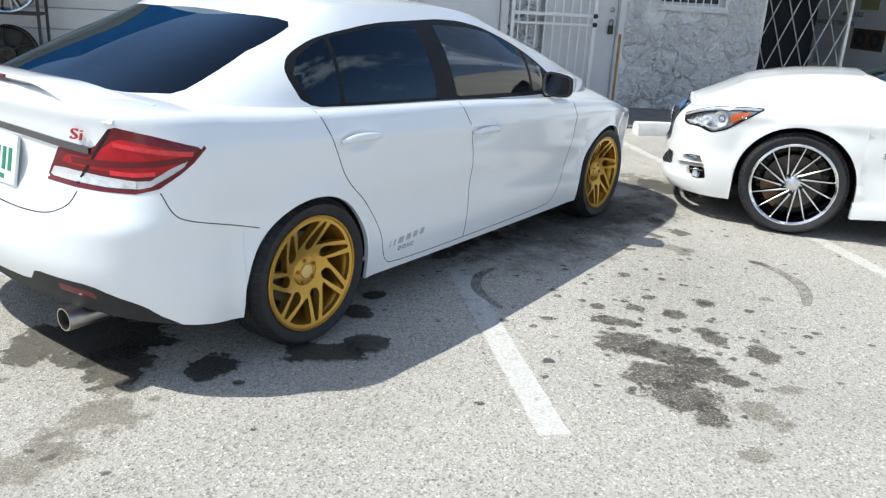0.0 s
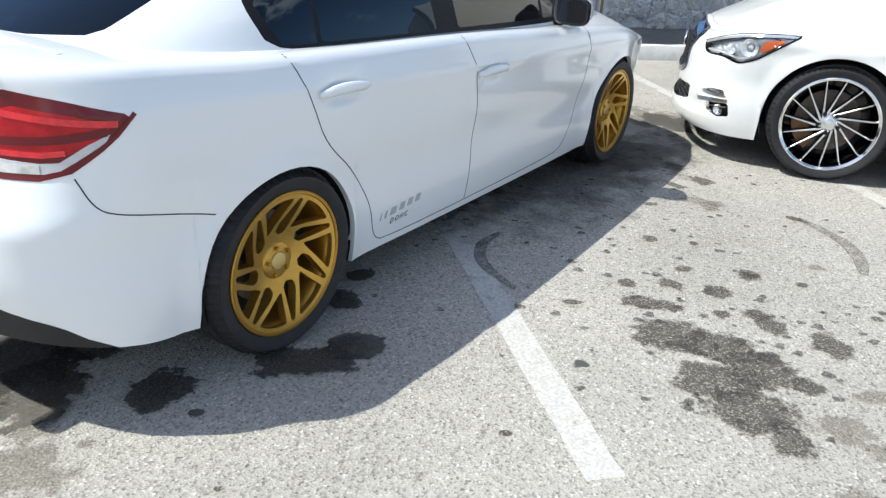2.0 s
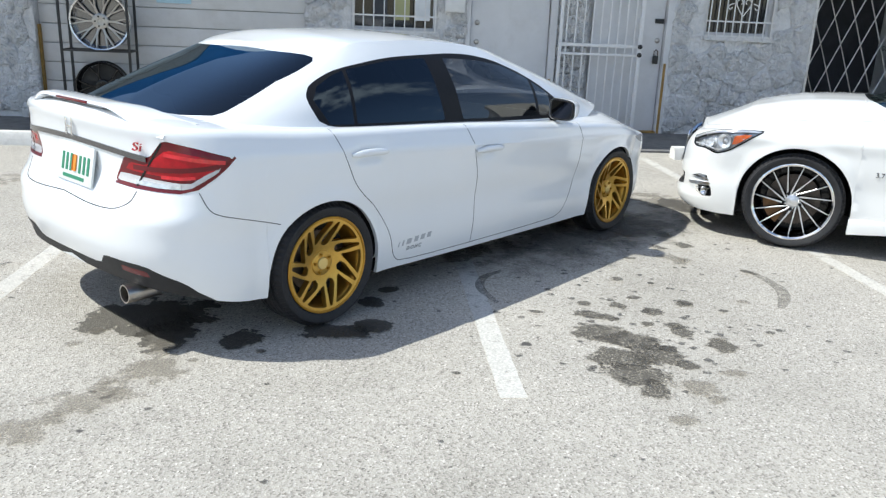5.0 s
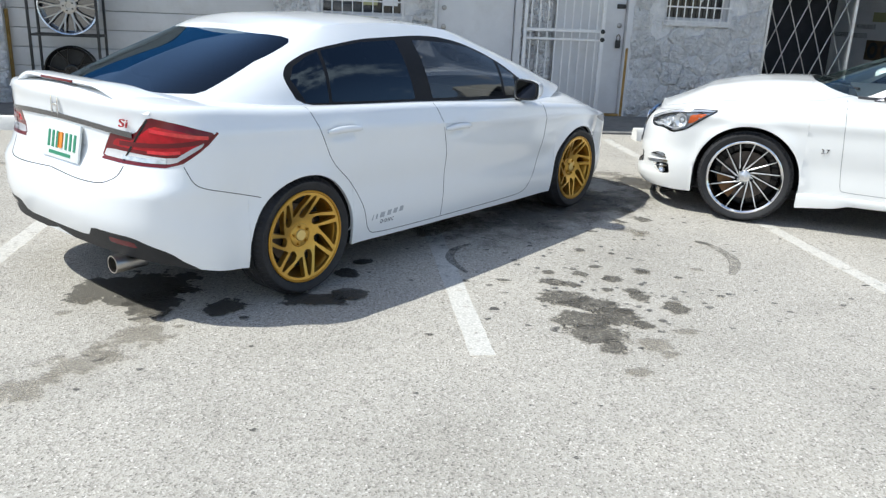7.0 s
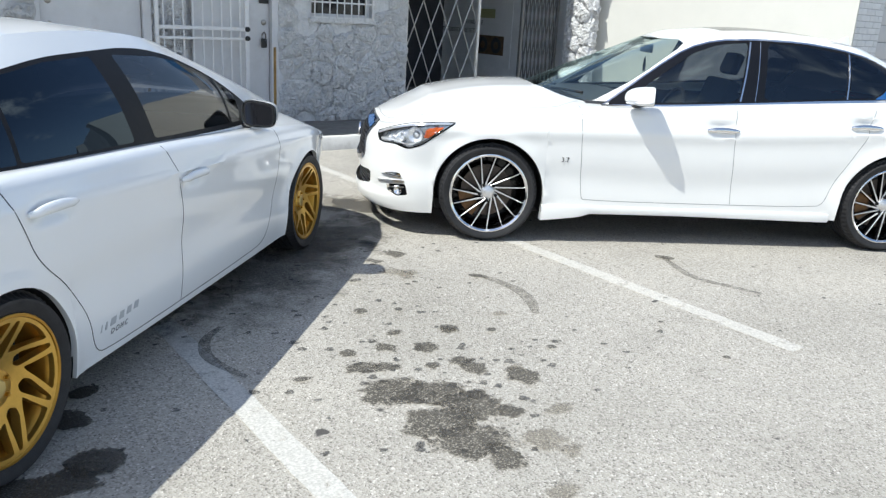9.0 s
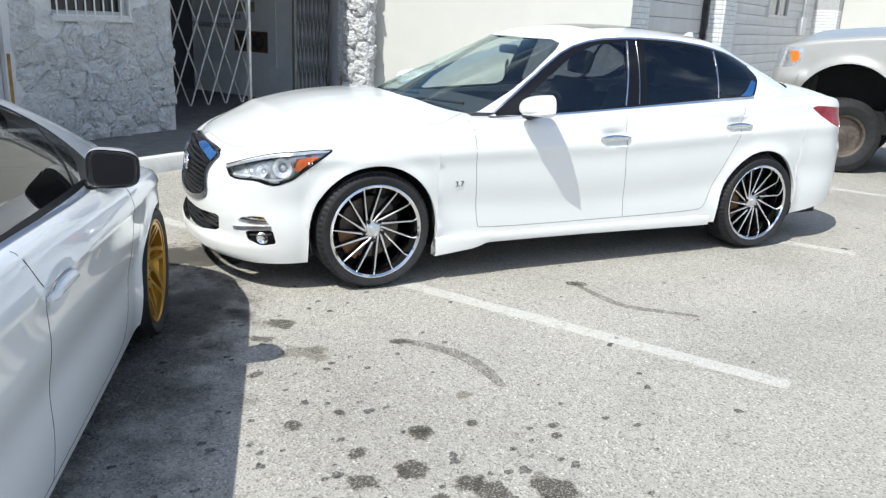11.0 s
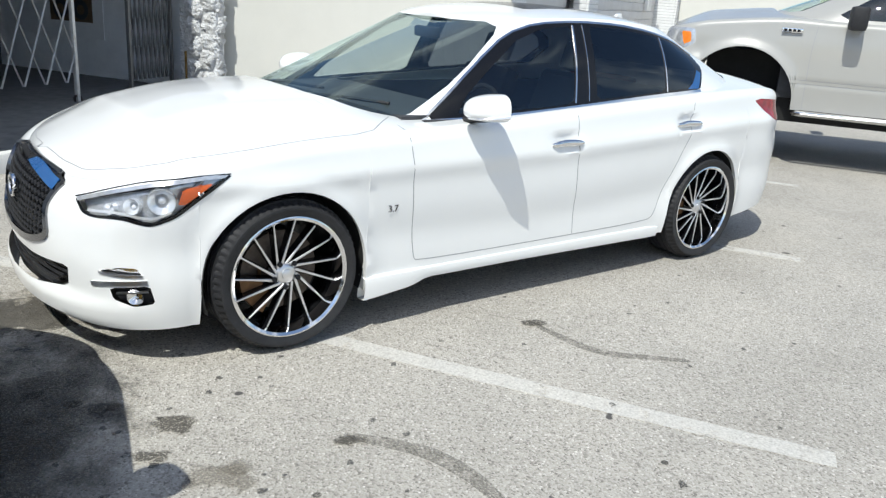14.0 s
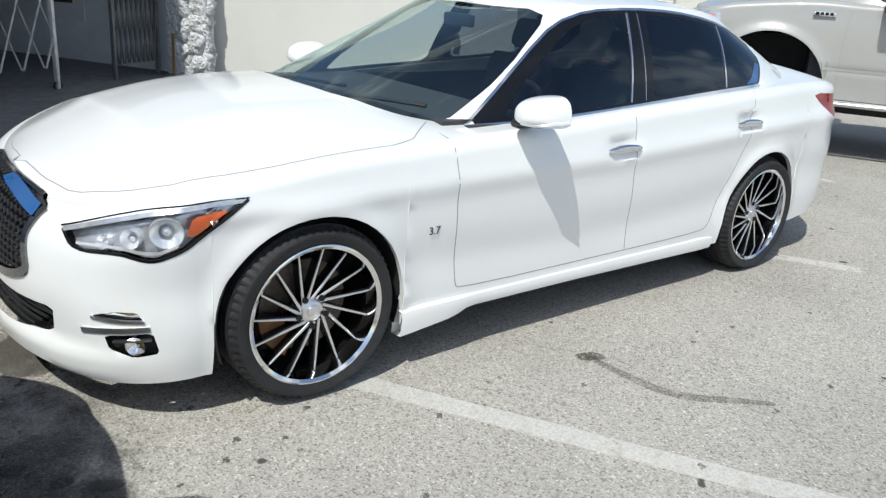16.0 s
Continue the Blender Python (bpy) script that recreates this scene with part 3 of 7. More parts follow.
def wheel_turbine(parent, m, hand):
    """Twisted thin-spoke wheel with a polished stepped lip; the face looks along +y."""
    rim, R = 0.262, 0.332
    w = part("wheel", lathe([(-0.12, 0.252), (-0.12, 0.264), (-0.112, 0.264), (-0.10, 0.248), (0.07, 0.248), (0.098, 0.256), (0.108, 0.2665), (0.116, 0.2665), (0.118, 0.260), (0.110, 0.249), (0.075, 0.244), (0.050, 0.240)], 80), "chrome", parent, "polished alloy wheel lip")
    w.matrix_basis = m
    tyre(0.245, R, rim, w, -0.005)
    part("barrel", lathe([(0.05, 0.2405), (0.02, 0.232), (-0.10, 0.225), (-0.10, 0.0)], 64), "gloss_black", w, "gloss black wheel barrel")
    for k in range(15):
        a = 2 * math.pi * k / 15
        part("spoke", spoke_bar(bmesh.new(), a, 0.046, a + 0.62 * hand, 0.240, 0.0125, 0.0062, 0.066, 0.072, 0.005), "machined", w, "machined silver spoke")
        part("spoke_side", spoke_bar(bmesh.new(), a, 0.040, a + 0.62 * hand, 0.241, 0.0145, 0.011, 0.0605, 0.0665, 0.045), "gloss_black", w)
    part("hub", lathe([(0.0, 0.056), (0.05, 0.052), (0.063, 0.045), (0.069, 0.036), (0.071, 0.026), (0.070, 0.024), (0.070, 0.0)], 40), "machined", w)
    part("centre_cap", lathe([(0.069, 0.0225), (0.076, 0.022), (0.079, 0.016), (0.080, 0.0)], 32), "machined", w)
    for k in range(5):
        a = 2 * math.pi * k / 5 + 0.3
        bm = lathe([(0.05, 0.013), (0.074, 0.012), (0.076, 0.009), (0.068, 0.0)], 8)
        bmesh.ops.translate(bm, verts=bm.verts, vec=(0.057 * math.cos(a), 0, 0.057 * math.sin(a)))
        part("lug_nut", bm, "gloss_black", w)
    part("brake_disc", lathe([(-0.03, 0.06), (-0.03, 0.175), (-0.005, 0.175), (-0.005, 0.06), (0.02, 0.05), (0.02, 0.0)], 48), "iron", w)
    bm = lathe([(-0.05, 0.10), (-0.05, 0.195), (0.03, 0.195), (0.03, 0.10)], 24, closed=True)
    bmesh.ops.delete(bm, geom=[v for v in bm.verts if v.co.x < 0.07 or abs(v.co.z) > 0.11], context="VERTS")
    part("caliper", bm, "caliper", w, "rusty brown brake caliper")
    return w


def arch_liners(car, arches, inner, outer, floor):
    """Dark half-round liners inside the wheel arches."""
    for xw, zc, r in arches:
        for s in (-1, 1):
            bm = bmesh.new()
            rows = []
            low = math.asin(min(1.0, max(-1.0, (floor - zc) / (r + 0.012))))
            for a in np.linspace(low, math.pi - low, 30):
                rows.append([bm.verts.new((xw + (r + d) * math.cos(a), s * y, zc + (r + d) * math.sin(a))) for y, d in ((inner, 0.006), (outer - 0.05, 0.006), (outer, 0.002))])
            for a, b in zip(rows, rows[1:]):
                for k in range(2):
                    bm.faces.new((a[k], a[k + 1], b[k + 1], b[k]))
            part("arch_liner", bm, "well", car)


def fit_wheels(car, make, wheelbase, face, z):
    """Four wheels: right ones face -y, left ones +y; spokes lean back on both sides."""
    for i, x in enumerate((0.0, wheelbase)):
        make(car, pose(x, -(face - 0.10), z, 0, 40 * i + 11, 180), 1)
        make(car, pose(x, face - 0.10, z, 0, 25 * i + 7, 0), 1)


def seat(car, x, y, z, width, name="front_seat"):
    bm = bmesh.new()
    box(bm, (x - 0.05, y - width / 2, z), (x + 0.45, y + width / 2, z + 0.16), 0.05)
    m = Matrix.Translation((x, y, z + 0.05)) @ Matrix.Rotation(radians(-18), 4, "Y")
    b2 = boxed((-0.07, -width / 2 + 0.02, 0), (0.06, width / 2 - 0.02, 0.60), 0.05)
    b2.transform(m)
    me = bpy.data.meshes.new("tmp")
    b2.to_mesh(me)
    bm.from_mesh(me)
    bpy.data.meshes.remove(me)
    b2.free()
    s = part(name, bm, "seat", car)
    hr = boxed((-0.05, -0.12, 0.64), (0.04, 0.12, 0.82), 0.045)
    hr.transform(m)
    part("headrest", hr, "seat", s)
    return s


def cabin(car, lo_x, hi_x, half, floor, belt, wheel_side, seat_h):
    """Dark cabin: tub, dashboard, steering wheel, seats, mirror."""
    bm = bmesh.new()
    box(bm, (lo_x, -half, floor), (hi_x, half, floor + 0.04))
    box(bm, (lo_x, -half, floor), (hi_x, -half + 0.03, belt - 0.02))
    box(bm, (lo_x, half - 0.03, floor), (hi_x, half, belt - 0.02))
    part("cabin_tub", bm, "interior", car)
    dash = plate([(hi_x - 0.46, floor + 0.2), (hi_x - 0.50, belt - 0.10), (hi_x - 0.44, belt - 0.015), (hi_x - 0.30, belt), (hi_x + 0.10, belt - 0.005), (hi_x + 0.1, floor + 0.2)], 1.0)
    dash.transform(Matrix.Translation((0, -half + 0.05, 0)) @ Matrix.Diagonal((1, 2 * half - 0.1, 1, 1)))
    part("dashboard", dash, "interior", car, "dark grey dashboard")
    pts = []
    c = Vector((hi_x - 0.62, wheel_side * 0.36, belt - 0.09))
    for k in range(28):
        a = 2 * math.pi * k / 28
        pts.append(c + Vector((-0.055 * math.sin(a) * 1.2, 0.18 * math.cos(a), 0.17 * math.sin(a))))
    sw = part("steering_wheel", tube(bmesh.new(), pts, 0.015, 8, True), "black_plastic", car)
    part("wheel_boss", boxed(c - Vector((0.02, 0.16, 0.03)), c + Vector((0.03, 0.16, 0.03)), 0.01), "black_plastic", sw)
    for s in (-1, 1):
        seat(car, (lo_x + hi_x) / 2 + 0.02, s * 0.37, seat_h, 0.50)
    bm = bmesh.new()
    box(bm, (lo_x + 0.45, -half + 0.14, floor + 0.2), (lo_x + 0.90, half - 0.14, floor + 0.36), 0.04)
    b = boxed((-0.07, -half + 0.20, 0), (0.06, half - 0.20, 0.50), 0.05)
    b.transform(Matrix.Translation((lo_x + 0.50, 0, floor + 0.25)) @ Matrix.Rotation(radians(-22), 4, "Y"))
    me = bpy.data.meshes.new("tmp")
    b.to_mesh(me)
    bm.from_mesh(me)
    bpy.data.meshes.remove(me)
    b.free()
    part("rear_bench", bm, "seat", car)


def mirror(car, x, y, z, w, h, shell, face, tilt=0.0, depth=0.15, under=1.0, e=0.74, taper=0.0):
    """A door mirror: a rounded shell open to the rear, its glass, a dark foot."""
    for s in (-1, 1):
        bm = bmesh.new()
        bmesh.ops.create_icosphere(bm, subdivisions=4, radius=1)
        for v in bm.verts:
            c = v.co
            cy = math.copysign(abs(c.y) ** e, c.y)
            v.co = Vector((math.copysign(abs(c.x) ** 0.9, c.x), cy, math.copysign(abs(c.z) ** e, c.z) * (1.0 - taper * (1 + cy * s) / 2 if c.z > 0 else under)))
        bmesh.ops.bisect_plane(bm, geom=bm.verts[:] + bm.edges[:] + bm.faces[:], plane_co=(-0.05, 0, 0), plane_no=(-1, 0, 0), clear_outer=True)
        bm.transform(Matrix.Translation((x, s * (y + w / 2), z)) @ Matrix.Rotation(radians(-12 * s), 4, "Z") @ Matrix.Rotation(radians(tilt * s), 4, "X") @ Matrix.Diagonal((depth, w / 2, h / 2, 1)))
        top = part("door_mirror", bm, shell, car)
        for nm, k, d, mat in (("mirror_rim", 0.93, -0.012, "black_plastic"), ("mirror_glass", 0.84, -0.014, face)):
            bm = bmesh.new()
            ring = []
            for i in range(40):
                a = 2 * math.pi * i / 40
                cy = math.copysign(abs(math.cos(a)) ** (e * 0.74), math.cos(a))
                ring.append((cy * k, math.copysign(abs(math.sin(a)) ** (e * 0.74), math.sin(a)) * k * (1.0 - taper * (1 + cy * s) / 2 if math.sin(a) > 0 else under)))
            bm = plate(ring, -0.10 if nm == "mirror_rim" else -0.02, axis="x")
            bm.transform(Matrix.Translation((x, s * (y + w / 2), z)) @ Matrix.Rotation(radians(-12 * s), 4, "Z") @ Matrix.Rotation(radians(tilt * s), 4, "X") @ Matrix.Translation((-0.002 if nm == "mirror_rim" else -0.012, 0, 0)) @ Matrix.Diagonal((0.12, w / 2 * 0.92, h / 2 * 0.95, 1)))
            part(nm, bm, mat, top)
        part("mirror_foot", tube(bmesh.new(), [(x + 0.04, s * (y - 0.07), z - h * 0.46 * under - 0.012), (x + 0.045, s * (y + 0.0), z - h * 0.42 * under - 0.008), (x + 0.03, s * (y + 0.10), z - h * 0.38 * under)], [0.034, 0.03, 0.02], 8, flat=0.6), "black_plastic", top)


def handle(car, sheet, x0, x1, z, mat, cols):
    """A pull handle standing off a door, with its two feet."""
    n = 9
    for s in (1, -1):
        pts = []
        for i in range(n):
            u = i / (n - 1)
            v, t = sheet.find((x0 + (x1 - x0) * u, z + 0.006 * math.sin(math.pi * u)), 0, cols)
            p = Vector(sheet.at(v, t))
            off = 0.006 + 0.022 * math.sin(math.pi * u) ** 0.5
            pts.append((p.x, (p.y - off) * s, p.z))
        part("door_handle", tube(bmesh.new(), pts, [0.007 + 0.008 * math.sin(math.pi * i / (n - 1)) ** 0.5 for i in range(n)], 10, flat=1.2), mat, car)


def lettering(name, body, size, m, mat, parent, depth=0.001, spacing=1.0, shear=0.0):
    cu = bpy.data.curves.new(name, "FONT")
    cu.body, cu.size, cu.extrude, cu.align_x, cu.align_y, cu.space_character, cu.shear = body, size, depth, "CENTER", "CENTER", spacing, shear
    tmp = new(name, cu)
    bpy.context.view_layer.update()
    me = bpy.data.meshes.new_from_object(tmp.evaluated_get(bpy.context.evaluated_depsgraph_get()))
    bpy.data.objects.remove(tmp)
    me.name = name
    me.materials.clear()
    me.materials.append(M[mat])
    ob = new(name, me)
    ob.parent = parent
    ob.matrix_basis = m
    return ob


def shell_panels(car, low, regions, paint, modes, mats, labels):
    V, T = low.split(regions)
    skin("body", V, T[""], paint, car)
    for k in regions:
        nm = k.split("/")[0]
        skin(nm, V, T[k], mats.get(k, mats.get(nm, paint)), car, labels.get(k, labels.get(nm, "")), modes.get(k, modes.get(nm, "twin")))


# ---- white sedan with gold wheels ----
def col_at(cols, x):
    return min((abs(c[1] - x), i) for i, c in enumerate(cols) if c[0] == "s")[1]


def sedan_spec():
    arches = [(2.67, 0.30, 0.326), (0.0, 0.30, 0.326)]
    fl = flare(arches)
    crease = curve((-0.7, 0.885), (-0.45, 0.875), (0.1, 0.848), (1.1, 0.788), (2.0, 0.742), (2.6, 0.715), (3.2, 0.655))
    hollow = curve((-0.5, 0.535), (3, 0.427))
    s = dict(
        arches=arches, xcf=3.02, xcr=-0.38, nf=2.35, nr=3.1, round=0.045, mid=crease, n_low=25,
        xf=curve((0.15, 3.46), (0.28, 3.55), (0.48, 3.57), (0.60, 3.53), (0.68, 3.46), (0.8, 3.3)),
        xr=curve((0.15, -0.76), (0.328, -0.83), (0.494, -0.875), (0.598, -0.87), (0.682, -0.81), (0.786, -0.775), (0.91, -0.78), (1.018, -0.81)),
        wz=curve((0.12, 0.945), (0.27, 0.972), (0.483, 0.99), (0.64, 1.0), (0.766, 1.0), (0.879, 0.978), (0.979, 0.955), (1.096, 0.94)),
        wx=curve((-0.42, 0.84), (0.0, 0.868), (0.8, 0.874), (1.8, 0.874), (2.67, 0.864), (2.85, 0.848), (3.05, 0.802)),
        top=curve((-0.90, 1.004), (-0.55, 0.989), (0.0, 0.954), (1.0, 0.912), (1.8, 0.86), (2.25, 0.828), (2.7, 0.782), (2.9, 0.742), (3.1, 0.70), (3.4, 0.648), (3.56, 0.625)),
        lo=curve((-0.92, 0.328), (-0.7, 0.276), (-0.4, 0.218), (0.4, 0.193), (2.2, 0.177), (3.0, 0.176), (3.5, 0.196)),
        crown=curve((-0.90, 0.02), (-0.6, 0.035), (0, 0.02), (2.0, 0.03), (2.5, 0.13), (2.9, 0.145), (3.2, 0.13), (3.5, 0.04)),
        dome=lambda x, y: 0.0,
        bulge=lambda x, z: fl(x, z) + cusp(x, z, crease, 0.016, 0.055) - ridge(x, z, hollow, 0.013, 0.10) - dents(x, z, ((0.25, 0.815), (1.18, 0.747))),
    )
    s["house"] = dict(cx0=1.02, f0=1.80, r0=1.58, w0=0.79, n=4.2, cx1=0.75, f1=1.03, r1=0.60, w1=0.55, n1=4.6, bow=0.036, bow_end=0.055,
                      zb=curve((-0.58, 1.004), (-0.3, 0.974), (0.0, 0.954), (1.0, 0.912), (1.8, 0.86), (2.25, 0.844), (2.5, 0.89), (2.78, 0.925)),
                      zt=curve((0.15, 1.275), (0.45, 1.324), (0.85, 1.338), (1.2, 1.322), (1.45, 1.294), (1.78, 1.245)),
                      crown=curve((0.15, 0.03), (0.4, 0.04), (0.9, 0.038), (1.36, 0.03), (1.7, 0.025)))
    s["ledge"] = ledge_of(s["house"])
    return s


def build_sedan():
    spec = sedan_spec()
    car = thing("sedan", pose(0.152, 3.978, 0, 0, 0, 43.3), "white four-door sedan with gold wheels and dark tinted windows", "car")
    low, lc = build_shell(spec)
    house, hc = build_house(spec)
    n, h = low.nc, house.nc
    side, rear, front = (20, n - 20), (n - 62, n), (0, 46)
    tail = [(0.080, 0.875), (-0.07, 0.918), (-0.205, 0.943), (-0.262, 0.864), (-0.372, 0.861), (-0.425, 0.737), (-0.30, 0.73), (-0.101, 0.732), (0.03, 0.822)]
    R = {
        "front_door": cut(low, [(2.13, 0.825), (2.165, 0.719), (2.165, 0.566), (2.11, 0.374), (2.02, 0.244), (1.9, 0.218), (1.092, 0.218), (1.103, 0.39), (1.103, 0.588), (1.063, 0.745), (0.998, 0.902), (1.8, 0.85)], 0, side),
        "rear_door": cut(low, [(0.988, 0.903), (1.053, 0.745), (1.093, 0.588), (1.093, 0.39), (1.082, 0.218), (0.52, 0.218), (0.455, 0.253), (0.425, 0.39), (0.33, 0.535), (0.18, 0.661), (0.11, 0.807), (0.055, 0.943)], 0, side),
        "tail_lamp": cut(low, tail, -35, rear),
        "tail_lens": cut(low, [(0.035, 0.861), (-0.07, 0.887), (-0.190, 0.905), (-0.28, 0.83), (-0.350, 0.833), (-0.372, 0.799), (-0.10, 0.788), (-0.035, 0.799), (0.01, 0.833)], -35, rear),
        "reversing_lens": cut(low, [(-0.395, 0.784), (-0.413, 0.748), (-0.30, 0.743), (-0.105, 0.745), (0.015, 0.817), (0.028, 0.838), (-0.03, 0.812), (-0.10, 0.768)], -35, rear),
        "diffuser": cut(low, [(0.05, 0.364), (-0.30, 0.364), (-0.36, 0.419), (-0.60, 0.409), (-0.74, 0.344), (-0.80, 0.253), (-0.5, 0.15), (0.05, 0.15)], 90, rear),
        "rear_reflector": cut(low, [(-0.46, 0.392), (-0.60, 0.382), (-0.61, 0.354), (-0.46, 0.364)], 90, rear),
        "head_lamp": cut(low, [(2.96, 0.672), (3.2, 0.68), (3.42, 0.625), (3.46, 0.58), (3.3, 0.57), (3.1, 0.62)], 0, front),
        "bonnet": cells([(0, 37.2), (col_at(lc, 2.40), 37.8), (col_at(lc, 2.40), 49), (0, 49)]),
        "boot_lid": cells([(col_at(lc, -0.32) + 8, 38.5), (n - 1, 36.8), (n - 1, 49), (col_at(lc, -0.32) + 8, 49)]),
    }
    shell_panels(car, low, R, "paint_cool", {"diffuser": "whole", "bonnet": "whole", "boot_lid": "whole"},
                 {"tail_lamp": "dark_red", "tail_lens": "red", "reversing_lens": "white_lens", "diffuser": "black_plastic", "rear_reflector": "dark_red", "head_lamp": "lamp_bowl"},
                 {"tail_lamp": "red tail lamp with a clear reversing strip", "tail_lens": "bright red lens", "reversing_lens": "clear white lens", "diffuser": "gloss black lower bumper"})
    D = {
        "window_surround": [(0.055, 0.935), (0.005, 1.077), (0.06, 1.14), (0.24, 1.207), (0.6, 1.256), (0.931, 1.266), (1.10, 1.270), (1.287, 1.261), (1.511, 1.226), (1.734, 1.159), (1.90, 1.086), (2.04, 1.004), (2.19, 0.895), (2.10, 0.868), (1.8, 0.872), (1.0, 0.908)],
        "side_window": [(0.045, 1.072), (0.095, 1.13), (0.20, 1.176), (0.275, 1.198), (0.238, 0.954), (0.095, 0.961)],
        "side_window/b": [(0.297, 1.203), (0.6, 1.239), (0.879, 1.247), (0.893, 0.931), (0.258, 0.955)],
        "side_window/c": [(1.03, 1.246), (1.346, 1.228), (1.581, 1.192), (1.822, 1.110), (1.776, 0.896), (1.045, 0.925)],
        "side_window/d": [(1.853, 1.095), (2.0, 1.008), (1.955, 0.935), (1.905, 0.892), (1.806, 0.896)],
    }
    O = {k: cut(house, q, 0, (28, h - 33), times=2 if k == "window_surround" else 1, corner=0.20 if k == "window_surround" else 0.025) for k, q in D.items()}
    O["windscreen"] = cells([(0, 1.8), (22, 2.1), (25, 2.6), (26.5, 4), (26.8, 10), (26, 18), (25.4, 19.2), (23, 20), (0, 20.6)], times=0)
    O["rear_window"] = cells([(h - 1, 1.8), (h - 20, 2.1), (h - 25.2, 2.8), (h - 26.2, 3.8), (h - 28.3, 12), (h - 32.6, 17.4), (h - 32.0, 18.6), (h - 29, 19.6), (h - 24, 20.3), (h - 1, 21.3)], times=0)
    V, T = house.split(O)
    skin("roof", V, T[""], "paint_cool", car)
    for k in D:
        skin(k.split("/")[0], V, T[k], "black_trim" if k == "window_surround" else "tint_rear" if k not in ("side_window/c", "side_window/d") else "side_tint", car, mode="twin")
    skin("windscreen", V, T["windscreen"], "side_tint", car)
    skin("rear_window", V, T["rear_window"], "tint_rear", car, "dark tinted rear window")
    for q in ([(0.045, 0.949), (0.105, 0.807), (0.175, 0.661), (0.325, 0.535), (0.42, 0.39), (0.45, 0.253), (0.52, 0.215), (1.9, 0.215), (2.025, 0.241), (2.115, 0.374), (2.17, 0.566), (2.17, 0.719), (2.13, 0.834)],
              [(0.993, 0.906), (1.058, 0.745), (1.098, 0.588), (1.098, 0.39), (1.087, 0.218)],
              [(-0.625, 0.735), (-0.605, 0.672), (-0.575, 0.640), (-0.43, 0.60), (-0.262, 0.552)]):
        both("panel_gap", lines(low, q, 0, (20, n - 8)), 0.0035, 0.0006, "seam", car)
    both("panel_gap", lines(low, [(0.0, 0.642), (-0.28, 0.628), (-0.44, 0.632), (-0.505, 0.665), (-0.522, 0.715)], 90, rear), 0.005, 0.0008, "seam", car)
    # lamp pieces: the cut between boot lid and wing, facets of the lens
    both("lamp_split", lines(low, [(-0.207, 0.932), (-0.25, 0.860), (-0.322, 0.738)], -35, rear, 0), 0.009, 0.0015, "gloss_black", car)
    both("lamp_facet", lines(low, [(-0.335, 0.815), (-0.22, 0.818), (-0.10, 0.826), (0.02, 0.842)], -35, rear, 1), 0.020, 0.002, "dark_red", car)
    both("lamp_facet", lines(low, [(-0.20, 0.885), (-0.06, 0.868), (0.045, 0.858)], -35, rear, 1), 0.016, 0.002, "bright_red", car)
    both("lamp_facet", lines(low, [(-0.215, 0.790), (-0.13, 0.790), (-0.075, 0.797)], -35, rear, 0), 0.014, 0.002, "bright_red", car)
    both("reversing_cell", lines(low, [(-0.325, 0.756), (-0.23, 0.752), (-0.135, 0.755)], -35, rear, 0), 0.020, 0.002, "lamp_grey", car)
    both("lamp_rim", lines(low, [(0.085, 0.878), (0.03, 0.820), (-0.095, 0.734), (-0.30, 0.731), (-0.42, 0.737)], -35, rear, 1), 0.011, 0.002, "dark_red", car)
    both("garnish", lines(low, [(0.0, 0.881), (-0.30, 0.875), (-0.57, 0.856)], 90, rear), 0.024, 0.006, "dark_chrome", car, "dark chrome garnish bar")
    handle(car, low, 0.135, 0.365, 0.826, "paint_cool", side)
    handle(car, low, 1.06, 1.295, 0.757, "paint_cool", side)
    fit_wheels(car, wheel_gold, 2.67, 0.862, 0.308)
    mirror(car, 1.90, 0.790, 0.938, 0.175, 0.145, "paint_cool", "dark_reflection", e=0.56, taper=0.30)
    cabin(car, -0.25, 2.15, 0.74, 0.30, 0.86, 1, 0.42)
    # rear wing with its red brake strip
    bm = bmesh.new()
    rings = []
    ys = np.linspace(-0.665, 0.665, 53)
    for y in ys:
        k = min(1.0, max(0.0, (abs(y) / 0.665 - 0.42) / 0.58))
        e = k * k * (3 - 2 * k)
        xb, xf, zb, zf = -0.765 + 0.062 * k ** 1.5, -0.61 + 0.07 * k, 1.060 - 0.096 * e, 1.046 - 0.044 * e
        sec = [(xb, zb), (xb + (xf - xb) * 0.25, zb + (zf - zb) * 0.25 + 0.007), (xb + (xf - xb) * 0.65, zb + (zf - zb) * 0.65 + 0.006), (xf, zf), (xb + (xf - xb) * 0.6, zb + (zf - zb) * 0.6 - 0.020), (xb + 0.012, zb - 0.024), (xb - 0.006, zb - 0.012)]
        rings.append([bm.verts.new((x, y, z)) for x, z in sec])
    for a, b in zip(rings, rings[1:]):
        for k in range(7):
            bm.faces.new((a[k], a[(k + 1) % 7], b[(k + 1) % 7], b[k]))
    bm.faces.new(rings[0])
    bm.faces.new(rings[-1][::-1])
    bmesh.ops.recalc_face_normals(bm, faces=bm.faces)
    wing = part("rear_wing", bm, "paint_cool", car, sharp=45)
    part("brake_strip", boxed((-0.776, -0.15, 1.044), (-0.758, 0.15, 1.056), 0.003), "dark_red", wing, "dark red brake light strip")
    # exhaust, plate, badges
    bm = bmesh.new()
    prof = [(0.0, 0.036), (0.0, 0.042), (0.03, 0.043), (0.16, 0.041), (0.16, 0.03), (0.03, 0.036), (0.0, 0.036)]
    bm = lathe(prof, 28)
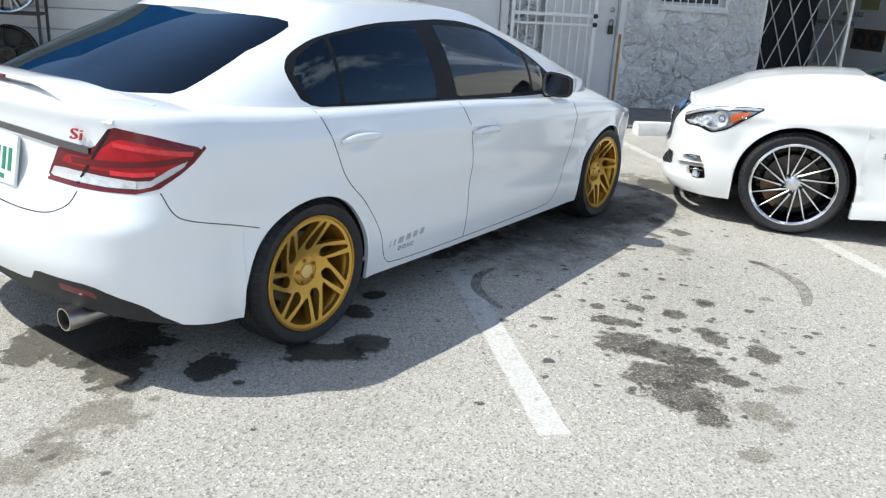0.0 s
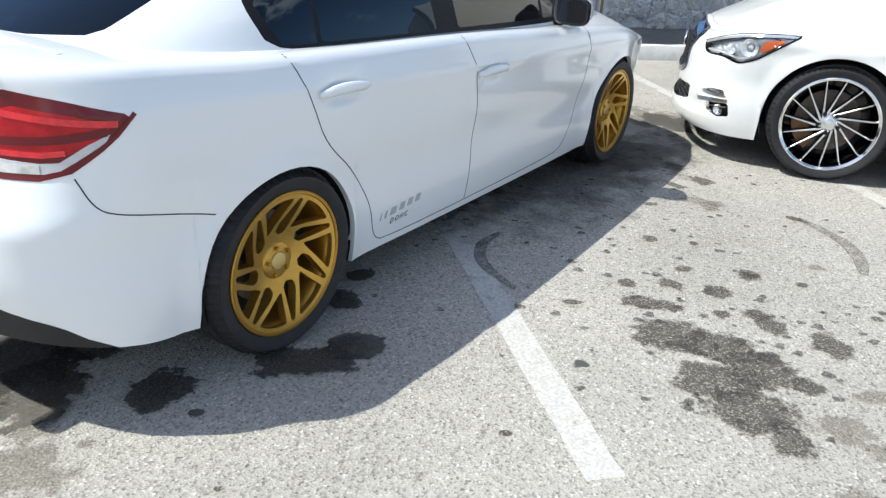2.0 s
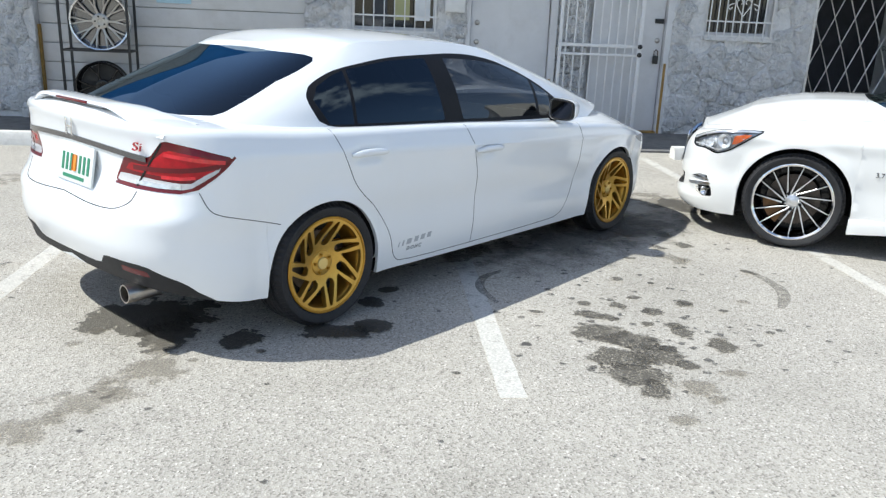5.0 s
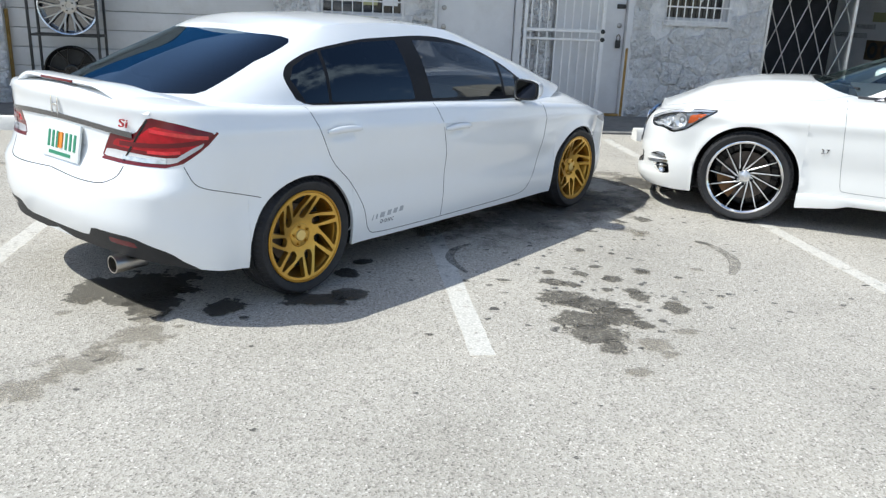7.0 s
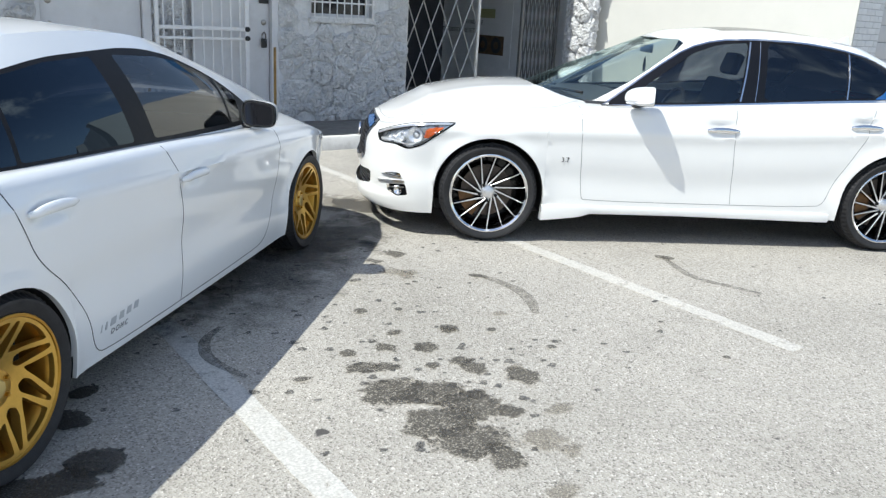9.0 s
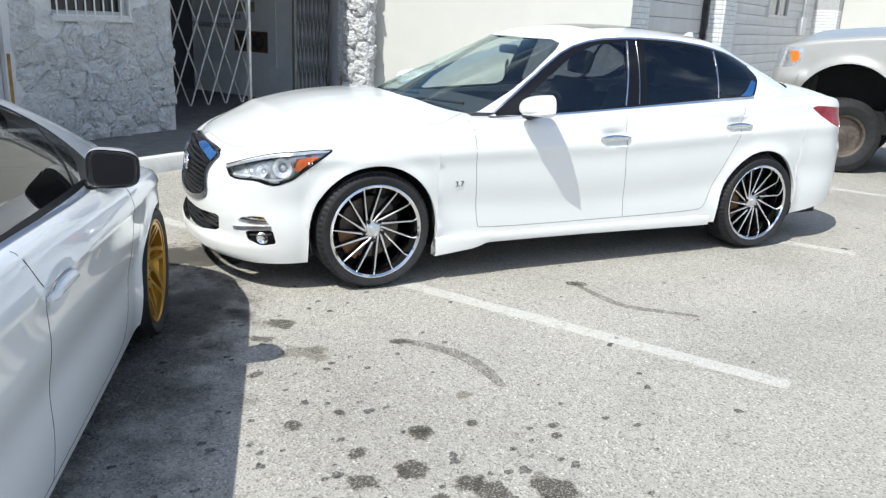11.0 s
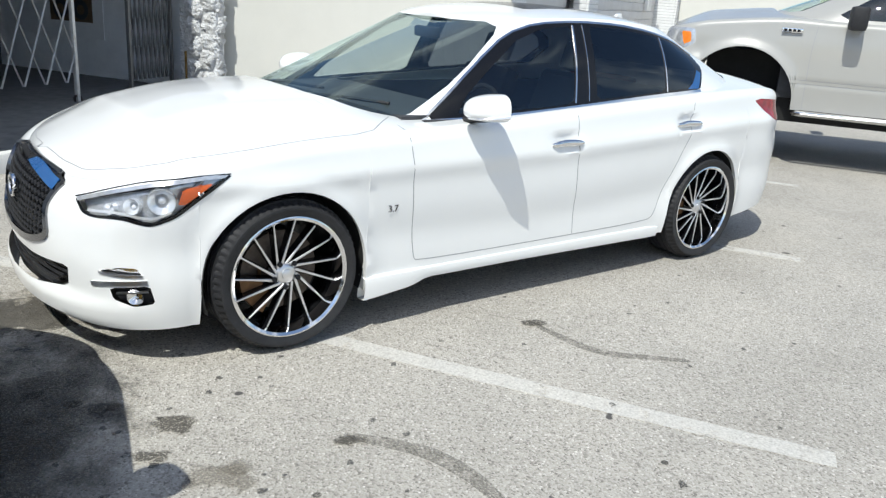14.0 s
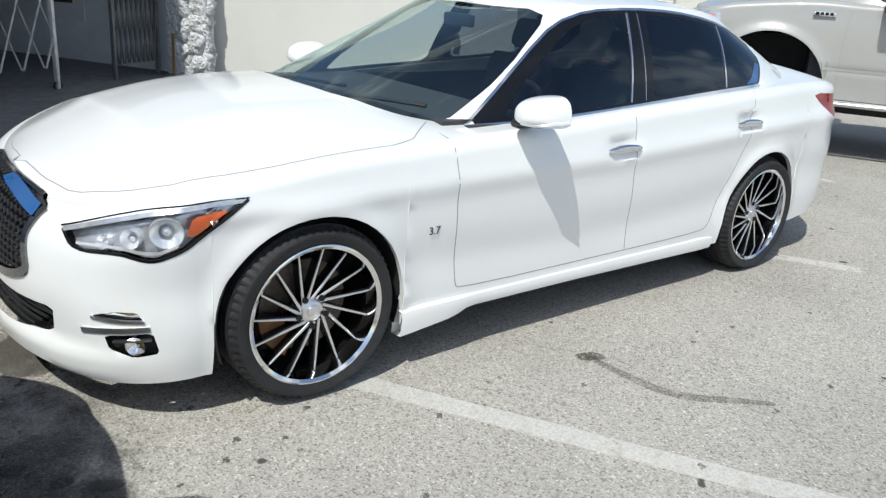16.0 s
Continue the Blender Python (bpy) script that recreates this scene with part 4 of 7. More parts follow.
    part("exhaust_tip", bm, "steel", car, "steel exhaust tip").matrix_basis = pose(-0.84, -0.50, 0.268, 0, 0, -90)
    pl = part("number_plate", boxed((-0.006, -0.152, -0.076), (0.004, 0.152, 0.076), 0.002), "plate", car, "white number plate with green characters")
    pl.matrix_basis = pose(-0.798, -0.05, 0.768, 0, 11, 0) @ Matrix.Scale(1.14, 4)
    for k, y in enumerate((0.10, 0.065, 0.03, -0.045, -0.08, -0.115)):
        part("plate_bar", boxed((-0.008, y - 0.012, -0.034), (-0.0055, y + 0.006, 0.036)), "plate_green", pl)
    part("plate_emblem", boxed((-0.0085, -0.02, -0.03), (-0.0055, 0.012, 0.035), 0.006), "plate_orange", pl)
    part("plate_caption", boxed((-0.0075, -0.09, -0.062), (-0.0055, 0.09, -0.048)), "plate_green", pl)
    em = bmesh.new()
    for lo, hi in (((-0.004, -0.034, -0.04), (0.004, -0.022, 0.04)), ((-0.004, 0.022, -0.04), (0.004, 0.034, 0.04)), ((-0.004, -0.024, -0.006), (0.004, 0.024, 0.006))):
        box(em, lo, hi, 0.002)
    part("emblem", em, "chrome", car, "chrome emblem").matrix_basis = pose(-0.792, 0, 0.932, 0, 2, 0)
    v, t = low.find((-0.53, 0.905), 90, rear)
    p = low.at(v, t)
    nn = along(low, [(v, t)])[0][1]
    lettering("trim_badge", "Si", 0.052, Matrix.Translation(Vector(p) + nn * 0.012) @ pose(0, 0, 0, 90, 0, math.degrees(math.atan2(nn.y, nn.x)) + 90) @ Matrix.Diagonal((1.5, 1, 1, 1)), "badge_red", car, 0.003, 1.1, 0.2)
    for i, (x, z, w) in enumerate(((0.49, 0.316, 0.016), (0.52, 0.318, 0.022), (0.565, 0.321, 0.045), (0.62, 0.325, 0.04), (0.67, 0.328, 0.04), (0.72, 0.331, 0.04))):
        v, t = low.find((x, z), 0, side)
        p = low.at(v, t)
        for s in (1, -1):
            part("decal_bar", plate([(-w / 2, -0.014), (w / 2 - 0.010, -0.014), (w / 2, 0.014), (-w / 2 + 0.010, 0.014)], 0.002), "decal_light", car).matrix_basis = Matrix.Translation((p[0], s * (p[1] - 0.001), p[2]))
    v, t = low.find((0.60, 0.282), 0, side)
    p = low.at(v, t)
    lettering("decal_text", "DOHC", 0.030, Matrix.Translation((p[0], p[1] - 0.002, p[2])) @ pose(0, 0, 0, 96, 0, 0), "decal", car, 0.0005, 1.5, 0.3)
    # underside
    part("underbody", boxed((-0.45, -0.70, 0.19), (3.3, 0.70, 0.26)), "well", car)
    arch_liners(car, spec["arches"], 0.60, 0.845, 0.20)
    for x in (0.0, 2.67):
        part("wheel_well", boxed((x - 0.37, -0.64, 0.22), (x + 0.37, 0.64, 0.70)), "well", car)
    return car


# ---- pearl white saloon with turbine wheels ----
def saloon_spec():
    arches = [(2.85, 0.335, 0.368), (0.0, 0.335, 0.366)]
    fl = flare(arches, 0.016)
    crease = curve((-0.7, 0.87), (0.2, 0.83), (1.2, 0.78), (2.2, 0.76), (3.2, 0.74))
    hollow = curve((-0.5, 0.55), (1.5, 0.42), (3, 0.48))
    s = dict(
        arches=arches, xcf=3.245, xcr=-0.43, nf=2.25, nr=3.5, round=0.055, mid=0.735,
        xf=curve((0.13, 3.66), (0.19, 3.745), (0.25, 3.75), (0.30, 3.725), (0.45, 3.735), (0.58, 3.72), (0.70, 3.665), (0.78, 3.58), (0.85, 3.4)),
        xr=curve((0.15, -0.93), (0.30, -1.03), (0.50, -1.07), (0.65, -1.06), (0.80, -1.00), (0.95, -0.99), (1.08, -1.01)),
        wz=curve((0.12, 0.95), (0.25, 0.975), (0.45, 0.992), (0.65, 1.0), (0.80, 0.998), (0.92, 0.975), (1.02, 0.955), (1.12, 0.94)),
        wx=curve((-0.45, 0.872), (0.0, 0.895), (0.8, 0.905), (1.8, 0.905), (2.85, 0.895), (3.24, 0.86)),
        top=curve((-1.05, 1.025), (-0.6, 1.062), (0.0, 1.045), (1.2, 0.98), (1.7, 0.946), (2.2, 0.922), (2.4, 0.915), (2.7, 0.9), (3.2, 0.835), (3.5, 0.765), (3.7, 0.715)),
        lo=curve((-1.05, 0.30), (-0.7, 0.26), (-0.4, 0.225), (0.4, 0.215), (2.4, 0.205), (3.2, 0.17), (3.6, 0.165)),
        crown=curve((-1.05, 0.055), (-0.6, 0.072), (0, 0.02), (2.0, 0.03), (2.5, 0.118), (2.9, 0.125), (3.2, 0.108), (3.6, 0.046)),
        dome=lambda x, y: 0.009 * math.exp(-((abs(y) - 0.42) / 0.10) ** 2) * max(0.0, min(1.0, (3.62 - x) / 0.4)) if x > 2.3 else 0.0,
        bulge=lambda x, z: fl(x, z) + ridge(x, z, crease, 0.014, 0.045) - ridge(x, z, hollow, 0.012, 0.10) - dents(x, z, ((1.29, 0.825), (0.268, 0.88)), 0.022, 0.09, 0.040),
    )
    s["house"] = dict(cx0=0.95, f0=1.55, r0=1.60, w0=0.805, n=3.6, cx1=0.72, f1=0.84, r1=0.72, w1=0.60, n1=3.4, bow=0.022, bow_end=0.035,
                      zb=curve((-0.65, 1.09), (-0.3, 1.065), (0.0, 1.045), (1.2, 0.98), (1.7, 0.948), (2.1, 0.916), (2.25, 0.918), (2.36, 0.932), (2.50, 0.985)),
                      zt=curve((0.0, 1.35), (0.4, 1.408), (0.85, 1.432), (1.30, 1.415), (1.56, 1.372)),
                      crown=curve((0.0, 0.03), (0.4, 0.05), (0.9, 0.055), (1.56, 0.03)))
    s["ledge"] = ledge_of(s["house"])
    return s


def build_saloon():
    spec = saloon_spec()
    car = thing("saloon_car", pose(6.738, 4.072, 0, 0, 0, 148.4), "pearl white luxury saloon with thin-spoked black and chrome wheels", "car")
    low, lc = build_shell(spec)
    house, hc = build_house(spec)
    n, h = low.nc, house.nc
    side, rear, front = (20, n - 20), (n - 62, n), (0, 50)
    bonnet = [low.find(q, "top", (0, 78)) for q in densify(rounded([(3.585, -0.01), (3.572, -0.25), (3.53, -0.47), (3.41, -0.64), (3.275, -0.755), (3.12, -0.80), (2.96, -0.825), (2.44, -0.835), (2.24, -0.66)], 1, False, 0.15), 0.05, False)]
    bonnet[0] = (0, bonnet[0][1])
    R = {
        "front_door": cut(low, [(2.262, 0.922), (2.245, 0.70), (2.215, 0.33), (2.19, 0.305), (1.163, 0.31), (1.178, 0.5), (1.21, 0.80), (1.20, 0.975), (1.7, 0.95)], 0, side),
        "rear_door": cut(low, [(1.19, 0.975), (1.20, 0.80), (1.168, 0.5), (1.153, 0.31), (0.54, 0.31), (0.48, 0.34), (0.44, 0.48), (0.34, 0.66), (0.26, 0.80), (0.20, 1.022)], 0, side),
        "head_lamp": cut(low, [(3.320, 0.672), (3.20, 0.722), (3.058, 0.762), (2.90, 0.781), (2.768, 0.787), (2.93, 0.668), (2.976, 0.635), (3.062, 0.606), (3.105, 0.612), (3.165, 0.630), (3.298, 0.620)], 15, front, corner=0.1),
        "indicator_lens": cut(low, [(2.945, 0.744), (2.825, 0.762), (2.935, 0.680), (2.965, 0.680)], 15, front),
        "tail_lamp": cut(low, [(-0.455, 0.985), (-0.52, 0.998), (-0.66, 0.990), (-0.95, 0.965), (-0.95, 0.855), (-0.74, 0.845), (-0.66, 0.870), (-0.55, 0.925)], 0, (n - 45, n - 8)),
        "grille": cut(low, [(0.05, 0.745), (-0.30, 0.732), (-0.455, 0.708), (-0.405, 0.62), (-0.412, 0.56), (-0.435, 0.488), (-0.28, 0.44), (0.05, 0.425)], 90, front),
        "lower_grille": cut(low, [(0.05, 0.372), (-0.30, 0.380), (-0.552, 0.398), (-0.538, 0.306), (-0.30, 0.268), (0.05, 0.256)], 90, front),
        "fog_recess": cut(low, [(3.225, 0.343), (3.08, 0.362), (3.062, 0.287), (3.14, 0.272), (3.213, 0.297)], 15, front),
        "fin_recess": cut(low, [(3.256, 0.410), (3.19, 0.430), (3.125, 0.431), (3.106, 0.403), (3.24, 0.398)], 15, front),
        "bonnet": bonnet + [(bonnet[-1][0], 49), (0, 49)],
        "boot_lid": cells([(col_at(lc, -0.38) + 8, 38.5), (n - 1, 36.8), (n - 1, 49), (col_at(lc, -0.38) + 8, 49)]),
    }
    V, T = low.split(R)
    skin("body", V, T[""], "paint_pearl", car)
    for k, mat, mode, lab in (("front_door", "paint_pearl", "twin", ""), ("rear_door", "paint_pearl", "twin", ""), ("tail_lamp", "tail_red", "twin", "dark red tail lamp"), ("bonnet", "paint_pearl", "whole", ""), ("boot_lid", "paint_pearl", "whole", "")):
        skin(k, V, T[k], mat, car, lab, mode)
    # lamps: a clear lens over a dark housing with bright bowls
    for s, lens in zip((-1, 1), skin("head_lamp", V, T["head_lamp"] + T["indicator_lens"], "lens", car, "clear headlamp with an amber corner", "twin")):
        lens.visible_shadow = False
        one = skin("lamp_housing", V, T["head_lamp"] + T["indicator_lens"], "lamp_grey", lens, mode="one", shift=-0.03)[0]
        amber = skin("indicator_lens", V, T["indicator_lens"], "amber_deep", lens, "amber indicator", "one", shift=-0.004)[0]
        if s > 0:
            for o in (one, amber):
                o.matrix_basis = Matrix.Diagonal((1, -1, 1, 1))
        for across, z, r in ((3.025, 0.692, 0.050), (3.135, 0.672, 0.030), (3.215, 0.655, 0.022)):
            v, t = low.find((across, z), 15, front)
            p, nn = along(low, [(v, t)])[0]
            bm = lathe([(0.0, 0.001), (0.004, r * 0.35), (0.018, r * 0.8), (0.032, r), (0.032, r * 1.06), (0.0, r * 1.08)], 28)
            bm.transform(Matrix.Translation(p - nn * 0.040) @ nn.to_track_quat("Y", "Z").to_matrix().to_4x4())
            bmesh.ops.create_icosphere(bm, subdivisions=2, radius=r * 0.34, matrix=Matrix.Translation(p - nn * 0.034))
            if s > 0:
                bm.transform(Matrix.Diagonal((1, -1, 1, 1)))
                bmesh.ops.reverse_faces(bm, faces=bm.faces)
            part("lamp_bowl", bm, "lamp_bowl", lens)
    both("running_light", lines(low, [(3.285, 0.640), (3.17, 0.648), (3.10, 0.632), (3.05, 0.630), (2.99, 0.655)], 15, front), 0.010, 0.001, "lamp_bowl", car, "clear running light strip")
    top = lines(low, [(3.320, 0.670), (3.20, 0.719), (3.058, 0.759), (2.90, 0.779), (2.775, 0.786)], 15, front)
    both("lamp_brow", top, 0.016, 0.002, "lamp_grey", car)
    both("lamp_edge", lines(low, [(3.325, 0.678), (3.20, 0.730), (3.058, 0.771), (2.90, 0.789), (2.765, 0.792)], 15, front), 0.005, 0.002, "gloss_black", car)
    both("lamp_edge", lines(low, [(2.768, 0.787), (2.93, 0.668), (2.976, 0.635), (3.062, 0.604), (3.105, 0.610), (3.165, 0.628), (3.298, 0.618), (3.322, 0.670)], 15, front), 0.010, 0.002, "gloss_black", car)
    # grille: dark mesh behind a chrome frame
    grille = skin("grille", V, T["grille"], "gloss_black", car, "black mesh grille in a dark chrome frame", "whole", shift=-0.03)[0]
    for k in range(11):
        z = 0.448 + k * 0.026
        w = 0.30 if z < 0.47 else 0.40 if z < 0.63 else 0.40 + (z - 0.63) * 0.5
        q = []
        for i in range(41):
            y = -w + 2 * w * i / 40
            v, t = low.find((-abs(y), z + 0.007 * math.cos(i * math.pi)), 90, front)
            p = low.at(v, t)
            q.append((p[0] - 0.012, y, p[2]))
        part("grille_bar", tube(bmesh.new(), q, 0.0055, 6), "black_plastic", grille)
    both("grille_frame", lines(low, [(0.0, 0.425), (-0.28, 0.44), (-0.435, 0.488), (-0.412, 0.56), (-0.405, 0.62), (-0.452, 0.705)], 90, front), 0.030, 0.008, "dark_chrome", car, "dark chrome grille frame")
    both("grille_frame", lines(low, [(0.0, 0.737), (-0.30, 0.724), (-0.448, 0.701)], 90, front), 0.022, 0.008, "dark_chrome", car)
    part("grille_film", ribbon(bmesh.new(), lines(low, [(-0.02, 0.712), (-0.24, 0.704), (-0.425, 0.689)], 90, front), 0.050, 0.010, flip=True), "blue_trim", car, "blue strip on the grille frame")
    ring = [(0.034 * math.cos(a), 0.026 * math.sin(a)) for a in np.linspace(0, 2 * math.pi, 24, endpoint=False)]
    em = tube(bmesh.new(), [(3.725 - 0.1 * z, y * 1.6, 0.605 + z * 1.7) for y, z in ring], 0.009, 8, True)
    part("emblem", em, "chrome", car, "oval chrome emblem")
    lg = skin("lower_grille", V, T["lower_grille"], "gloss_black", car, "black slatted lower grille", "whole", shift=-0.04)[0]
    for k in range(4):
        z = 0.285 + k * 0.024
        q = []
        for i in range(21):
            y = (-0.40 - 0.04 * k) * (1 - i / 10)
            p = low.at(*low.find((-abs(y), z), 90, front))
            q.append((p[0] - 0.02, y, z))
        part("grille_slat", tube(bmesh.new(), q, 0.005, 6), "black_plastic", lg)
    skin("fog_recess", V, T["fog_recess"], "black_plastic", car, "", "twin", shift=-0.025)
    skin("fin_recess", V, T["fin_recess"], "steel_bright", car, "", "twin", shift=-0.02)
    for q, w in (([(3.258, 0.404), (3.19, 0.398), (3.104, 0.400)], 0.010), ([(3.288, 0.352), (3.20, 0.366), (3.088, 0.376)], 0.018), ([(3.20, 0.325), (3.15, 0.332), (3.085, 0.338)], 0.006)):
        both("chrome_fin", lines(low, q, 15, front), w, 0.006, "machined", car)
    for s in (-1, 1):
        p, nn = along(low, [low.find((3.135, 0.312), 15, front)])[0]
        bm = lathe([(-0.01, 0.0), (0.0, 0.012), (0.016, 0.028), (0.018, 0.033), (0.0, 0.034)], 24)
        bm.transform(Matrix.Translation(p - nn * 0.018) @ nn.to_track_quat("Y", "Z").to_matrix().to_4x4())
        if s > 0:
            bm.transform(Matrix.Diagonal((1, -1, 1, 1)))
            bmesh.ops.reverse_faces(bm, faces=bm.faces)
        part("fog_lamp", bm, "chrome", car)
    # windows
    D = {
        "window_surround": [(2.09, 0.928), (1.64, 0.953), (1.19, 0.982), (0.46, 1.032), (0.05, 1.05), (-0.05, 1.175), (0.01, 1.248), (0.16, 1.322), (0.42, 1.376), (0.70, 1.406), (1.03, 1.412), (1.29, 1.392), (1.48, 1.332), (1.72, 1.185)],
        "side_window": [(0.325, 1.338), (0.23, 1.314), (0.09, 1.243), (0.04, 1.178), (0.125, 1.10), (0.19, 1.066), (0.375, 1.057)],
        "side_window/b": [(0.936, 1.390), (0.70, 1.384), (0.355, 1.344), (0.405, 1.054), (0.988, 1.018)],
        "side_window/c": [(1.078, 1.388), (1.28, 1.364), (1.45, 1.302), (1.68, 1.150), (1.82, 1.05), (1.90, 0.962), (1.168, 1.000)],
        # chrome trim; the sky's reflection is put into its blue colour
        "pillar_trim": [(0.032, 1.165), (-0.01, 1.15), (0.062, 1.062), (0.180, 1.060), (0.118, 1.092)],
    }
    O = {k: cut(house, q, 0, (26, h - 33), corner=0.12 if k == "window_surround" else 0.06) for k, q in D.items()}
    O["windscreen"] = cells([(0, 1.5), (25.5, 1.7), (28.8, 1.9), (30.4, 3.0), (31.2, 8), (31.0, 12), (29.8, 17.8), (28.4, 19.6), (24, 20.9), (18, 22.2), (8, 23.2), (0, 23.5)], times=0)
    O["rear_window"] = cells([(h - 1, 2.2), (h - 22, 2.4), (h - 25, 4), (h - 24, 18.5), (h - 21, 20.0), (h - 1, 20.4)], times=0)
    O["sunroof"] = cells([(40, 26.4), (41, 26), (71, 26), (72, 26.4), (72, 34), (40, 34)], times=0)
    Vh, Th = house.split(O)
    skin("roof", Vh, Th[""], "paint_pearl", car)
    for k in D:
        skin(k.split("/")[0], Vh, Th[k], {"window_surround": "gloss_black", "pillar_trim": "blue_trim"}.get(k, "light_tint" if k == "side_window/c" else "tint"), car, mode="twin")
    skin("windscreen", Vh, Th["windscreen"], "clear", car, "clear greenish windscreen")
    skin("rear_window", Vh, Th["rear_window"], "tint_rear", car)
    skin("sunroof", Vh, Th["sunroof"], "gloss_black", car, "black glass sunroof")
    rim = D["window_surround"]
    both("window_trim", lines(house, rim[:5], 0, (26, h - 33), 1), 0.016, 0.004, "chrome", car, "chrome window strip")
    both("window_trim", lines(house, rim[6:] + rim[:1], 0, (26, h - 33), 1), 0.013, 0.004, "chrome", car)
    both("pillar_strip", lines(house, [(1.06, 1.392), (1.154, 1.004)], 0, (26, h - 33), 0), 0.010, 0.003, "chrome", car)
    both("pillar_strip", lines(house, [(0.99, 1.394), (1.05, 1.01)], 0, (26, h - 33), 0), 0.004, 0.003, "chrome", car)
    both("pillar_strip", lines(house, [(0.340, 1.345), (0.390, 1.05)], 0, (26, h - 33), 0), 0.010, 0.003, "chrome", car)
    for q in ([(2.266, 0.93), (2.25, 0.70), (2.22, 0.33), (2.19, 0.30), (0.54, 0.305), (0.475, 0.34), (0.435, 0.48), (0.335, 0.66), (0.255, 0.80), (0.195, 1.03)], [(1.195, 0.98), (1.205, 0.80), (1.173, 0.5), (1.158, 0.31)], [(3.17, 0.52), (3.08, 0.60), (3.02, 0.63)]):
        both("panel_gap", lines(low, q, 0, (12, n - 8)), 0.004, 0.0006, "seam_soft", car)
    both("panel_gap", along(low, bonnet), 0.005, 0.0008, "seam_soft", car)
    handle(car, low, 1.18, 1.405, 0.815, "chrome", side)
    handle(car, low, 0.155, 0.385, 0.872, "chrome", side)
    mirror(car, 1.84, 0.872, 1.008, 0.205, 0.160, "paint_pearl", "mirror", 4, 0.17, 0.60)
    for s in (-1, 1):
        part("mirror_indicator", tube(bmesh.new(), [(1.985, s * 0.940, 0.982), (1.975, s * 1.00, 0.983), (1.935, s * 1.052, 0.988), (1.86, s * 1.076, 0.995)], 0.012, 8, flat=0.8), "lamp_bowl", car)
    # side skirts
    for s in (-1, 1):
        bm = bmesh.new()
        rings = []
        for x in np.linspace(0.42, 2.485, 44):
            e = min(1, (2.60 - x) / 0.15, (x - 0.30) / 0.2)
            y = 0.878 + 0.012 * e
            zt = 0.275 - 0.02 * (1 - e)
            zd = float(np.interp(x, (0.42, 1.5, 2.14, 2.22, 2.49), (0.200, 0.213, 0.214, 0.188, 0.158)))
            out = float(np.interp(x, (2.10, 2.22), (0.0, 0.010)))
            rings.append([bm.verts.new((x, s * (yy + out), zz)) for yy, zz in ((y - 0.05, zt), (y + 0.004, zt - 0.010), (y + 0.010, zt - 0.035), (y, zd), (y - 0.06, zd - 0.005))])
        for a, b in zip(rings, rings[1:]):
            for k in range(5):
                bm.faces.new((a[k], a[(k + 1) % 5], b[(k + 1) % 5], b[k]))
        bmesh.ops.recalc_face_normals(bm, faces=bm.faces)
        part("side_skirt", bm, "paint_pearl", car)
    fit_wheels(car, wheel_turbine, 2.85, 0.888, 0.332)
    cabin(car, -0.25, 2.10, 0.76, 0.32, 0.96, 1, 0.46)
    part("interior_mirror", boxed((1.56, -0.11, 1.27), (1.59, 0.11, 1.33), 0.012), "black_plastic", car)
    fr = part("air_freshener", plate([(-0.028, -0.05), (0.028, -0.05), (0.02, -0.02), (0.035, -0.01), (0.018, 0.02), (0.024, 0.025), (0.0, 0.06), (-0.024, 0.025), (-0.018, 0.02), (-0.035, -0.01), (-0.02, -0.02)], 0.004, axis="x"), "black_trim", car, "dark hanging air freshener")
    fr.location = (1.575, 0.0, 1.18)
    v, t = low.find((2.35, 0.578), 0, side)
    p = low.at(v, t)
    for s in (1, -1):
        lettering("model_badge", "3.7", 0.045, Matrix.Translation((p[0], s * (p[1] - 0.003), p[2])) @ pose(0, 0, 0, 90, 0, 0 if s > 0 else 180), "dark_chrome", car, 0.001)
    for a, b in (((2.36, -0.55, 0.975), (2.28, 0.10, 1.01)), ((2.40, 0.12, 0.985), (2.20, 0.60, 1.0))):
        part("wiper", tube(bmesh.new(), [a, Vector(a).lerp(Vector(b), 0.5) + Vector((0.02, 0, 0.01)), b], 0.009, 6), "black_plastic", car)
    part("aerial_fin", plate([(-0.02, 1.40), (0.10, 1.405), (0.03, 1.455), (0.0, 1.46)], 0.03), "paint_pearl", car)
    part("underbody", boxed((-0.8, -0.72, 0.18), (3.45, 0.72, 0.25)), "well", car)
    arch_liners(car, spec["arches"], 0.62, 0.872, 0.21)
    for x in (0.0, 2.85):
        part("wheel_well", boxed((x - 0.40, -0.64, 0.22), (x + 0.40, 0.64, 0.76)), "well", car)
    return car


build_sedan()
build_saloon()


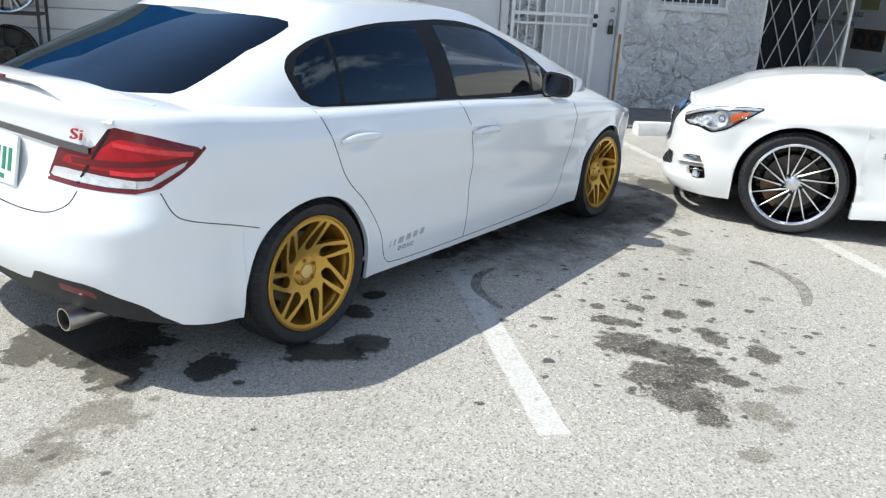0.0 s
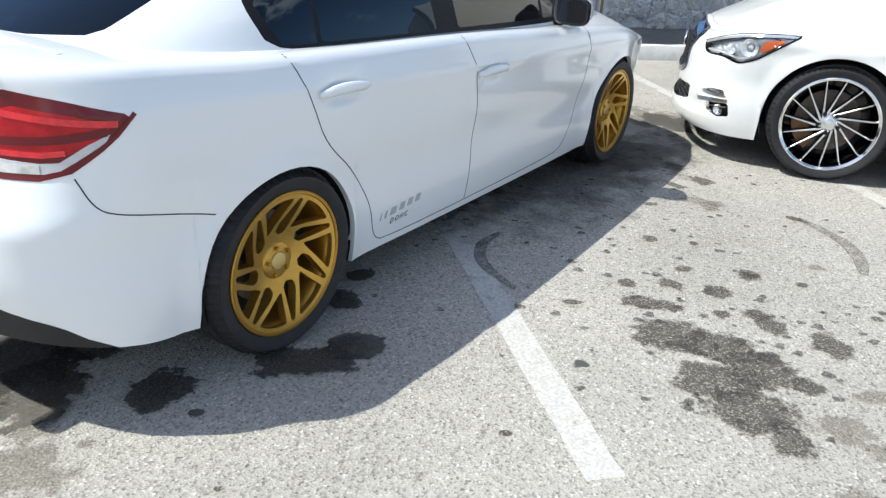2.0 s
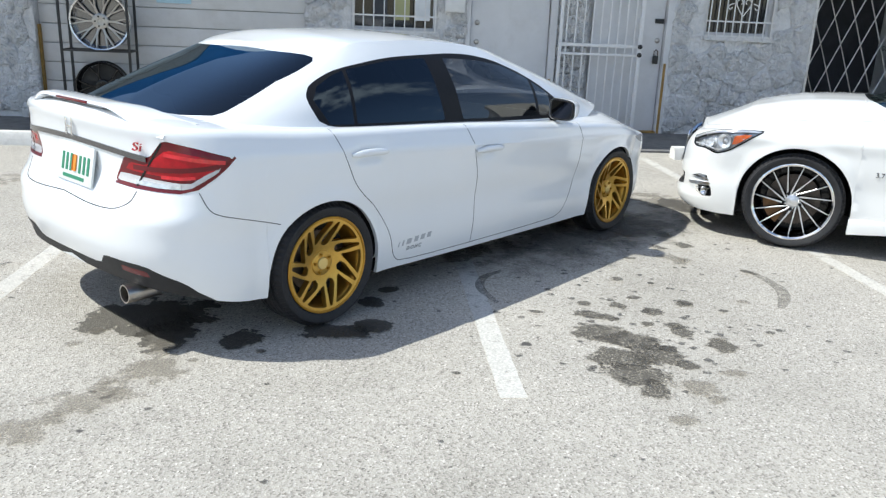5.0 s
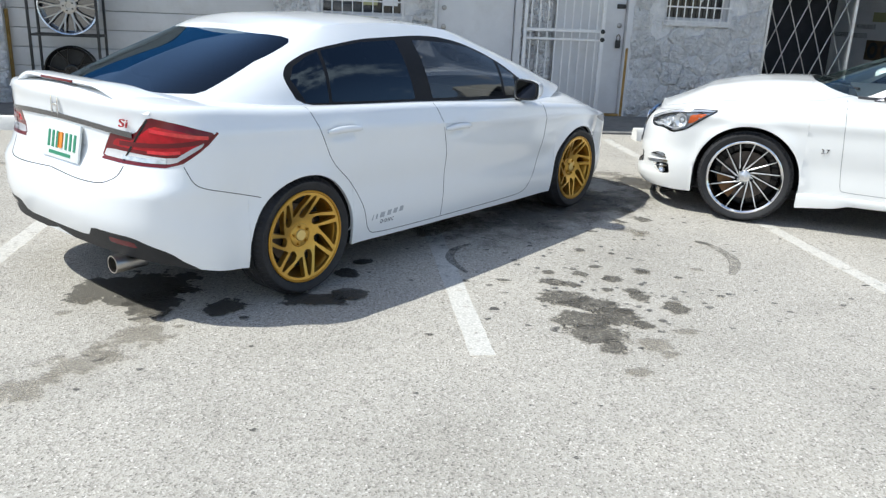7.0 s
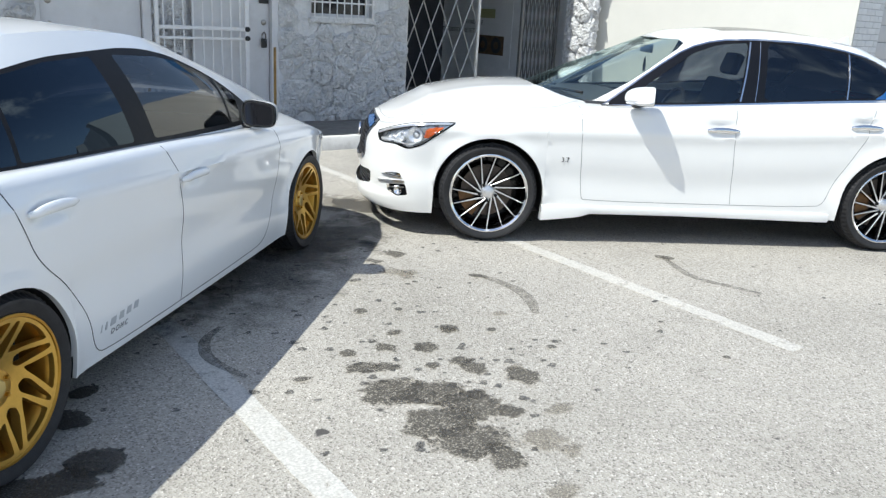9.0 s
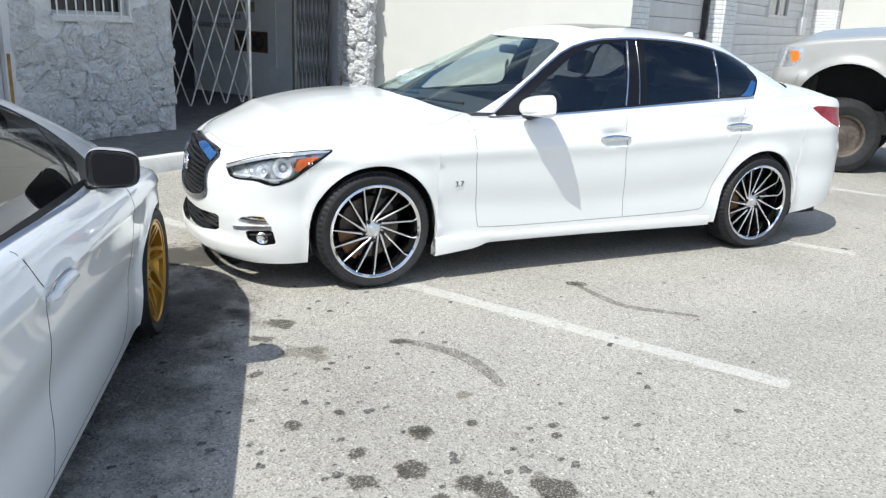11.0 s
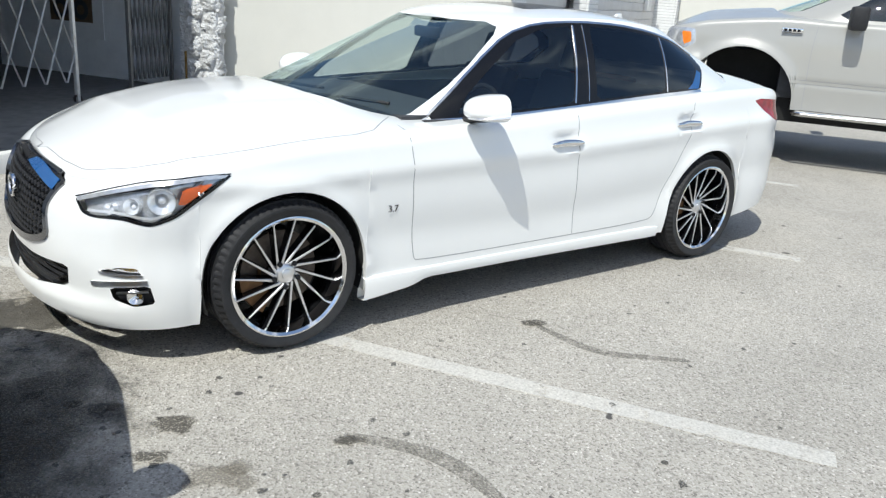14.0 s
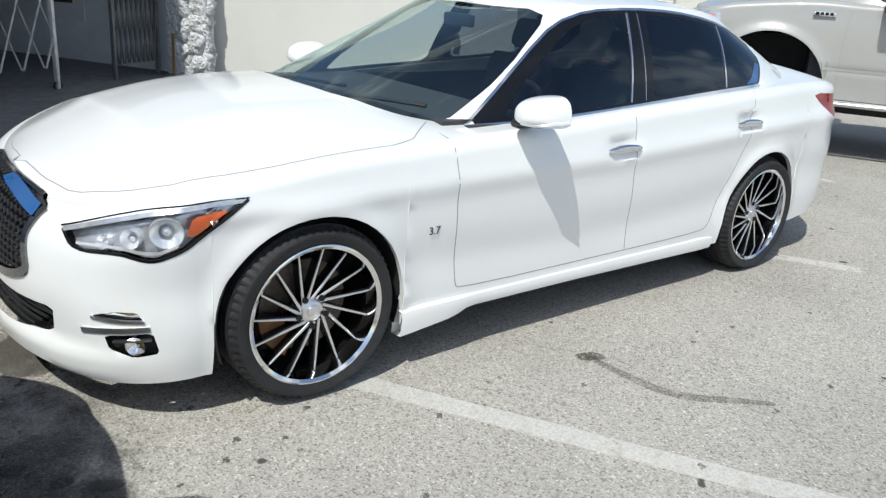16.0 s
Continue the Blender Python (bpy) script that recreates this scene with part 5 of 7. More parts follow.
# ---- pickup truck parked nose-in at the next wall ----
def build_truck():
    arches = [(3.74, 0.65, 0.545), (0.0, 0.70, 0.48)]
    fl = flare(arches, 0.045, 0.06)
    crease = curve((-1, 0.88), (4.5, 0.88))
    spec = dict(
        arches=arches, xcf=4.16, xcr=-0.9, nf=3.4, nr=6.0, round=0.06, mid=1.19,
        xf=curve((0.4, 4.55), (0.7, 4.66), (1.0, 4.64), (1.3, 4.60), (1.45, 4.50)),
        xr=curve((0.4, -1.2), (1.5, -1.2)),
        wz=curve((0.5, 0.965), (0.75, 0.985), (0.95, 1.0), (1.25, 0.995), (1.4, 0.975), (1.6, 0.95)),
        wx=curve((-1.0, 0.97), (3.0, 0.98), (4.2, 0.955)),
        top=curve((-1.2, 1.50), (2.9, 1.50), (3.3, 1.51), (4.0, 1.45), (4.4, 1.385), (4.6, 1.34)),
        lo=curve((-1.2, 0.60), (3.0, 0.60), (4.2, 0.56), (4.6, 0.50)),
        crown=curve((-1.2, 0.0), (2.9, 0.02), (3.4, 0.07), (4.2, 0.08), (4.6, 0.04)),
        dome=lambda x, y: 0.03 * math.exp(-(abs(y) / 0.45) ** 4) * max(0.0, min(1.0, (4.5 - x) / 0.3)) if x > 3.3 else 0.0,
        bulge=lambda x, z: fl(x, z) - ridge(x, z, crease, 0.012, 0.02),
    )
    spec["house"] = dict(cx0=1.9, f0=1.62, r0=1.3, w0=0.90, n=4.2, cx1=1.7, f1=0.9, r1=1.0, w1=0.70, n1=4.2, bow=0.02, bow_end=0.03,
                         zb=curve((0.6, 1.50), (3.2, 1.50), (3.5, 1.56)), zt=curve((0.7, 1.93), (2.6, 1.93)), crown=curve((0.7, 0.04), (2.6, 0.04)))
    spec["ledge"] = ledge_of(spec["house"])
    car = thing("pickup_truck", pose(11.2, -0.42, 0, 0, 0, 90), "off-white pickup truck with flared wheel arches and side steps", "truck")
    low, lc = build_shell(spec)
    house, hc = build_house(spec)
    n, h = low.nc, house.nc
    front = (0, 44)
    R = {
        "head_lamp": cut(low, [(-0.56, 1.34), (-0.86, 1.335), (-0.86, 1.10), (-0.58, 1.14)], 90, front),
        "grille": cut(low, [(0.05, 1.33), (-0.52, 1.33), (-0.52, 0.98), (0.05, 0.95)], 90, front),
        "lamp_side": cut(low, [(4.42, 1.338), (4.26, 1.332), (4.24, 1.19), (4.36, 1.12), (4.58, 1.10), (4.58, 1.338)], 0, front),
        "corner_lamp": cut(low, [(4.40, 1.30), (4.30, 1.30), (4.285, 1.20), (4.36, 1.165)], 0, front),
        "front_door": cut(low, [(3.07, 1.48), (3.10, 1.2), (3.08, 0.62), (1.8, 0.62), (1.78, 1.48)], 0, (20, n - 20)),
    }
    V, T = low.split(R)
    skin("body", V, T[""], "paint_truck", car)
    skin("front_door", V, T["front_door"], "paint_truck", car, mode="twin")
    skin("head_lamp", V, T["head_lamp"], "lamp_grey", car, "clear headlamp", "twin")
    skin("corner_lamp", V, T["corner_lamp"], "amber", car, "amber corner lamp", "twin")
    skin("head_lamp", V, T["lamp_side"], "lamp_grey", car, "clear headlamp corner", "twin")
    skin("grille", V, T["grille"], "black_plastic", car, "", "whole", shift=-0.03)
    O = {"side_window": cut(house, [(2.95, 1.53), (2.45, 1.86), (1.9, 1.88), (1.85, 1.53)], 0, (20, h - 33))}
    O["windscreen"] = cells([(0, 1.8), (24, 2.4), (26.5, 4), (25.5, 18), (23, 19.6), (0, 20.2)], times=0)
    V, T = house.split(O)
    skin("roof", V, T[""], "paint_truck", car)
    skin("side_window", V, T["side_window"], "tint", car, mode="twin")
    skin("windscreen", V, T["windscreen"], "clear", car)
    both("panel_gap", lines(low, [(3.07, 1.49), (3.10, 1.2), (3.085, 0.62)], 0, (20, n - 20)), 0.008, 0.001, "seam_soft", car)
    for z in (0.865, 0.905):
        both("panel_gap", lines(low, [(3.18, z), (1.0, z)], 0, (20, n - 20), 0), 0.007, 0.001, "seam_soft", car)
    both("door_moulding", lines(low, [(3.24, 0.885), (1.0, 0.885)], 0, (20, n - 20), 0), 0.03, 0.008, "paint_truck", car)
    for s in (-1, 1):
        part("side_step", tube(bmesh.new(), [(3.14, s * 0.93, 0.565), (3.09, s * 1.02, 0.57), (0.7, s * 1.02, 0.57), (0.65, s * 0.93, 0.565)], 0.045, 12, flat=0.7), "steel_bright", car, "polished side step bar")
        bd = part("side_badge", boxed((-0.1, -0.006, -0.022), (0.1, 0.006, 0.022), 0.004), "chrome", car, "chrome badge with dark bars")
        bd.matrix_basis = Matrix.Translation((3.31, s * (0.98 + 0.004), 1.388))
        for k in range(4):
            part("badge_bar", boxed((-0.075 + k * 0.042, s * 0.004 - 0.004, -0.013), (-0.045 + k * 0.042, s * 0.004 + 0.004, 0.013)), "black_trim", bd)
        mb = bmesh.new()
        box(mb, (2.66, s * 1.0 - 0.02 if s > 0 else -1.24, 1.43), (2.82, 1.24 if s > 0 else -0.98, 1.66), 0.04)
        part("door_mirror", mb, "black_plastic", car, "black folding door mirror")
    for i, (x, turn) in enumerate(((0.0, 0), (3.76, 24))):
        for s in (-1, 1):
            w = part("wheel", lathe([(-0.12, 0.20), (-0.12, 0.225), (0.10, 0.22), (0.11, 0.235), (0.12, 0.235), (0.11, 0.21), (0.06, 0.19), (0.05, 0.10), (0.07, 0.06), (0.07, 0.0)], 48), "iron", car)
            w.matrix_basis = pose(x, s * 0.80, 0.41, 0, 0, (0 if s > 0 else 180) + turn)
            tyre(0.27, 0.41, 0.232, w, 0.0)
    part("underbody", boxed((-1.0, -0.75, 0.45), (4.3, 0.75, 0.70)), "well", car)
    arch_liners(car, arches, 0.50, 0.96, 0.58)
    for x in (0.0, 3.66):
        part("wheel_well", boxed((x - 0.46, -0.55, 0.55), (x + 0.46, 0.55, 1.15)), "well", car)
    part("front_bumper", boxed((4.45, -0.93, 0.52), (4.72, 0.93, 0.80), 0.05), "chrome", car)
    part("cabin_tub", boxed((0.9, -0.82, 0.7), (3.35, 0.82, 1.46)), "interior", car)
    for s in (-1, 1):
        seat(car, 1.9, s * 0.42, 1.0, 0.5)
    return car


build_truck()


# ---- ground and markings ----
def asphalt():
    m = bpy.data.materials.new("asphalt")
    m.use_nodes = True
    nt = m.node_tree
    N, L = nt.nodes, nt.links
    b = N["Principled BSDF"]
    b.inputs["Roughness"].default_value = 0.88
    b.inputs["Specular IOR Level"].default_value = 0.25
    tc = N.new("ShaderNodeTexCoord")

    def noise_tex(scale, detail=6, rough=0.6):
        n = N.new("ShaderNodeTexNoise")
        n.inputs["Scale"].default_value, n.inputs["Detail"].default_value, n.inputs["Roughness"].default_value = scale, detail, rough
        L.new(tc.outputs["Object"], n.inputs["Vector"])
        return n

    def ramp(src, stops):
        r = N.new("ShaderNodeValToRGB")
        r.color_ramp.elements[0].position, r.color_ramp.elements[1].position = stops[0][0], stops[-1][0]
        r.color_ramp.elements[0].color, r.color_ramp.elements[1].color = (*stops[0][1], 1), (*stops[-1][1], 1)
        for p, c in stops[1:-1]:
            r.color_ramp.elements.new(p).color = (*c, 1)
        L.new(src, r.inputs["Fac"])
        return r.outputs["Color"]

    def mixed(fac, a, c, kind="MIX"):
        x = N.new("ShaderNodeMix")
        x.data_type, x.blend_type = "RGBA", kind
        if isinstance(fac, float):
            x.inputs[0].default_value = fac
        else:
            L.new(fac, x.inputs[0])
        L.new(a, x.inputs[6])
        if isinstance(c, tuple):
            x.inputs[7].default_value = (*c, 1)
        else:
            L.new(c, x.inputs[7])
        return x.outputs[2]

    vor = N.new("ShaderNodeTexVoronoi")
    vor.inputs["Scale"].default_value = 135
    L.new(tc.outputs["Object"], vor.inputs["Vector"])
    grain = ramp(vor.outputs["Color"], [(0.0, (0.165, 0.152, 0.134)), (0.36, (0.398, 0.373, 0.334)), (0.8, (0.492, 0.465, 0.42)), (1.0, (0.74, 0.71, 0.665))])
    broad = ramp(noise_tex(0.9, 8, 0.65).outputs["Fac"], [(0.30, (0.80, 0.795, 0.78)), (0.5, (0.95, 0.945, 0.935)), (0.70, (1.04, 1.03, 1.01))])
    col = mixed(1.0, grain, broad, "MULTIPLY")
    pits = ramp(noise_tex(34, 3, 0.5).outputs["Fac"], [(0.27, (1, 1, 1)), (0.33, (0, 0, 0))])
    col = mixed(pits, col, (0.16, 0.15, 0.135))
    spots = ramp(noise_tex(7.5, 2, 0.4).outputs["Fac"], [(0.225, (1, 1, 1)), (0.25, (0, 0, 0))])
    col = mixed(spots, col, (0.09, 0.085, 0.08))
    L.new(col, b.inputs["Base Color"])
    add = N.new("ShaderNodeMath")
    add.operation = "ADD"
    L.new(vor.outputs["Distance"], add.inputs[0])
    L.new(noise_tex(45, 4).outputs["Fac"], add.inputs[1])
    bp = N.new("ShaderNodeBump")
    bp.inputs["Strength"].default_value, bp.inputs["Distance"].default_value = 0.5, 0.005
    L.new(add.outputs[0], bp.inputs["Height"])
    L.new(bp.outputs["Normal"], b.inputs["Normal"])
    return m


def film(name, color, rough, noise_scale, edge, bias, soft=0.08, rim="SPHERICAL", strength=1.0, grain=0.45, speckle=0.4):
    """A thin stain or worn paint: opaque where noise and the distance to the middle allow it, clear elsewhere."""
    m = bpy.data.materials.new(name)
    m.use_nodes = True
    nt = m.node_tree
    N, L = nt.nodes, nt.links
    b = N["Principled BSDF"]
    b.inputs["Base Color"].default_value = (*color, 1)
    b.inputs["Roughness"].default_value = rough
    tc = N.new("ShaderNodeTexCoord")
    n = N.new("ShaderNodeTexNoise")
    n.inputs["Scale"].default_value, n.inputs["Detail"].default_value, n.inputs["Roughness"].default_value = noise_scale, 7, 0.68
    geo = N.new("ShaderNodeNewGeometry")
    L.new(geo.outputs["Position"], n.inputs["Vector"])
    val = n.outputs["Fac"]
    if rim:
        g = N.new("ShaderNodeTexGradient")
        g.gradient_type = rim
        L.new(tc.outputs["Object"], g.inputs["Vector"])
        mu = N.new("ShaderNodeMath")
        mu.operation = "MULTIPLY_ADD"
        L.new(g.outputs["Fac"], mu.inputs[0])
        mu.inputs[1].default_value = edge
        am = N.new("ShaderNodeMath")
        am.operation = "MULTIPLY"
        L.new(val, am.inputs[0])
        am.inputs[1].default_value = 2.6
        L.new(am.outputs[0], mu.inputs[2])
        val = mu.outputs[0]
    r = N.new("ShaderNodeMapRange")
    r.interpolation_type = "SMOOTHSTEP"
    r.inputs["From Min"].default_value, r.inputs["From Max"].default_value = bias, bias + soft
    r.inputs["To Max"].default_value = strength
    L.new(val, r.inputs["Value"])
    tr, mix = N.new("ShaderNodeBsdfTransparent"), N.new("ShaderNodeMixShader")
    # bare grains of stone show through
    sp = N.new("ShaderNodeTexNoise")
    sp.inputs["Scale"].default_value, sp.inputs["Detail"].default_value = 130, 3
    L.new(geo.outputs["Position"], sp.inputs["Vector"])
    sr = N.new("ShaderNodeMapRange")
    sr.inputs["From Min"].default_value, sr.inputs["From Max"].default_value, sr.inputs["To Min"].default_value = 0.36, 0.52, grain
    L.new(sp.outputs["Fac"], sr.inputs["Value"])
    sm = N.new("ShaderNodeMath")
    sm.operation = "MULTIPLY"
    L.new(r.outputs["Result"], sm.inputs[0])
    L.new(sr.outputs["Result"], sm.inputs[1])
    L.new(sm.outputs[0], mix.inputs[0])
    L.new(tr.outputs[0], mix.inputs[1])
    L.new(b.outputs[0], mix.inputs[2])
    L.new(mix.outputs[0], N["Material Output"].inputs[0])
    n2 = N.new("ShaderNodeTexNoise")
    n2.inputs["Scale"].default_value = 90
    L.new(geo.outputs["Position"], n2.inputs["Vector"])
    cr = N.new("ShaderNodeValToRGB")
    cr.color_ramp.elements[0].color, cr.color_ramp.elements[1].color = (*[c * (1 - speckle) for c in color], 1), (*[min(1, c * (1 + speckle)) for c in color], 1)
    cr.color_ramp.elements[0].position, cr.color_ramp.elements[1].position = 0.3, 0.7
    L.new(n2.outputs["Fac"], cr.inputs["Fac"])
    L.new(cr.outputs["Color"], b.inputs["Base Color"])
    return m


M["asphalt"] = asphalt()
M["oil"] = film("oil_stain", (0.048, 0.043, 0.036), 0.6, 13.0, 1.5, 1.58, 0.42, strength=0.88, grain=0.35)
# deepens the sedan's shadow on the ground: painted shade along with some dirt
M["grime_shade"] = film("grime_and_shade", (0.055, 0.053, 0.050), 0.8, 5.0, 1.2, 1.30, 0.9, strength=0.62, grain=0.55)
M["damp"] = film("damp_stain", (0.13, 0.115, 0.093), 0.65, 6.0, 1.0, 1.60, 0.30, strength=0.6)
M["wet"] = film("wet_stain", (0.04, 0.037, 0.033), 0.45, 7.0, 1.3, 1.60, 0.10, strength=0.75, grain=0.8)
M["skid"] = film("tyre_mark", (0.07, 0.068, 0.064), 0.7, 16.0, 0, 0.22, 0.34, None, 0.54)
M["road_paint_worn"] = film("worn_road_paint", (0.57, 0.555, 0.52), 0.75, 9.0, 0, 0.20, 0.30, None, 0.78, grain=0.8, speckle=0.15)
M["road_paint"] = film("road_paint", (0.58, 0.57, 0.54), 0.75, 12.0, 0, 0.22, 0.25, None, 0.82, grain=0.82, speckle=0.18)

gm = bmesh.new()
for lo, hi in (((-80, -80), (80, 80)),):
    k = 40
    grid = [[gm.verts.new((lo[0] + (hi[0] - lo[0]) * i / k, lo[1] + (hi[1] - lo[1]) * j / k, 0)) for j in range(k + 1)] for i in range(k + 1)]
    for i in range(k):
        for j in range(k):
            gm.faces.new((grid[i][j], grid[i + 1][j], grid[i + 1][j + 1], grid[i][j + 1]))
tagged(part("ground", gm, "asphalt"), "pale worn asphalt parking lot with stains", "ground", kind="structure")


def flat_patch(name, mat, x, y, sx, sy, turn, z, label, category):
    bm = bmesh.new()
    ring = [bm.verts.new((math.cos(a), math.sin(a), 0)) for a in np.linspace(0, 2 * math.pi, 28, endpoint=False)]
    bm.faces.new(ring)
    ob = part(name, bm, mat)
    ob.matrix_basis = Matrix.Translation((x, y, z)) @ Matrix.Rotation(radians(turn), 4, "Z") @ Matrix.Diagonal((sx, sy, 1, 1))
    ob.visible_shadow = False
    return tagged(ob, label, category, kind="structure")


for i, (x, y0, y1, w) in enumerate(((1.528, 2.575, 8.0, 0.112), (4.01, 2.62, 8.35, 0.11), (-0.98, 2.3, 8.0, 0.11), (6.62, 2.66, 8.3, 0.11), (9.2, 2.6, 6.1, 0.11), (-3.5, 2.3, 8.0, 0.11))):
    bm = bmesh.new()
    vs = []
    k = 60
    for j in range(k + 1):
        y = y0 + (y1 - y0) * j / k
        vs.append([bm.verts.new((x + s * (w / 2 + 0.006 * noise.noise((x * 7 + s, y * 9, 1.3))), y, 0.003)) for s in (-1, 1)])
    for a, b in zip(vs, vs[1:]):
        bm.faces.new((a[0], a[1], b[1], b[0]))
    ob = tagged(part("parking_line", bm, "road_paint" if i == 0 else "road_paint_worn"), "worn white painted parking bay line", "marking", "parking bay lines", "structure")
    ob.visible_shadow = False

for i, (mat, x, y, sx, sy, turn, lab) in enumerate((
        ("oil", 2.08, 3.255, 0.15, 0.12, -6, "dark oil stain on pale asphalt"), ("oil", 2.215, 3.15, 0.15, 0.13, -6, "dark oil stain on pale asphalt"),
        ("oil", 2.28, 2.995, 0.14, 0.14, -7, "dark oil stain on pale asphalt"), ("oil", 2.1, 2.965, 0.15, 0.13, -7, "dark oil stain on pale asphalt"),
        ("oil", 2.11, 2.785, 0.15, 0.13, -7, "dark oil stain on pale asphalt"), ("oil", 2.14, 2.63, 0.07, 0.09, -8, "dark oil stain on pale asphalt"),
        ("oil", 2.377, 2.884, 0.055, 0.055, -7, "small dark oil spot"), ("oil", 2.081, 3.508, 0.085, 0.06, -5, "small dark oil spot"),
        ("oil", 2.281, 3.639, 0.055, 0.06, -5, "small dark oil spot"), ("oil", 2.18, 3.457, 0.06, 0.05, -5, "small dark oil spot"),
        ("oil", 2.444, 3.546, 0.062, 0.06, -5, "small dark oil spot"), ("oil", 2.66, 3.66, 0.055, 0.042, -5, "small dark oil spot"),
        ("oil", 2.103, 3.666, 0.042, 0.036, -5, "small faint oil spot"), ("oil", 2.418, 3.765, 0.042, 0.034, 0, "small faint oil spot"),
        ("oil", 2.358, 3.369, 0.04, 0.04, 0, "small dark oil spot"), ("oil", 2.492, 3.351, 0.05, 0.05, 0, "small dark oil spot"), ("oil", 2.5, 3.262, 0.07, 0.07, -6, "small dark oil spot"),
        ("oil", 2.637, 3.091, 0.08, 0.09, -6, "small dark oil spot"), ("oil", 2.358, 3.066, 0.05, 0.04, 0, "small dark oil spot"),
        ("damp", 2.676, 3.178, 0.05, 0.04, 0, "small faint oil spot"), ("damp", 2.387, 2.545, 0.07, 0.05, -8, "small faint oil spot"),
        ("damp", 2.328, 2.662, 0.11, 0.08, -8, "faint brown stain"), ("damp", 2.18, 2.38, 0.08, 0.05, 0, "small faint oil spot"), ("damp", 2.56, 2.8, 0.07, 0.05, 0, "small faint oil spot"),
        ("oil", 3.114, 4.815, 0.075, 0.07, -50, "round dark oil spot"), ("oil", 1.811, 3.533, 0.045, 0.022, -5, "small dark oil spot"),
        ("oil", 1.318, 2.8, 0.018, 0.016, 0, "small dark oil spot"), ("damp", 3.015, 3.699, 0.05, 0.03, 0, "small faint oil spot"),
        ("wet", 0.355, 3.155, 0.105, 0.125, -4, "dark wet patch beside the wheel"), ("wet", 0.8, 3.25, 0.17, 0.1, -4, "dark wet patch beside the wheel"),
        ("wet", 0.955, 3.325, 0.09, 0.085, -4, "dark wet patch beside the wheel"), ("wet", 0.458, 3.029, 0.022, 0.018, 0, "small dark wet spot"),
        ("wet", 0.956, 3.647, 0.075, 0.07, 20, "small wet patch beside the wheel"), ("wet", 1.045, 3.856, 0.055, 0.05, 30, "small wet patch beside the wheel"),
        ("wet", 0.01, 3.24, 0.12, 0.2, 0, "dark wet patch under the bumper"), ("wet", -0.12, 3.45, 0.35, 0.22, 20, "dark wet patch under the bumper"),
        ("damp", 0.02, 3.05, 0.085, 0.12, 0, "brown water stain"), ("damp", 0.01, 2.83, 0.2, 0.16, 35, "brown water stain"), ("damp", -0.14, 2.56, 0.2, 0.14, 45, "brown water stain"),
        ("damp", -0.29, 2.36, 0.18, 0.12, 45, "brown water stain"), ("damp", -0.5, 2.12, 0.24, 0.13, 46, "brown water stain"), ("damp", -0.8, 1.78, 0.4, 0.16, 48, "brown water stain"),
        ("damp", 0.183, 2.926, 0.05, 0.035, 0, "brown water stain"), ("damp", -0.379, 3.102, 0.085, 0.045, 0, "brown water stain"),
        ("damp", -0.323, 3.259, 0.04, 0.04, 0, "brown water stain"), ("oil", 0.526, 2.695, 0.014, 0.012, 0, "small dark oil spot"),
        ("damp", 3.55, 6.05, 0.62, 0.34, -35, "brown damp patch in front of the saloon"), ("wet", 3.55, 5.99, 0.24, 0.2, -58, "dark damp patch in front of the saloon"),
        ("oil", 3.09, 5.09, 0.05, 0.04, -60, "small dark oil spot"), ("oil", 3.04, 5.22, 0.036, 0.034, 0, "small dark oil spot"),
        ("oil", 3.028, 5.388, 0.048, 0.038, -60, "small dark oil spot"), ("oil", 2.912, 4.749, 0.07, 0.04, -61, "small dark oil spot"),
        ("damp", 2.93, 4.45, 0.15, 0.09, -60, "faint brown stain"), ("damp", 3, 4.44, 0.09, 0.06, -56, "faint brown stain"), ("oil", 3.294, 4.229, 0.06, 0.03, -61, "small faint oil spot"),
        ("oil", 2.677, 3.67, 0.045, 0.042, 0, "small dark oil spot"), ("oil", 2.412, 4.067, 0.038, 0.036, 0, "small dark oil spot"),
        ("oil", 2.595, 3.997, 0.02, 0.024, 0, "small dark oil spot"), ("oil", 3.594, 2.738, 0.02, 0.018, 0, "small dark oil spot"),
        ("oil", 2.957, 3.244, 0.028, 0.024, 0, "small dark oil spot"), ("oil", 2.842, 3.549, 0.03, 0.025, 0, "small dark oil spot"),
        ("oil", 3.683, 3.19, 0.016, 0.015, 0, "small dark oil spot"), ("oil", 4.65, 3.935, 0.06, 0.045, -60, "small dark oil spot"),
        ("oil", 2.627, 4.489, 0.04, 0.03, 0, "small dark oil spot"), ("oil", 2.855, 4.293, 0.016, 0.016, 0, "small dark oil spot"),
        ("oil", 2.976, 4.161, 0.013, 0.012, 0, "small dark oil spot"), ("grime_shade", 2.42, 4.95, 0.95, 0.42, 43, "broad patch of painted shade and dirt beside the parked sedan"),
        ("grime_shade", 2.95, 5.35, 0.55, 0.35, 20, "broad patch of painted shade and dirt in front of the parked sedan"), ("damp", 1.55, 4.7, 0.5, 0.3, 40, "faint brown stain"),
        ("damp", -2.6, 6.4, 0.9, 0.3, 10, "faint brown stain"), ("damp", -3.4, 7.2, 0.8, 0.35, -10, "faint brown stain"), ("oil", -1.5, 4.2, 0.35, 0.12, 5, "dark oil stain on pale asphalt"))):
    flat_patch({"oil": "oil_stain", "grime_shade": "grime_patch"}.get(mat, "water_stain"), mat, x, y, sx * 1.3, sy * 1.3, turn, 0.004 + 0.00012 * i, lab, "stain")

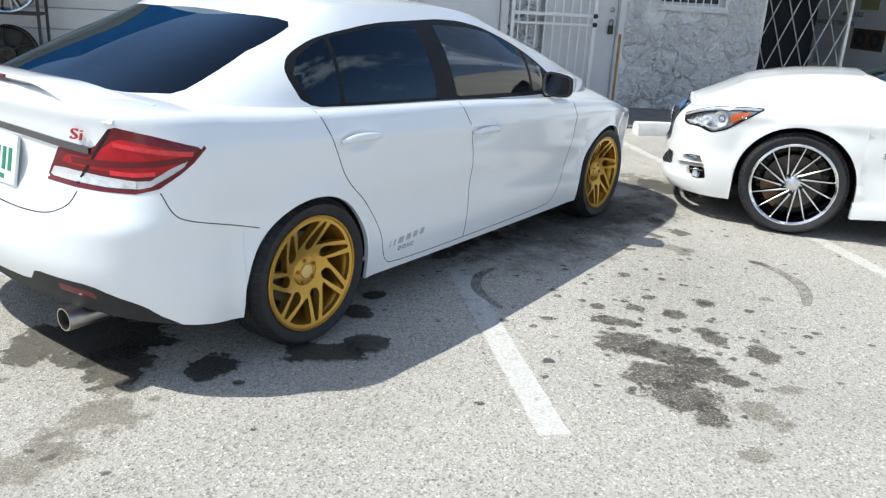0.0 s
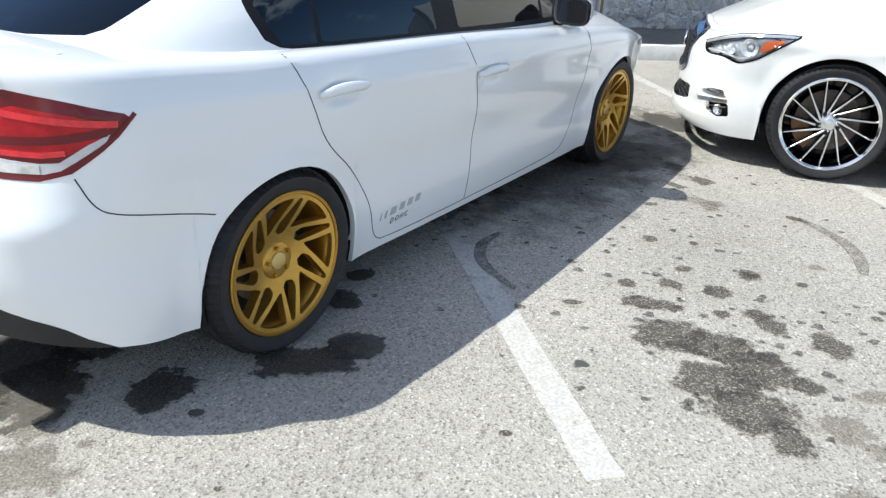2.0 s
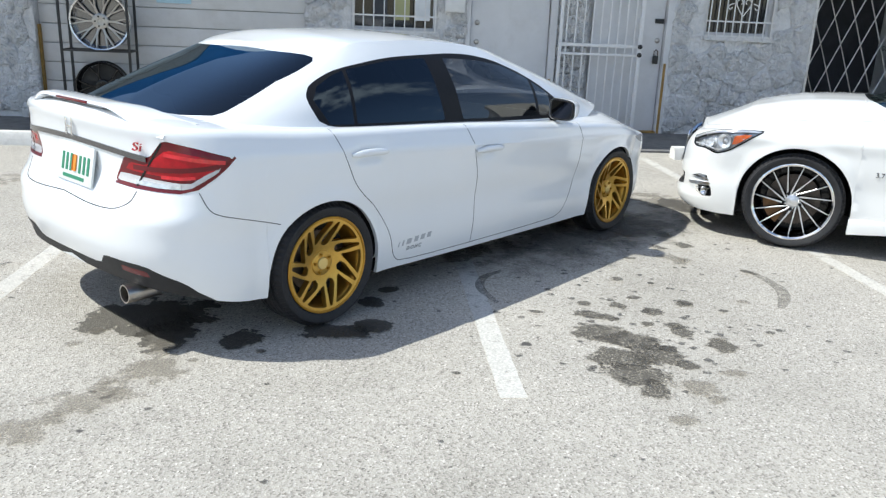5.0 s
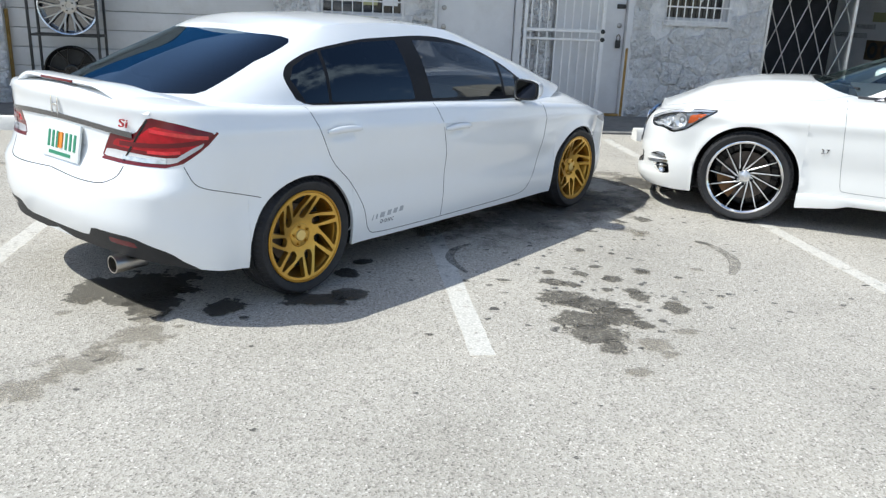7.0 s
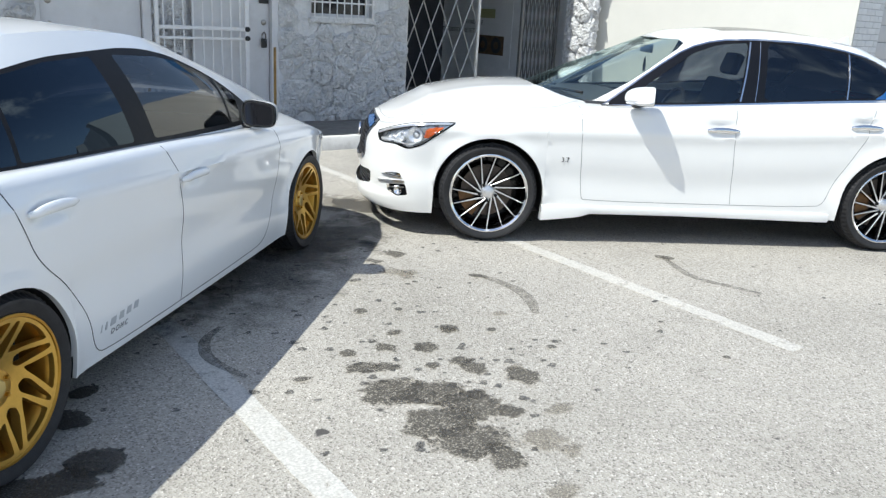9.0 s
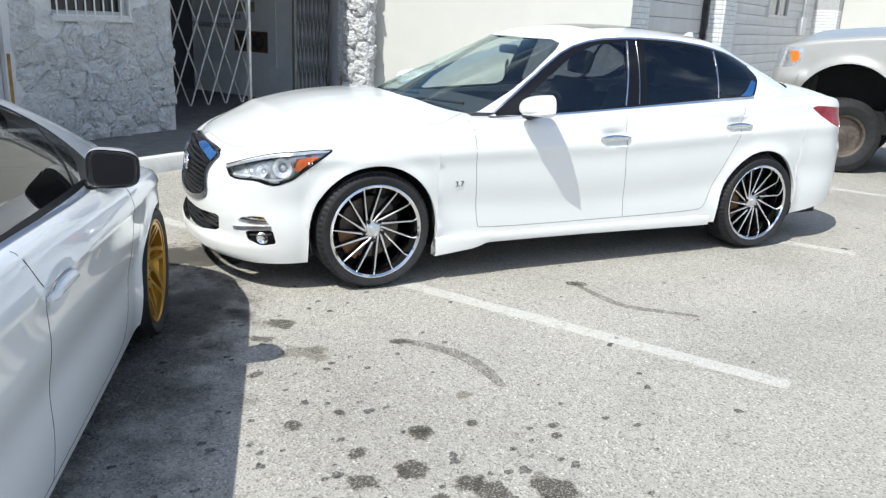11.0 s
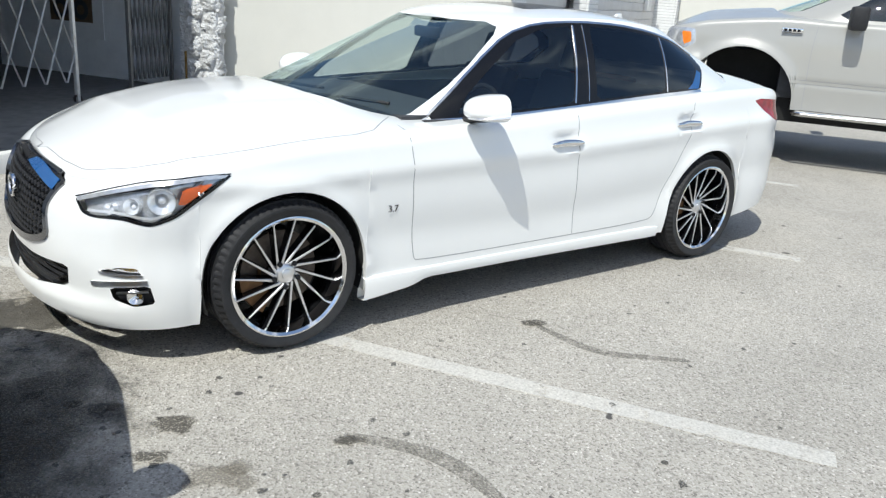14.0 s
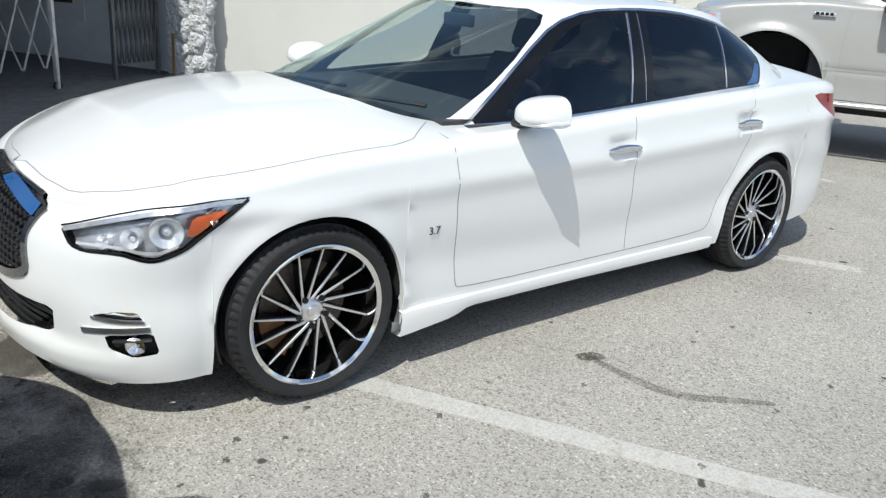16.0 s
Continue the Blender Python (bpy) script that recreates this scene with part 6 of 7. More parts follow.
for pts, w, lab in (([(3.33, 4.26), (3.36, 4.10), (3.371, 3.952), (3.316, 3.781), (3.20, 3.61)], 0.075, ""), ([(4.68, 3.97), (4.591, 3.813), (4.503, 3.627), (4.505, 3.492), (4.564, 3.344), (4.61, 3.19)], 0.06, ""), ([(1.74, 4.22), (1.62, 4.12), (1.565, 3.96), (1.575, 3.84), (1.63, 3.67)], 0.055, "")):
    bm = bmesh.new()
    line = densify(rounded(pts, 2, False), 0.03, False)
    rows = []
    for i, p in enumerate(line):
        d = (line[min(i + 1, len(line) - 1)] - line[max(i - 1, 0)]).normalized()
        k = math.sin(math.pi * (0.12 + 0.76 * i / (len(line) - 1)))
        s = Vector((-d.y, d.x)) * w / 2 * k
        rows.append((bm.verts.new((p.x + s.x, p.y + s.y, 0.0035)), bm.verts.new((p.x - s.x, p.y - s.y, 0.0035))))
    for a, b in zip(rows, rows[1:]):
        bm.faces.new((a[0], a[1], b[1], b[0]))
    ob = tagged(part("tyre_mark", bm, "skid"), "curved dark tyre mark on the asphalt", "tyre mark", "tyre marks", "structure")
    ob.visible_shadow = False

# scattered small drips, too many to count
rnd = random.Random(5)
bm = bmesh.new()
for k in range(330):
    if k < 90:
        x, y = rnd.gauss(2.35, 0.35), rnd.gauss(3.3, 0.38)
    elif k < 200:
        x, y = rnd.gauss(2.4, 0.9), rnd.gauss(4.6, 0.6)
    else:
        x, y = rnd.uniform(-3, 8), rnd.uniform(0.5, 6.5)
    r = rnd.uniform(0.006, 0.024) * (1.1 if k < 90 else 0.75)
    ph = rnd.random() * 6
    ring = [bm.verts.new((x + r * (1 + 0.35 * math.sin(3 * a + ph) + 0.2 * math.sin(5 * a)) * math.cos(a), y + r * 0.8 * (1 + 0.3 * math.sin(2 * a + ph)) * math.sin(a), 0.0030)) for a in np.linspace(0, 2 * math.pi, 11, endpoint=False)]
    bm.faces.new(ring)
M["drip"] = film("oil_drip", (0.10, 0.095, 0.088), 0.6, 30.0, 0, 0.25, 0.3, None, 0.75)
ob = tagged(part("oil_drips", bm, "drip"), "scattered small dark oil drips on the asphalt", "stain", kind="stuff")


# ---- building ----
M.update(
    stucco=material("painted_stucco", (0.72, 0.72, 0.725), 0.85, vary=0.10, scale=5, bump=1.0, bump_scale=16, bump_depth=0.06, dirt=0.35, dirt_scale=2.2, dirt_color=(0.30, 0.29, 0.28)),
    stone=material("painted_stone", (0.77, 0.77, 0.775), 0.75, vary=0.12, scale=9, bump=1.0, bump_scale=24, bump_depth=0.10, dirt=0.4, dirt_scale=8, dirt_color=(0.40, 0.39, 0.38), per_object=0.05),
    cream=material("cream_wall", (0.65, 0.638, 0.59), 0.85, vary=0.03, scale=1.5, bump=0.12, bump_scale=90),
    door_paint=material("door_paint", (0.66, 0.66, 0.67), 0.55, vary=0.06, scale=2.5, bump=0.08, bump_scale=60, dirt=0.25, dirt_scale=3, dirt_color=(0.40, 0.37, 0.33)),
    garage=material("garage_panel", (0.63, 0.62, 0.61), 0.6, vary=0.06, scale=2, bump=0.05, bump_scale=50, dirt=0.3, dirt_scale=2.5, dirt_color=(0.36, 0.33, 0.29), per_object=0.03),
    white_iron=material("white_ironwork", (0.78, 0.78, 0.78), 0.5, vary=0.08, scale=12, dirt=0.3, dirt_scale=12, dirt_color=(0.40, 0.25, 0.12)),
    gate_iron=material("grey_gate_iron", (0.72, 0.71, 0.69), 0.5, 0.2, vary=0.15, scale=12, dirt=0.5, dirt_scale=10, dirt_color=(0.30, 0.22, 0.14)),
    dark_iron=material("dark_gate_iron", (0.16, 0.16, 0.16), 0.5, 0.3, vary=0.2, scale=12),
    black_iron=material("black_iron", (0.02, 0.02, 0.02), 0.5, vary=0.3, scale=20),
    rust=material("rust", (0.33, 0.20, 0.06), 0.85, vary=0.35, scale=14, bump=0.3, bump_scale=60),
    concrete=material("kerb_concrete", (0.66, 0.65, 0.62), 0.85, vary=0.10, scale=6, bump=0.25, bump_scale=70, dirt=0.4, dirt_scale=7, dirt_color=(0.32, 0.30, 0.27)),
    # worn paving; the shade along the shop front is put into its colour
    walkway=material("walkway", (0.17, 0.168, 0.165), 0.9, vary=0.2, scale=7, bump=0.3, bump_scale=120, dirt=0.5, dirt_scale=4, dirt_color=(0.08, 0.08, 0.08)),
    brick_white=material("white_brick", (0.76, 0.76, 0.75), 0.75, vary=0.07, scale=10, bump=0.25, bump_scale=80, per_object=0.06),
    mortar=material("mortar", (0.46, 0.46, 0.46), 0.9, vary=0.1, scale=20),
    # the unlit shop's darkness is put into this near-black wall colour
    unlit_room=material("unlit_room", (0.07, 0.072, 0.08), 0.9, vary=0.3, scale=2),
    inner_wall=material("inner_wall", (0.84, 0.86, 0.88), 0.85, vary=0.08, scale=3, bump=0.1, bump_scale=60),
    window_dark=material("window_dark", (0.012, 0.013, 0.015), 0.08, coat=0.5),
    poster=material("poster_paper", (0.82, 0.84, 0.86), 0.5, vary=0.04, scale=5),
    print_dark=material("print_dark", (0.04, 0.045, 0.055), 0.6),
    print_brown=material("print_brown", (0.13, 0.085, 0.05), 0.6, vary=0.4, scale=14),
    print_yellow=material("print_yellow", (0.42, 0.42, 0.22), 0.6),
    sign_blue=material("sign_blue", (0.42, 0.62, 0.72), 0.5, vary=0.05, scale=20),
    sign_ink=material("sign_ink", (0.08, 0.22, 0.36), 0.6),
    awning_blue=material("awning_blue", (0.03, 0.22, 0.52), 0.5, vary=0.08, scale=6),
    box_white=material("meter_box", (0.74, 0.74, 0.73), 0.5, vary=0.06, scale=8),
)


def wall(name, lo, hi, mat, label):
    return tagged(part(name, boxed(lo, hi), mat), label, "wall", kind="structure")


def clip_cell(poly, p, q):
    """The side of a polygon nearer to p than to q."""
    m, d = (p + q) / 2, q - p
    out = []
    for i in range(len(poly)):
        a, b = poly[i], poly[(i + 1) % len(poly)]
        fa, fb = (a - m).dot(d), (b - m).dot(d)
        if fa <= 0:
            out.append(a)
        if fa * fb < 0:
            out.append(a.lerp(b, fa / (fa - fb)))
    return out


def stones(parent, x0, x1, z0, z1, holes, seed, size=0.27, to_world=None, z_parts=1.9):
    """Rough rubble stones, each cut from a Voronoi cell, standing out of a wall's face at y = 0 towards -y."""
    r = random.Random(seed)
    seeds = []
    nx, nz = max(1, round((x1 - x0) / size)), max(1, round((z1 - z0) / size))
    for i in range(-1, nx + 1):
        for j in range(-1, nz + 1):
            seeds.append(Vector((x0 + (i + 0.5 + r.uniform(-0.42, 0.42)) * (x1 - x0) / nx, z0 + (j + 0.5 + r.uniform(-0.42, 0.42) + 0.5 * (i % 2)) * (z1 - z0) / nz)))
    rest = bmesh.new()
    for p in seeds:
        if not (x0 < p.x < x1 and z0 < p.y < z1):
            continue
        poly = [Vector((x0, z0)), Vector((x1, z0)), Vector((x1, z1)), Vector((x0, z1))]
        for q in seeds:
            if q is not p and (q - p).length < size * 3:
                poly = clip_cell(poly, p, q)
                if len(poly) < 3:
                    break
        if len(poly) < 3:
            continue
        c = sum(poly, Vector((0, 0))) / len(poly)
        if any(hx0 - 0.05 < c.x < hx1 + 0.05 and hz0 - 0.05 < c.y < hz1 + 0.05 for hx0, hx1, hz0, hz1 in holes):
            continue
        pts = densify(poly, size * 0.16)
        keep = []
        for v in pts:
            v = v.copy()
            for hx0, hx1, hz0, hz1 in holes:
                if hx0 < v.x < hx1 and hz0 < v.y < hz1:
                    v = Vector((hx0 if abs(c.x - hx0) < abs(c.x - hx1) else hx1, v.y)) if (c.x < hx0 or c.x > hx1) else Vector((v.x, hz0 if c.y < hz0 else hz1))
            keep.append(v)
        bm = bmesh.new() if p.y < z_parts else rest
        high = r.uniform(0.035, 0.085)
        rings = []
        for k, d in ((1.04, 0.0), (0.94, 0.45), (0.78, 0.8), (0.52, 0.95), (0.25, 1.0)):
            ring = []
            for v in keep:
                u = c + (v - c) * k
                jit = noise.noise((u.x * 7.1, u.y * 7.1, seed)) * 0.6 + noise.noise((u.x * 21, u.y * 21, seed + 3.0)) * 0.75
                e = (v - c).normalized() * jit * 0.030 * (0.4 + d)
                ring.append(bm.verts.new((u.x + e.x, -0.002 - high * d * (0.75 + 0.8 * jit), u.y + e.y)))
            rings.append(ring)
        n = len(keep)
        for a, b in zip(rings, rings[1:]):
            for i in range(n):
                bm.faces.new((a[i], a[(i + 1) % n], b[(i + 1) % n], b[i]))
        bm.faces.new(rings[-1])
        if bm is not rest:
            bmesh.ops.recalc_face_normals(bm, faces=bm.faces)
            o = part("stone", bm, "stone", parent, sharp=60)
            if to_world:
                o.matrix_basis = to_world
    if len(rest.verts):
        bmesh.ops.recalc_face_normals(rest, faces=rest.faces)
        o = tagged(part("upper_stones", rest, "stone", parent, sharp=60), kind="stuff")
        if to_world:
            o.matrix_basis = to_world
    else:
        rest.free()


FY = 10.20  # the shop front's plane
TOP = 3.3


def garage_door(x0, x1, y, name, label):
    d = thing(name, pose(0, y, 0), label, "garage door", kind="structure")
    part("door_backing", boxed((x0, 0.03, 0), (x1, 0.06, 2.9)), "mortar", d)
    one = None
    k = 0
    z = 0.012
    while z < 2.7:
        bm = boxed((x0 + 0.005, 0.0, 0), (x1 - 0.005, 0.03, 0.222), 0.006)
        if one is None:
            one = part("door_slat", bm, "garage", d)
            one.location = (0, 0, z)
        else:
            bm.free()
            share("door_slat", one, Matrix.Translation((0, 0, z)), d)
        z += 0.232
    return d


garage_door(-3.15, 0.11, FY + 0.08, "garage_door", "grey slatted roll-up garage door with rusty edges")
garage_door(-8.0, -3.77, FY + 0.08, "garage_door", "grey slatted roll-up garage door beside the stone pier")
wall("wall_backing", (-12, FY + 0.16, 0), (6.80, FY + 0.35, TOP), "stucco", "plain painted wall behind the shop front")
w = wall("wall_pier", (-3.77, FY - 0.06, 0), (-3.15, FY + 0.155, TOP), "stucco", "white painted rubble stone pier between garage doors")
stones(w, -3.77, -3.15, 0.0, TOP, [], 3, 0.27, pose(0, FY - 0.06, 0))
for x0, x1 in ((-3.147, -3.125), (-3.795, -3.773)):
    tagged(part("rust_edge", boxed((x0, FY + 0.01, 0), (x1, FY + 0.075, 1.15)), "rust"), "rusty steel door track edge", "trim", kind="structure")

# rubble wall with two barred windows, split round the openings
W1, W2 = (0.68, 1.78, 1.23, 2.25), (5.32, 6.23, 1.33, 2.28)
for name, x0, x1, hole, seed in (("wall_stone_west", 0.11, 2.16, W1, 7), ("wall_stone_east", 4.88, 6.80, W2, 11)):
    hx0, hx1, hz0, hz1 = hole
    bm = bmesh.new()
    for lo, hi in (((x0, 0, 0), (hx0, 0.155, TOP)), ((hx1, 0, 0), (x1, 0.155, TOP)), ((hx0, 0, 0), (hx1, 0.155, hz0)), ((hx0, 0, hz1), (hx1, 0.155, TOP))):
        box(bm, lo, hi)
    w = part(name, bm, "stucco")
    w.location = (0, FY, 0)
    tagged(w, "white painted rubble stone wall round a barred window", "wall", kind="structure")
    stones(w, x0, x1, 0.0, TOP, [(hx0 - 0.05, hx1 + 0.05, hz0 - 0.07, hz1)], seed, 0.26)

for k, (x0, x1, z0, z1) in enumerate((W1, W2)):
    wn = thing("window_%d" % (k + 1), pose(0, FY, 0), "dark window behind a white iron grille", "window", kind="structure")
    part("pane", boxed((x0, 0.11, z0), (x1, 0.12, z1)), "window_dark", wn)
    fr = bmesh.new()
    for lo, hi in (((x0, 0.06, z0), (x0 + 0.05, 0.105, z1)), ((x1 - 0.05, 0.06, z0), (x1, 0.105, z1)), ((x0 + 0.05, 0.06, z0), (x1 - 0.05, 0.105, z0 + 0.05))):
        box(fr, lo, hi, 0.004)
    part("window_frame", fr, "door_paint", wn)
    part("window_sill", boxed((x0 - 0.03, -0.06, z0 - 0.06), (x1 + 0.03, 0.05, z0 - 0.004), 0.01), "stucco", wn)
    n = 9
    for i in range(n):
        x = x0 + 0.03 + (x1 - x0 - 0.06) * i / (n - 1)
        part("grille_bar", boxed((x - 0.007, -0.075, z0 - 0.01), (x + 0.007, -0.061, z1), 0.002), "white_iron", wn)
    for z in (z0 + 0.005, z0 + 0.19, z0 + 0.62):
        part("grille_rail", boxed((x0 - 0.01, -0.060, z - 0.010), (x1 + 0.01, -0.046, z + 0.010), 0.002), "white_iron", wn)
    if k == 1:
        c = Vector(((x0 + x1) / 2, -0.085, z0 + 0.36))
        for s in (-1, 1):
            heart = [(0, -0.10), (0.09, 0.02), (0.10, 0.09), (0.05, 0.12), (0.015, 0.08), (0.035, 0.05)]
            part("scroll", tube(bmesh.new(), [(c.x + s * p.x, c.y, c.z + p.y) for p in rounded(heart, 2, False)], 0.007, 6), "white_iron", wn)
            curl = [(0.13, 0.06), (0.20, 0.04), (0.21, 0.0), (0.17, -0.02), (0.155, 0.01)]
            part("scroll", tube(bmesh.new(), [(c.x + s * p.x, c.y, c.z + p.y) for p in rounded(curl, 2, False)], 0.007, 6), "white_iron", wn)
    else:
        for i, (a, b) in enumerate(((0.25, 0.42), (0.50, 0.68), (0.74, 0.92))):
            xa, xb = x0 + (x1 - x0) * a, x0 + (x1 - x0) * b
            part("notice", boxed((xa, 0.100, z0 + 0.14), (xb, 0.108, z0 + 0.62)), ("print_dark", "print_yellow", "inner_wall")[i], wn)

# doors
wall("wall_jamb", (2.16, FY + 0.0, 0), (2.21, FY + 0.155, TOP), "door_paint", "pale painted door jamb")
d1 = thing("door_1", pose(0, FY, 0), "closed pale grey flush steel door with two locks", "door", kind="structure")
part("door_leaf", boxed((2.22, 0.05, 0.03), (3.24, 0.10, 2.08), 0.004), "door_paint", d1)
for z in (1.14, 1.38):
    bm = lathe([(0.0, 0.034), (0.012, 0.032), (0.02, 0.02), (0.045, 0.022), (0.05, 0.0)], 20)
    bm.transform(Matrix.Translation((2.30, 0.05, z)) @ Matrix.Rotation(math.pi, 4, "Z"))
    part("door_lock", bm, "steel", d1)
wall("wall_lintel", (2.21, FY, 2.09), (4.88, FY + 0.155, TOP), "stucco", "painted wall over the doors")
wall("wall_mullion", (3.25, FY - 0.01, 0), (3.34, FY + 0.155, 2.09), "door_paint", "pale painted door post with rust stains")
tagged(part("rust_edge", boxed((3.262, FY - 0.014, 0.05), (3.30, FY - 0.0102, 0.70)), "rust"), "rust streak on a door post", "trim", kind="structure")
side = wall("wall_recess", (3.34, FY + 0.10, 0), (3.78, FY + 0.155, 2.09), "stucco", "rubble stone strip behind the security gate")
stones(side, 3.34, 3.78, 0.0, 2.09, [], 21, 0.24, pose(0, FY + 0.10, 0))
tagged(part("rust_edge", boxed((3.782, FY + 0.03, 0.0), (3.82, FY + 0.096, 0.45)), "rust"), "rust streak on a door post", "trim", kind="structure")
d2 = thing("door_2", pose(0, FY, 0), "closed pale steel door with a hanging padlock", "door", kind="structure")
part("door_leaf", boxed((3.83, 0.07, 0.03), (4.79, 0.12, 2.08), 0.004), "door_paint", d2)
bm = lathe([(0.0, 0.034), (0.012, 0.032), (0.02, 0.018), (0.03, 0.0)], 20)
bm.transform(Matrix.Translation((4.72, 0.07, 1.24)) @ Matrix.Rotation(math.pi, 4, "Z"))
part("door_lock", bm, "steel", d2)
part("hasp", boxed((4.66, 0.05, 1.46), (4.78, 0.069, 1.52), 0.004), "black_iron", d2)
pl = part("padlock", boxed((4.675, 0.02, 0.94), (4.745, 0.055, 1.05), 0.012), "black_iron", d2, "dark steel padlock")
part("shackle", tube(bmesh.new(), [(4.685, 0.038, 1.05), (4.685, 0.038, 1.10), (4.71, 0.038, 1.125), (4.735, 0.038, 1.10), (4.735, 0.038, 1.05)], 0.008, 8), "iron", pl)
wall("wall_jamb", (4.80, FY - 0.005, 0), (4.88, FY + 0.155, 2.09), "door_paint", "pale painted door jamb with rust")
tagged(part("rust_edge", boxed((4.815, FY - 0.009, 0.02), (4.85, FY - 0.0055, 0.95)), "rust"), "rusty yellow streak on a door jamb", "trim", kind="structure")
tagged(part("door_threshold", boxed((3.34, FY - 0.03, 0.025), (4.80, FY + 0.09, 0.05), 0.004), "rust"), "rusty metal door threshold", "trim", kind="structure")

sg = thing("security_gate", pose(0, FY - 0.06, 0), "white iron security gate with vertical bars and two locks", "gate")
for lo, hi in (((3.36, -0.02, 0.06), (3.40, 0.02, 2.06)), ((4.42, -0.02, 0.06), (4.47, 0.02, 2.06)), ((3.40, -0.018, 0.06), (4.42, 0.018, 0.10)), ((3.40, -0.018, 2.02), (4.42, 0.018, 2.06)), ((3.40, -0.018, 1.025), (4.42, 0.018, 1.055)), ((3.40, -0.018, 1.135), (4.42, 0.018, 1.175))):
    part("gate_rail", boxed(lo, hi, 0.004), "white_iron", sg)
for i in range(9):
    x = 3.40 + 1.02 * (i + 0.5) / 9
    part("gate_bar", boxed((x - 0.008, -0.008, 0.10), (x + 0.008, 0.008, 2.02), 0.002), "white_iron", sg)
for z in (1.05, 1.155):
    bm = lathe([(0.0, 0.03), (0.01, 0.03), (0.015, 0.017), (0.04, 0.022), (0.045, 0.0)], 18)
    bm.transform(Matrix.Translation((4.445, -0.02, z)) @ Matrix.Rotation(math.pi, 4, "Z"))
    part("gate_lock", bm, "black_iron", sg)

mb = thing("meter_box", pose(1.99, FY, 1.62), "white wall-mounted electric meter box", "meter box")
part("box_body", boxed((-0.13, -0.13, -0.13), (0.13, -0.055, 0.28), 0.012), "box_white", mb)
part("box_lid", boxed((-0.12, -0.145, -0.11), (0.12, -0.131, 0.26), 0.006), "box_white", mb)

sign = thing("notice_sign", pose(-1.505, FY + 0.07, 1.68), "light blue notice sign on the garage door", "sign")
part("sign_board", boxed((-0.21, -0.012, -0.22), (0.21, 0.0, 0.25), 0.003), "sign_blue", sign)
for z, a, b, h in ((0.13, -0.17, 0.17, 0.025), (0.06, -0.18, 0.15, 0.018), (0.0, -0.15, 0.18, 0.018), (-0.07, -0.17, 0.1, 0.022), (-0.15, -0.17, 0.17, 0.05)):
    part("sign_bar", boxed((a, -0.0145, z - h / 2), (b, -0.0122, z + h / 2)), "sign_ink", sign)

# rack with display wheels
rack = thing("wheel_rack", pose(-2.30, FY - 0.28, 0), "black metal display rack on the walkway", "rack")
for x in (-0.42, 0.36):
    for y in (-0.16, 0.16):
        part("rack_post", boxed((x - 0.014, y - 0.014, 0.03), (x + 0.014, y + 0.014, 2.1), 0.003), "black_iron", rack)
for z in (0.14, 0.88, 1.62):
    for y in (-0.16, 0.16):
        part("rack_rail", boxed((-0.41, y - 0.010, z - 0.012), (0.35, y + 0.010, z + 0.012), 0.003), "black_iron", rack)
    for x in (-0.42, 0.36):
        part("rack_rail", boxed((x - 0.010, -0.15, z - 0.012), (x + 0.010, 0.15, z + 0.012), 0.003), "black_iron", rack)


def show_wheel(x, z, r, mat, face, lean, label, spokes):
    t = thing("display_wheel", pose(x, FY - 0.30, z, lean, 0, 180 + 8), label, "alloy wheel", "wheels on the rack")
    part("rim", lathe([(-0.10, r * 0.93), (-0.10, r), (-0.08, r * 0.95), (0.05, r * 0.93), (0.085, r), (0.095, r), (0.09, r * 0.95), (0.03, r * 0.88), (-0.09, r * 0.86)], 56), mat, t)
    for k in range(spokes):
        a = 2 * math.pi * k / spokes
        bm = spoke_bar(bmesh.new(), a, r * 0.22, a, r * 0.46, r * 0.10, r * 0.085, 0.026, 0.034, 0.03)
        for s in (-1, 1):
            spoke_bar(bm, a, r * 0.44, a + s * 1.15 / spokes, r * 0.90, r * 0.065, r * 0.055, 0.034, 0.05, 0.03)
        part("spoke", bm, face, t)
    part("hub", lathe([(-0.02, r * 0.28), (0.035, r * 0.27), (0.04, r * 0.22), (0.035, r * 0.10), (0.02, r * 0.09), (0.02, 0.0)], 32), face, t)
    part("backing", lathe([(-0.06, r * 0.86), (-0.06, 0.0)], 32), "dark_chrome" if mat != "gloss_black" else "black_iron", t)
    for k in range(5):
        a = 2 * math.pi * k / 5
        bm = lathe([(0.02, 0.012), (0.043, 0.011), (0.043, 0.0)], 8)
        bmesh.ops.translate(bm, verts=bm.verts, vec=(r * 0.17 * math.cos(a), 0, r * 0.17 * math.sin(a)))
        part("bolt_hole", bm, "black_iron", t)


show_wheel(-2.29, 1.22, 0.335, "steel_bright", "steel", 0, "polished alloy wheel with dark forked spokes on the rack", 10)
show_wheel(-2.32, 0.452, 0.30, "gloss_black", "gloss_black", 0, "gloss black alloy wheel standing on the rack", 5)

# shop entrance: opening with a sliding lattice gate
wall("wall_inner_west", (6.62, FY + 0.355, 0), (6.80, 14.0, TOP), "unlit_room", "side wall inside the shop, the unlit room's darkness in its colour")
wall("wall_inner_north", (6.62, 14.0, 0), (10.9, 14.2, TOP), "unlit_room", "back wall inside the shop, the unlit room's darkness in its colour")
wall("wall_inner_east", (10.25, FY + 0.31, 0), (10.88, 13.99, TOP), "inner_wall", "white painted inner side wall with a printed poster")
wall("wall_lintel", (6.80, FY + 0.07, 2.95), (10.13, FY + 0.3, TOP), "stucco", "painted lintel over the shop entrance")
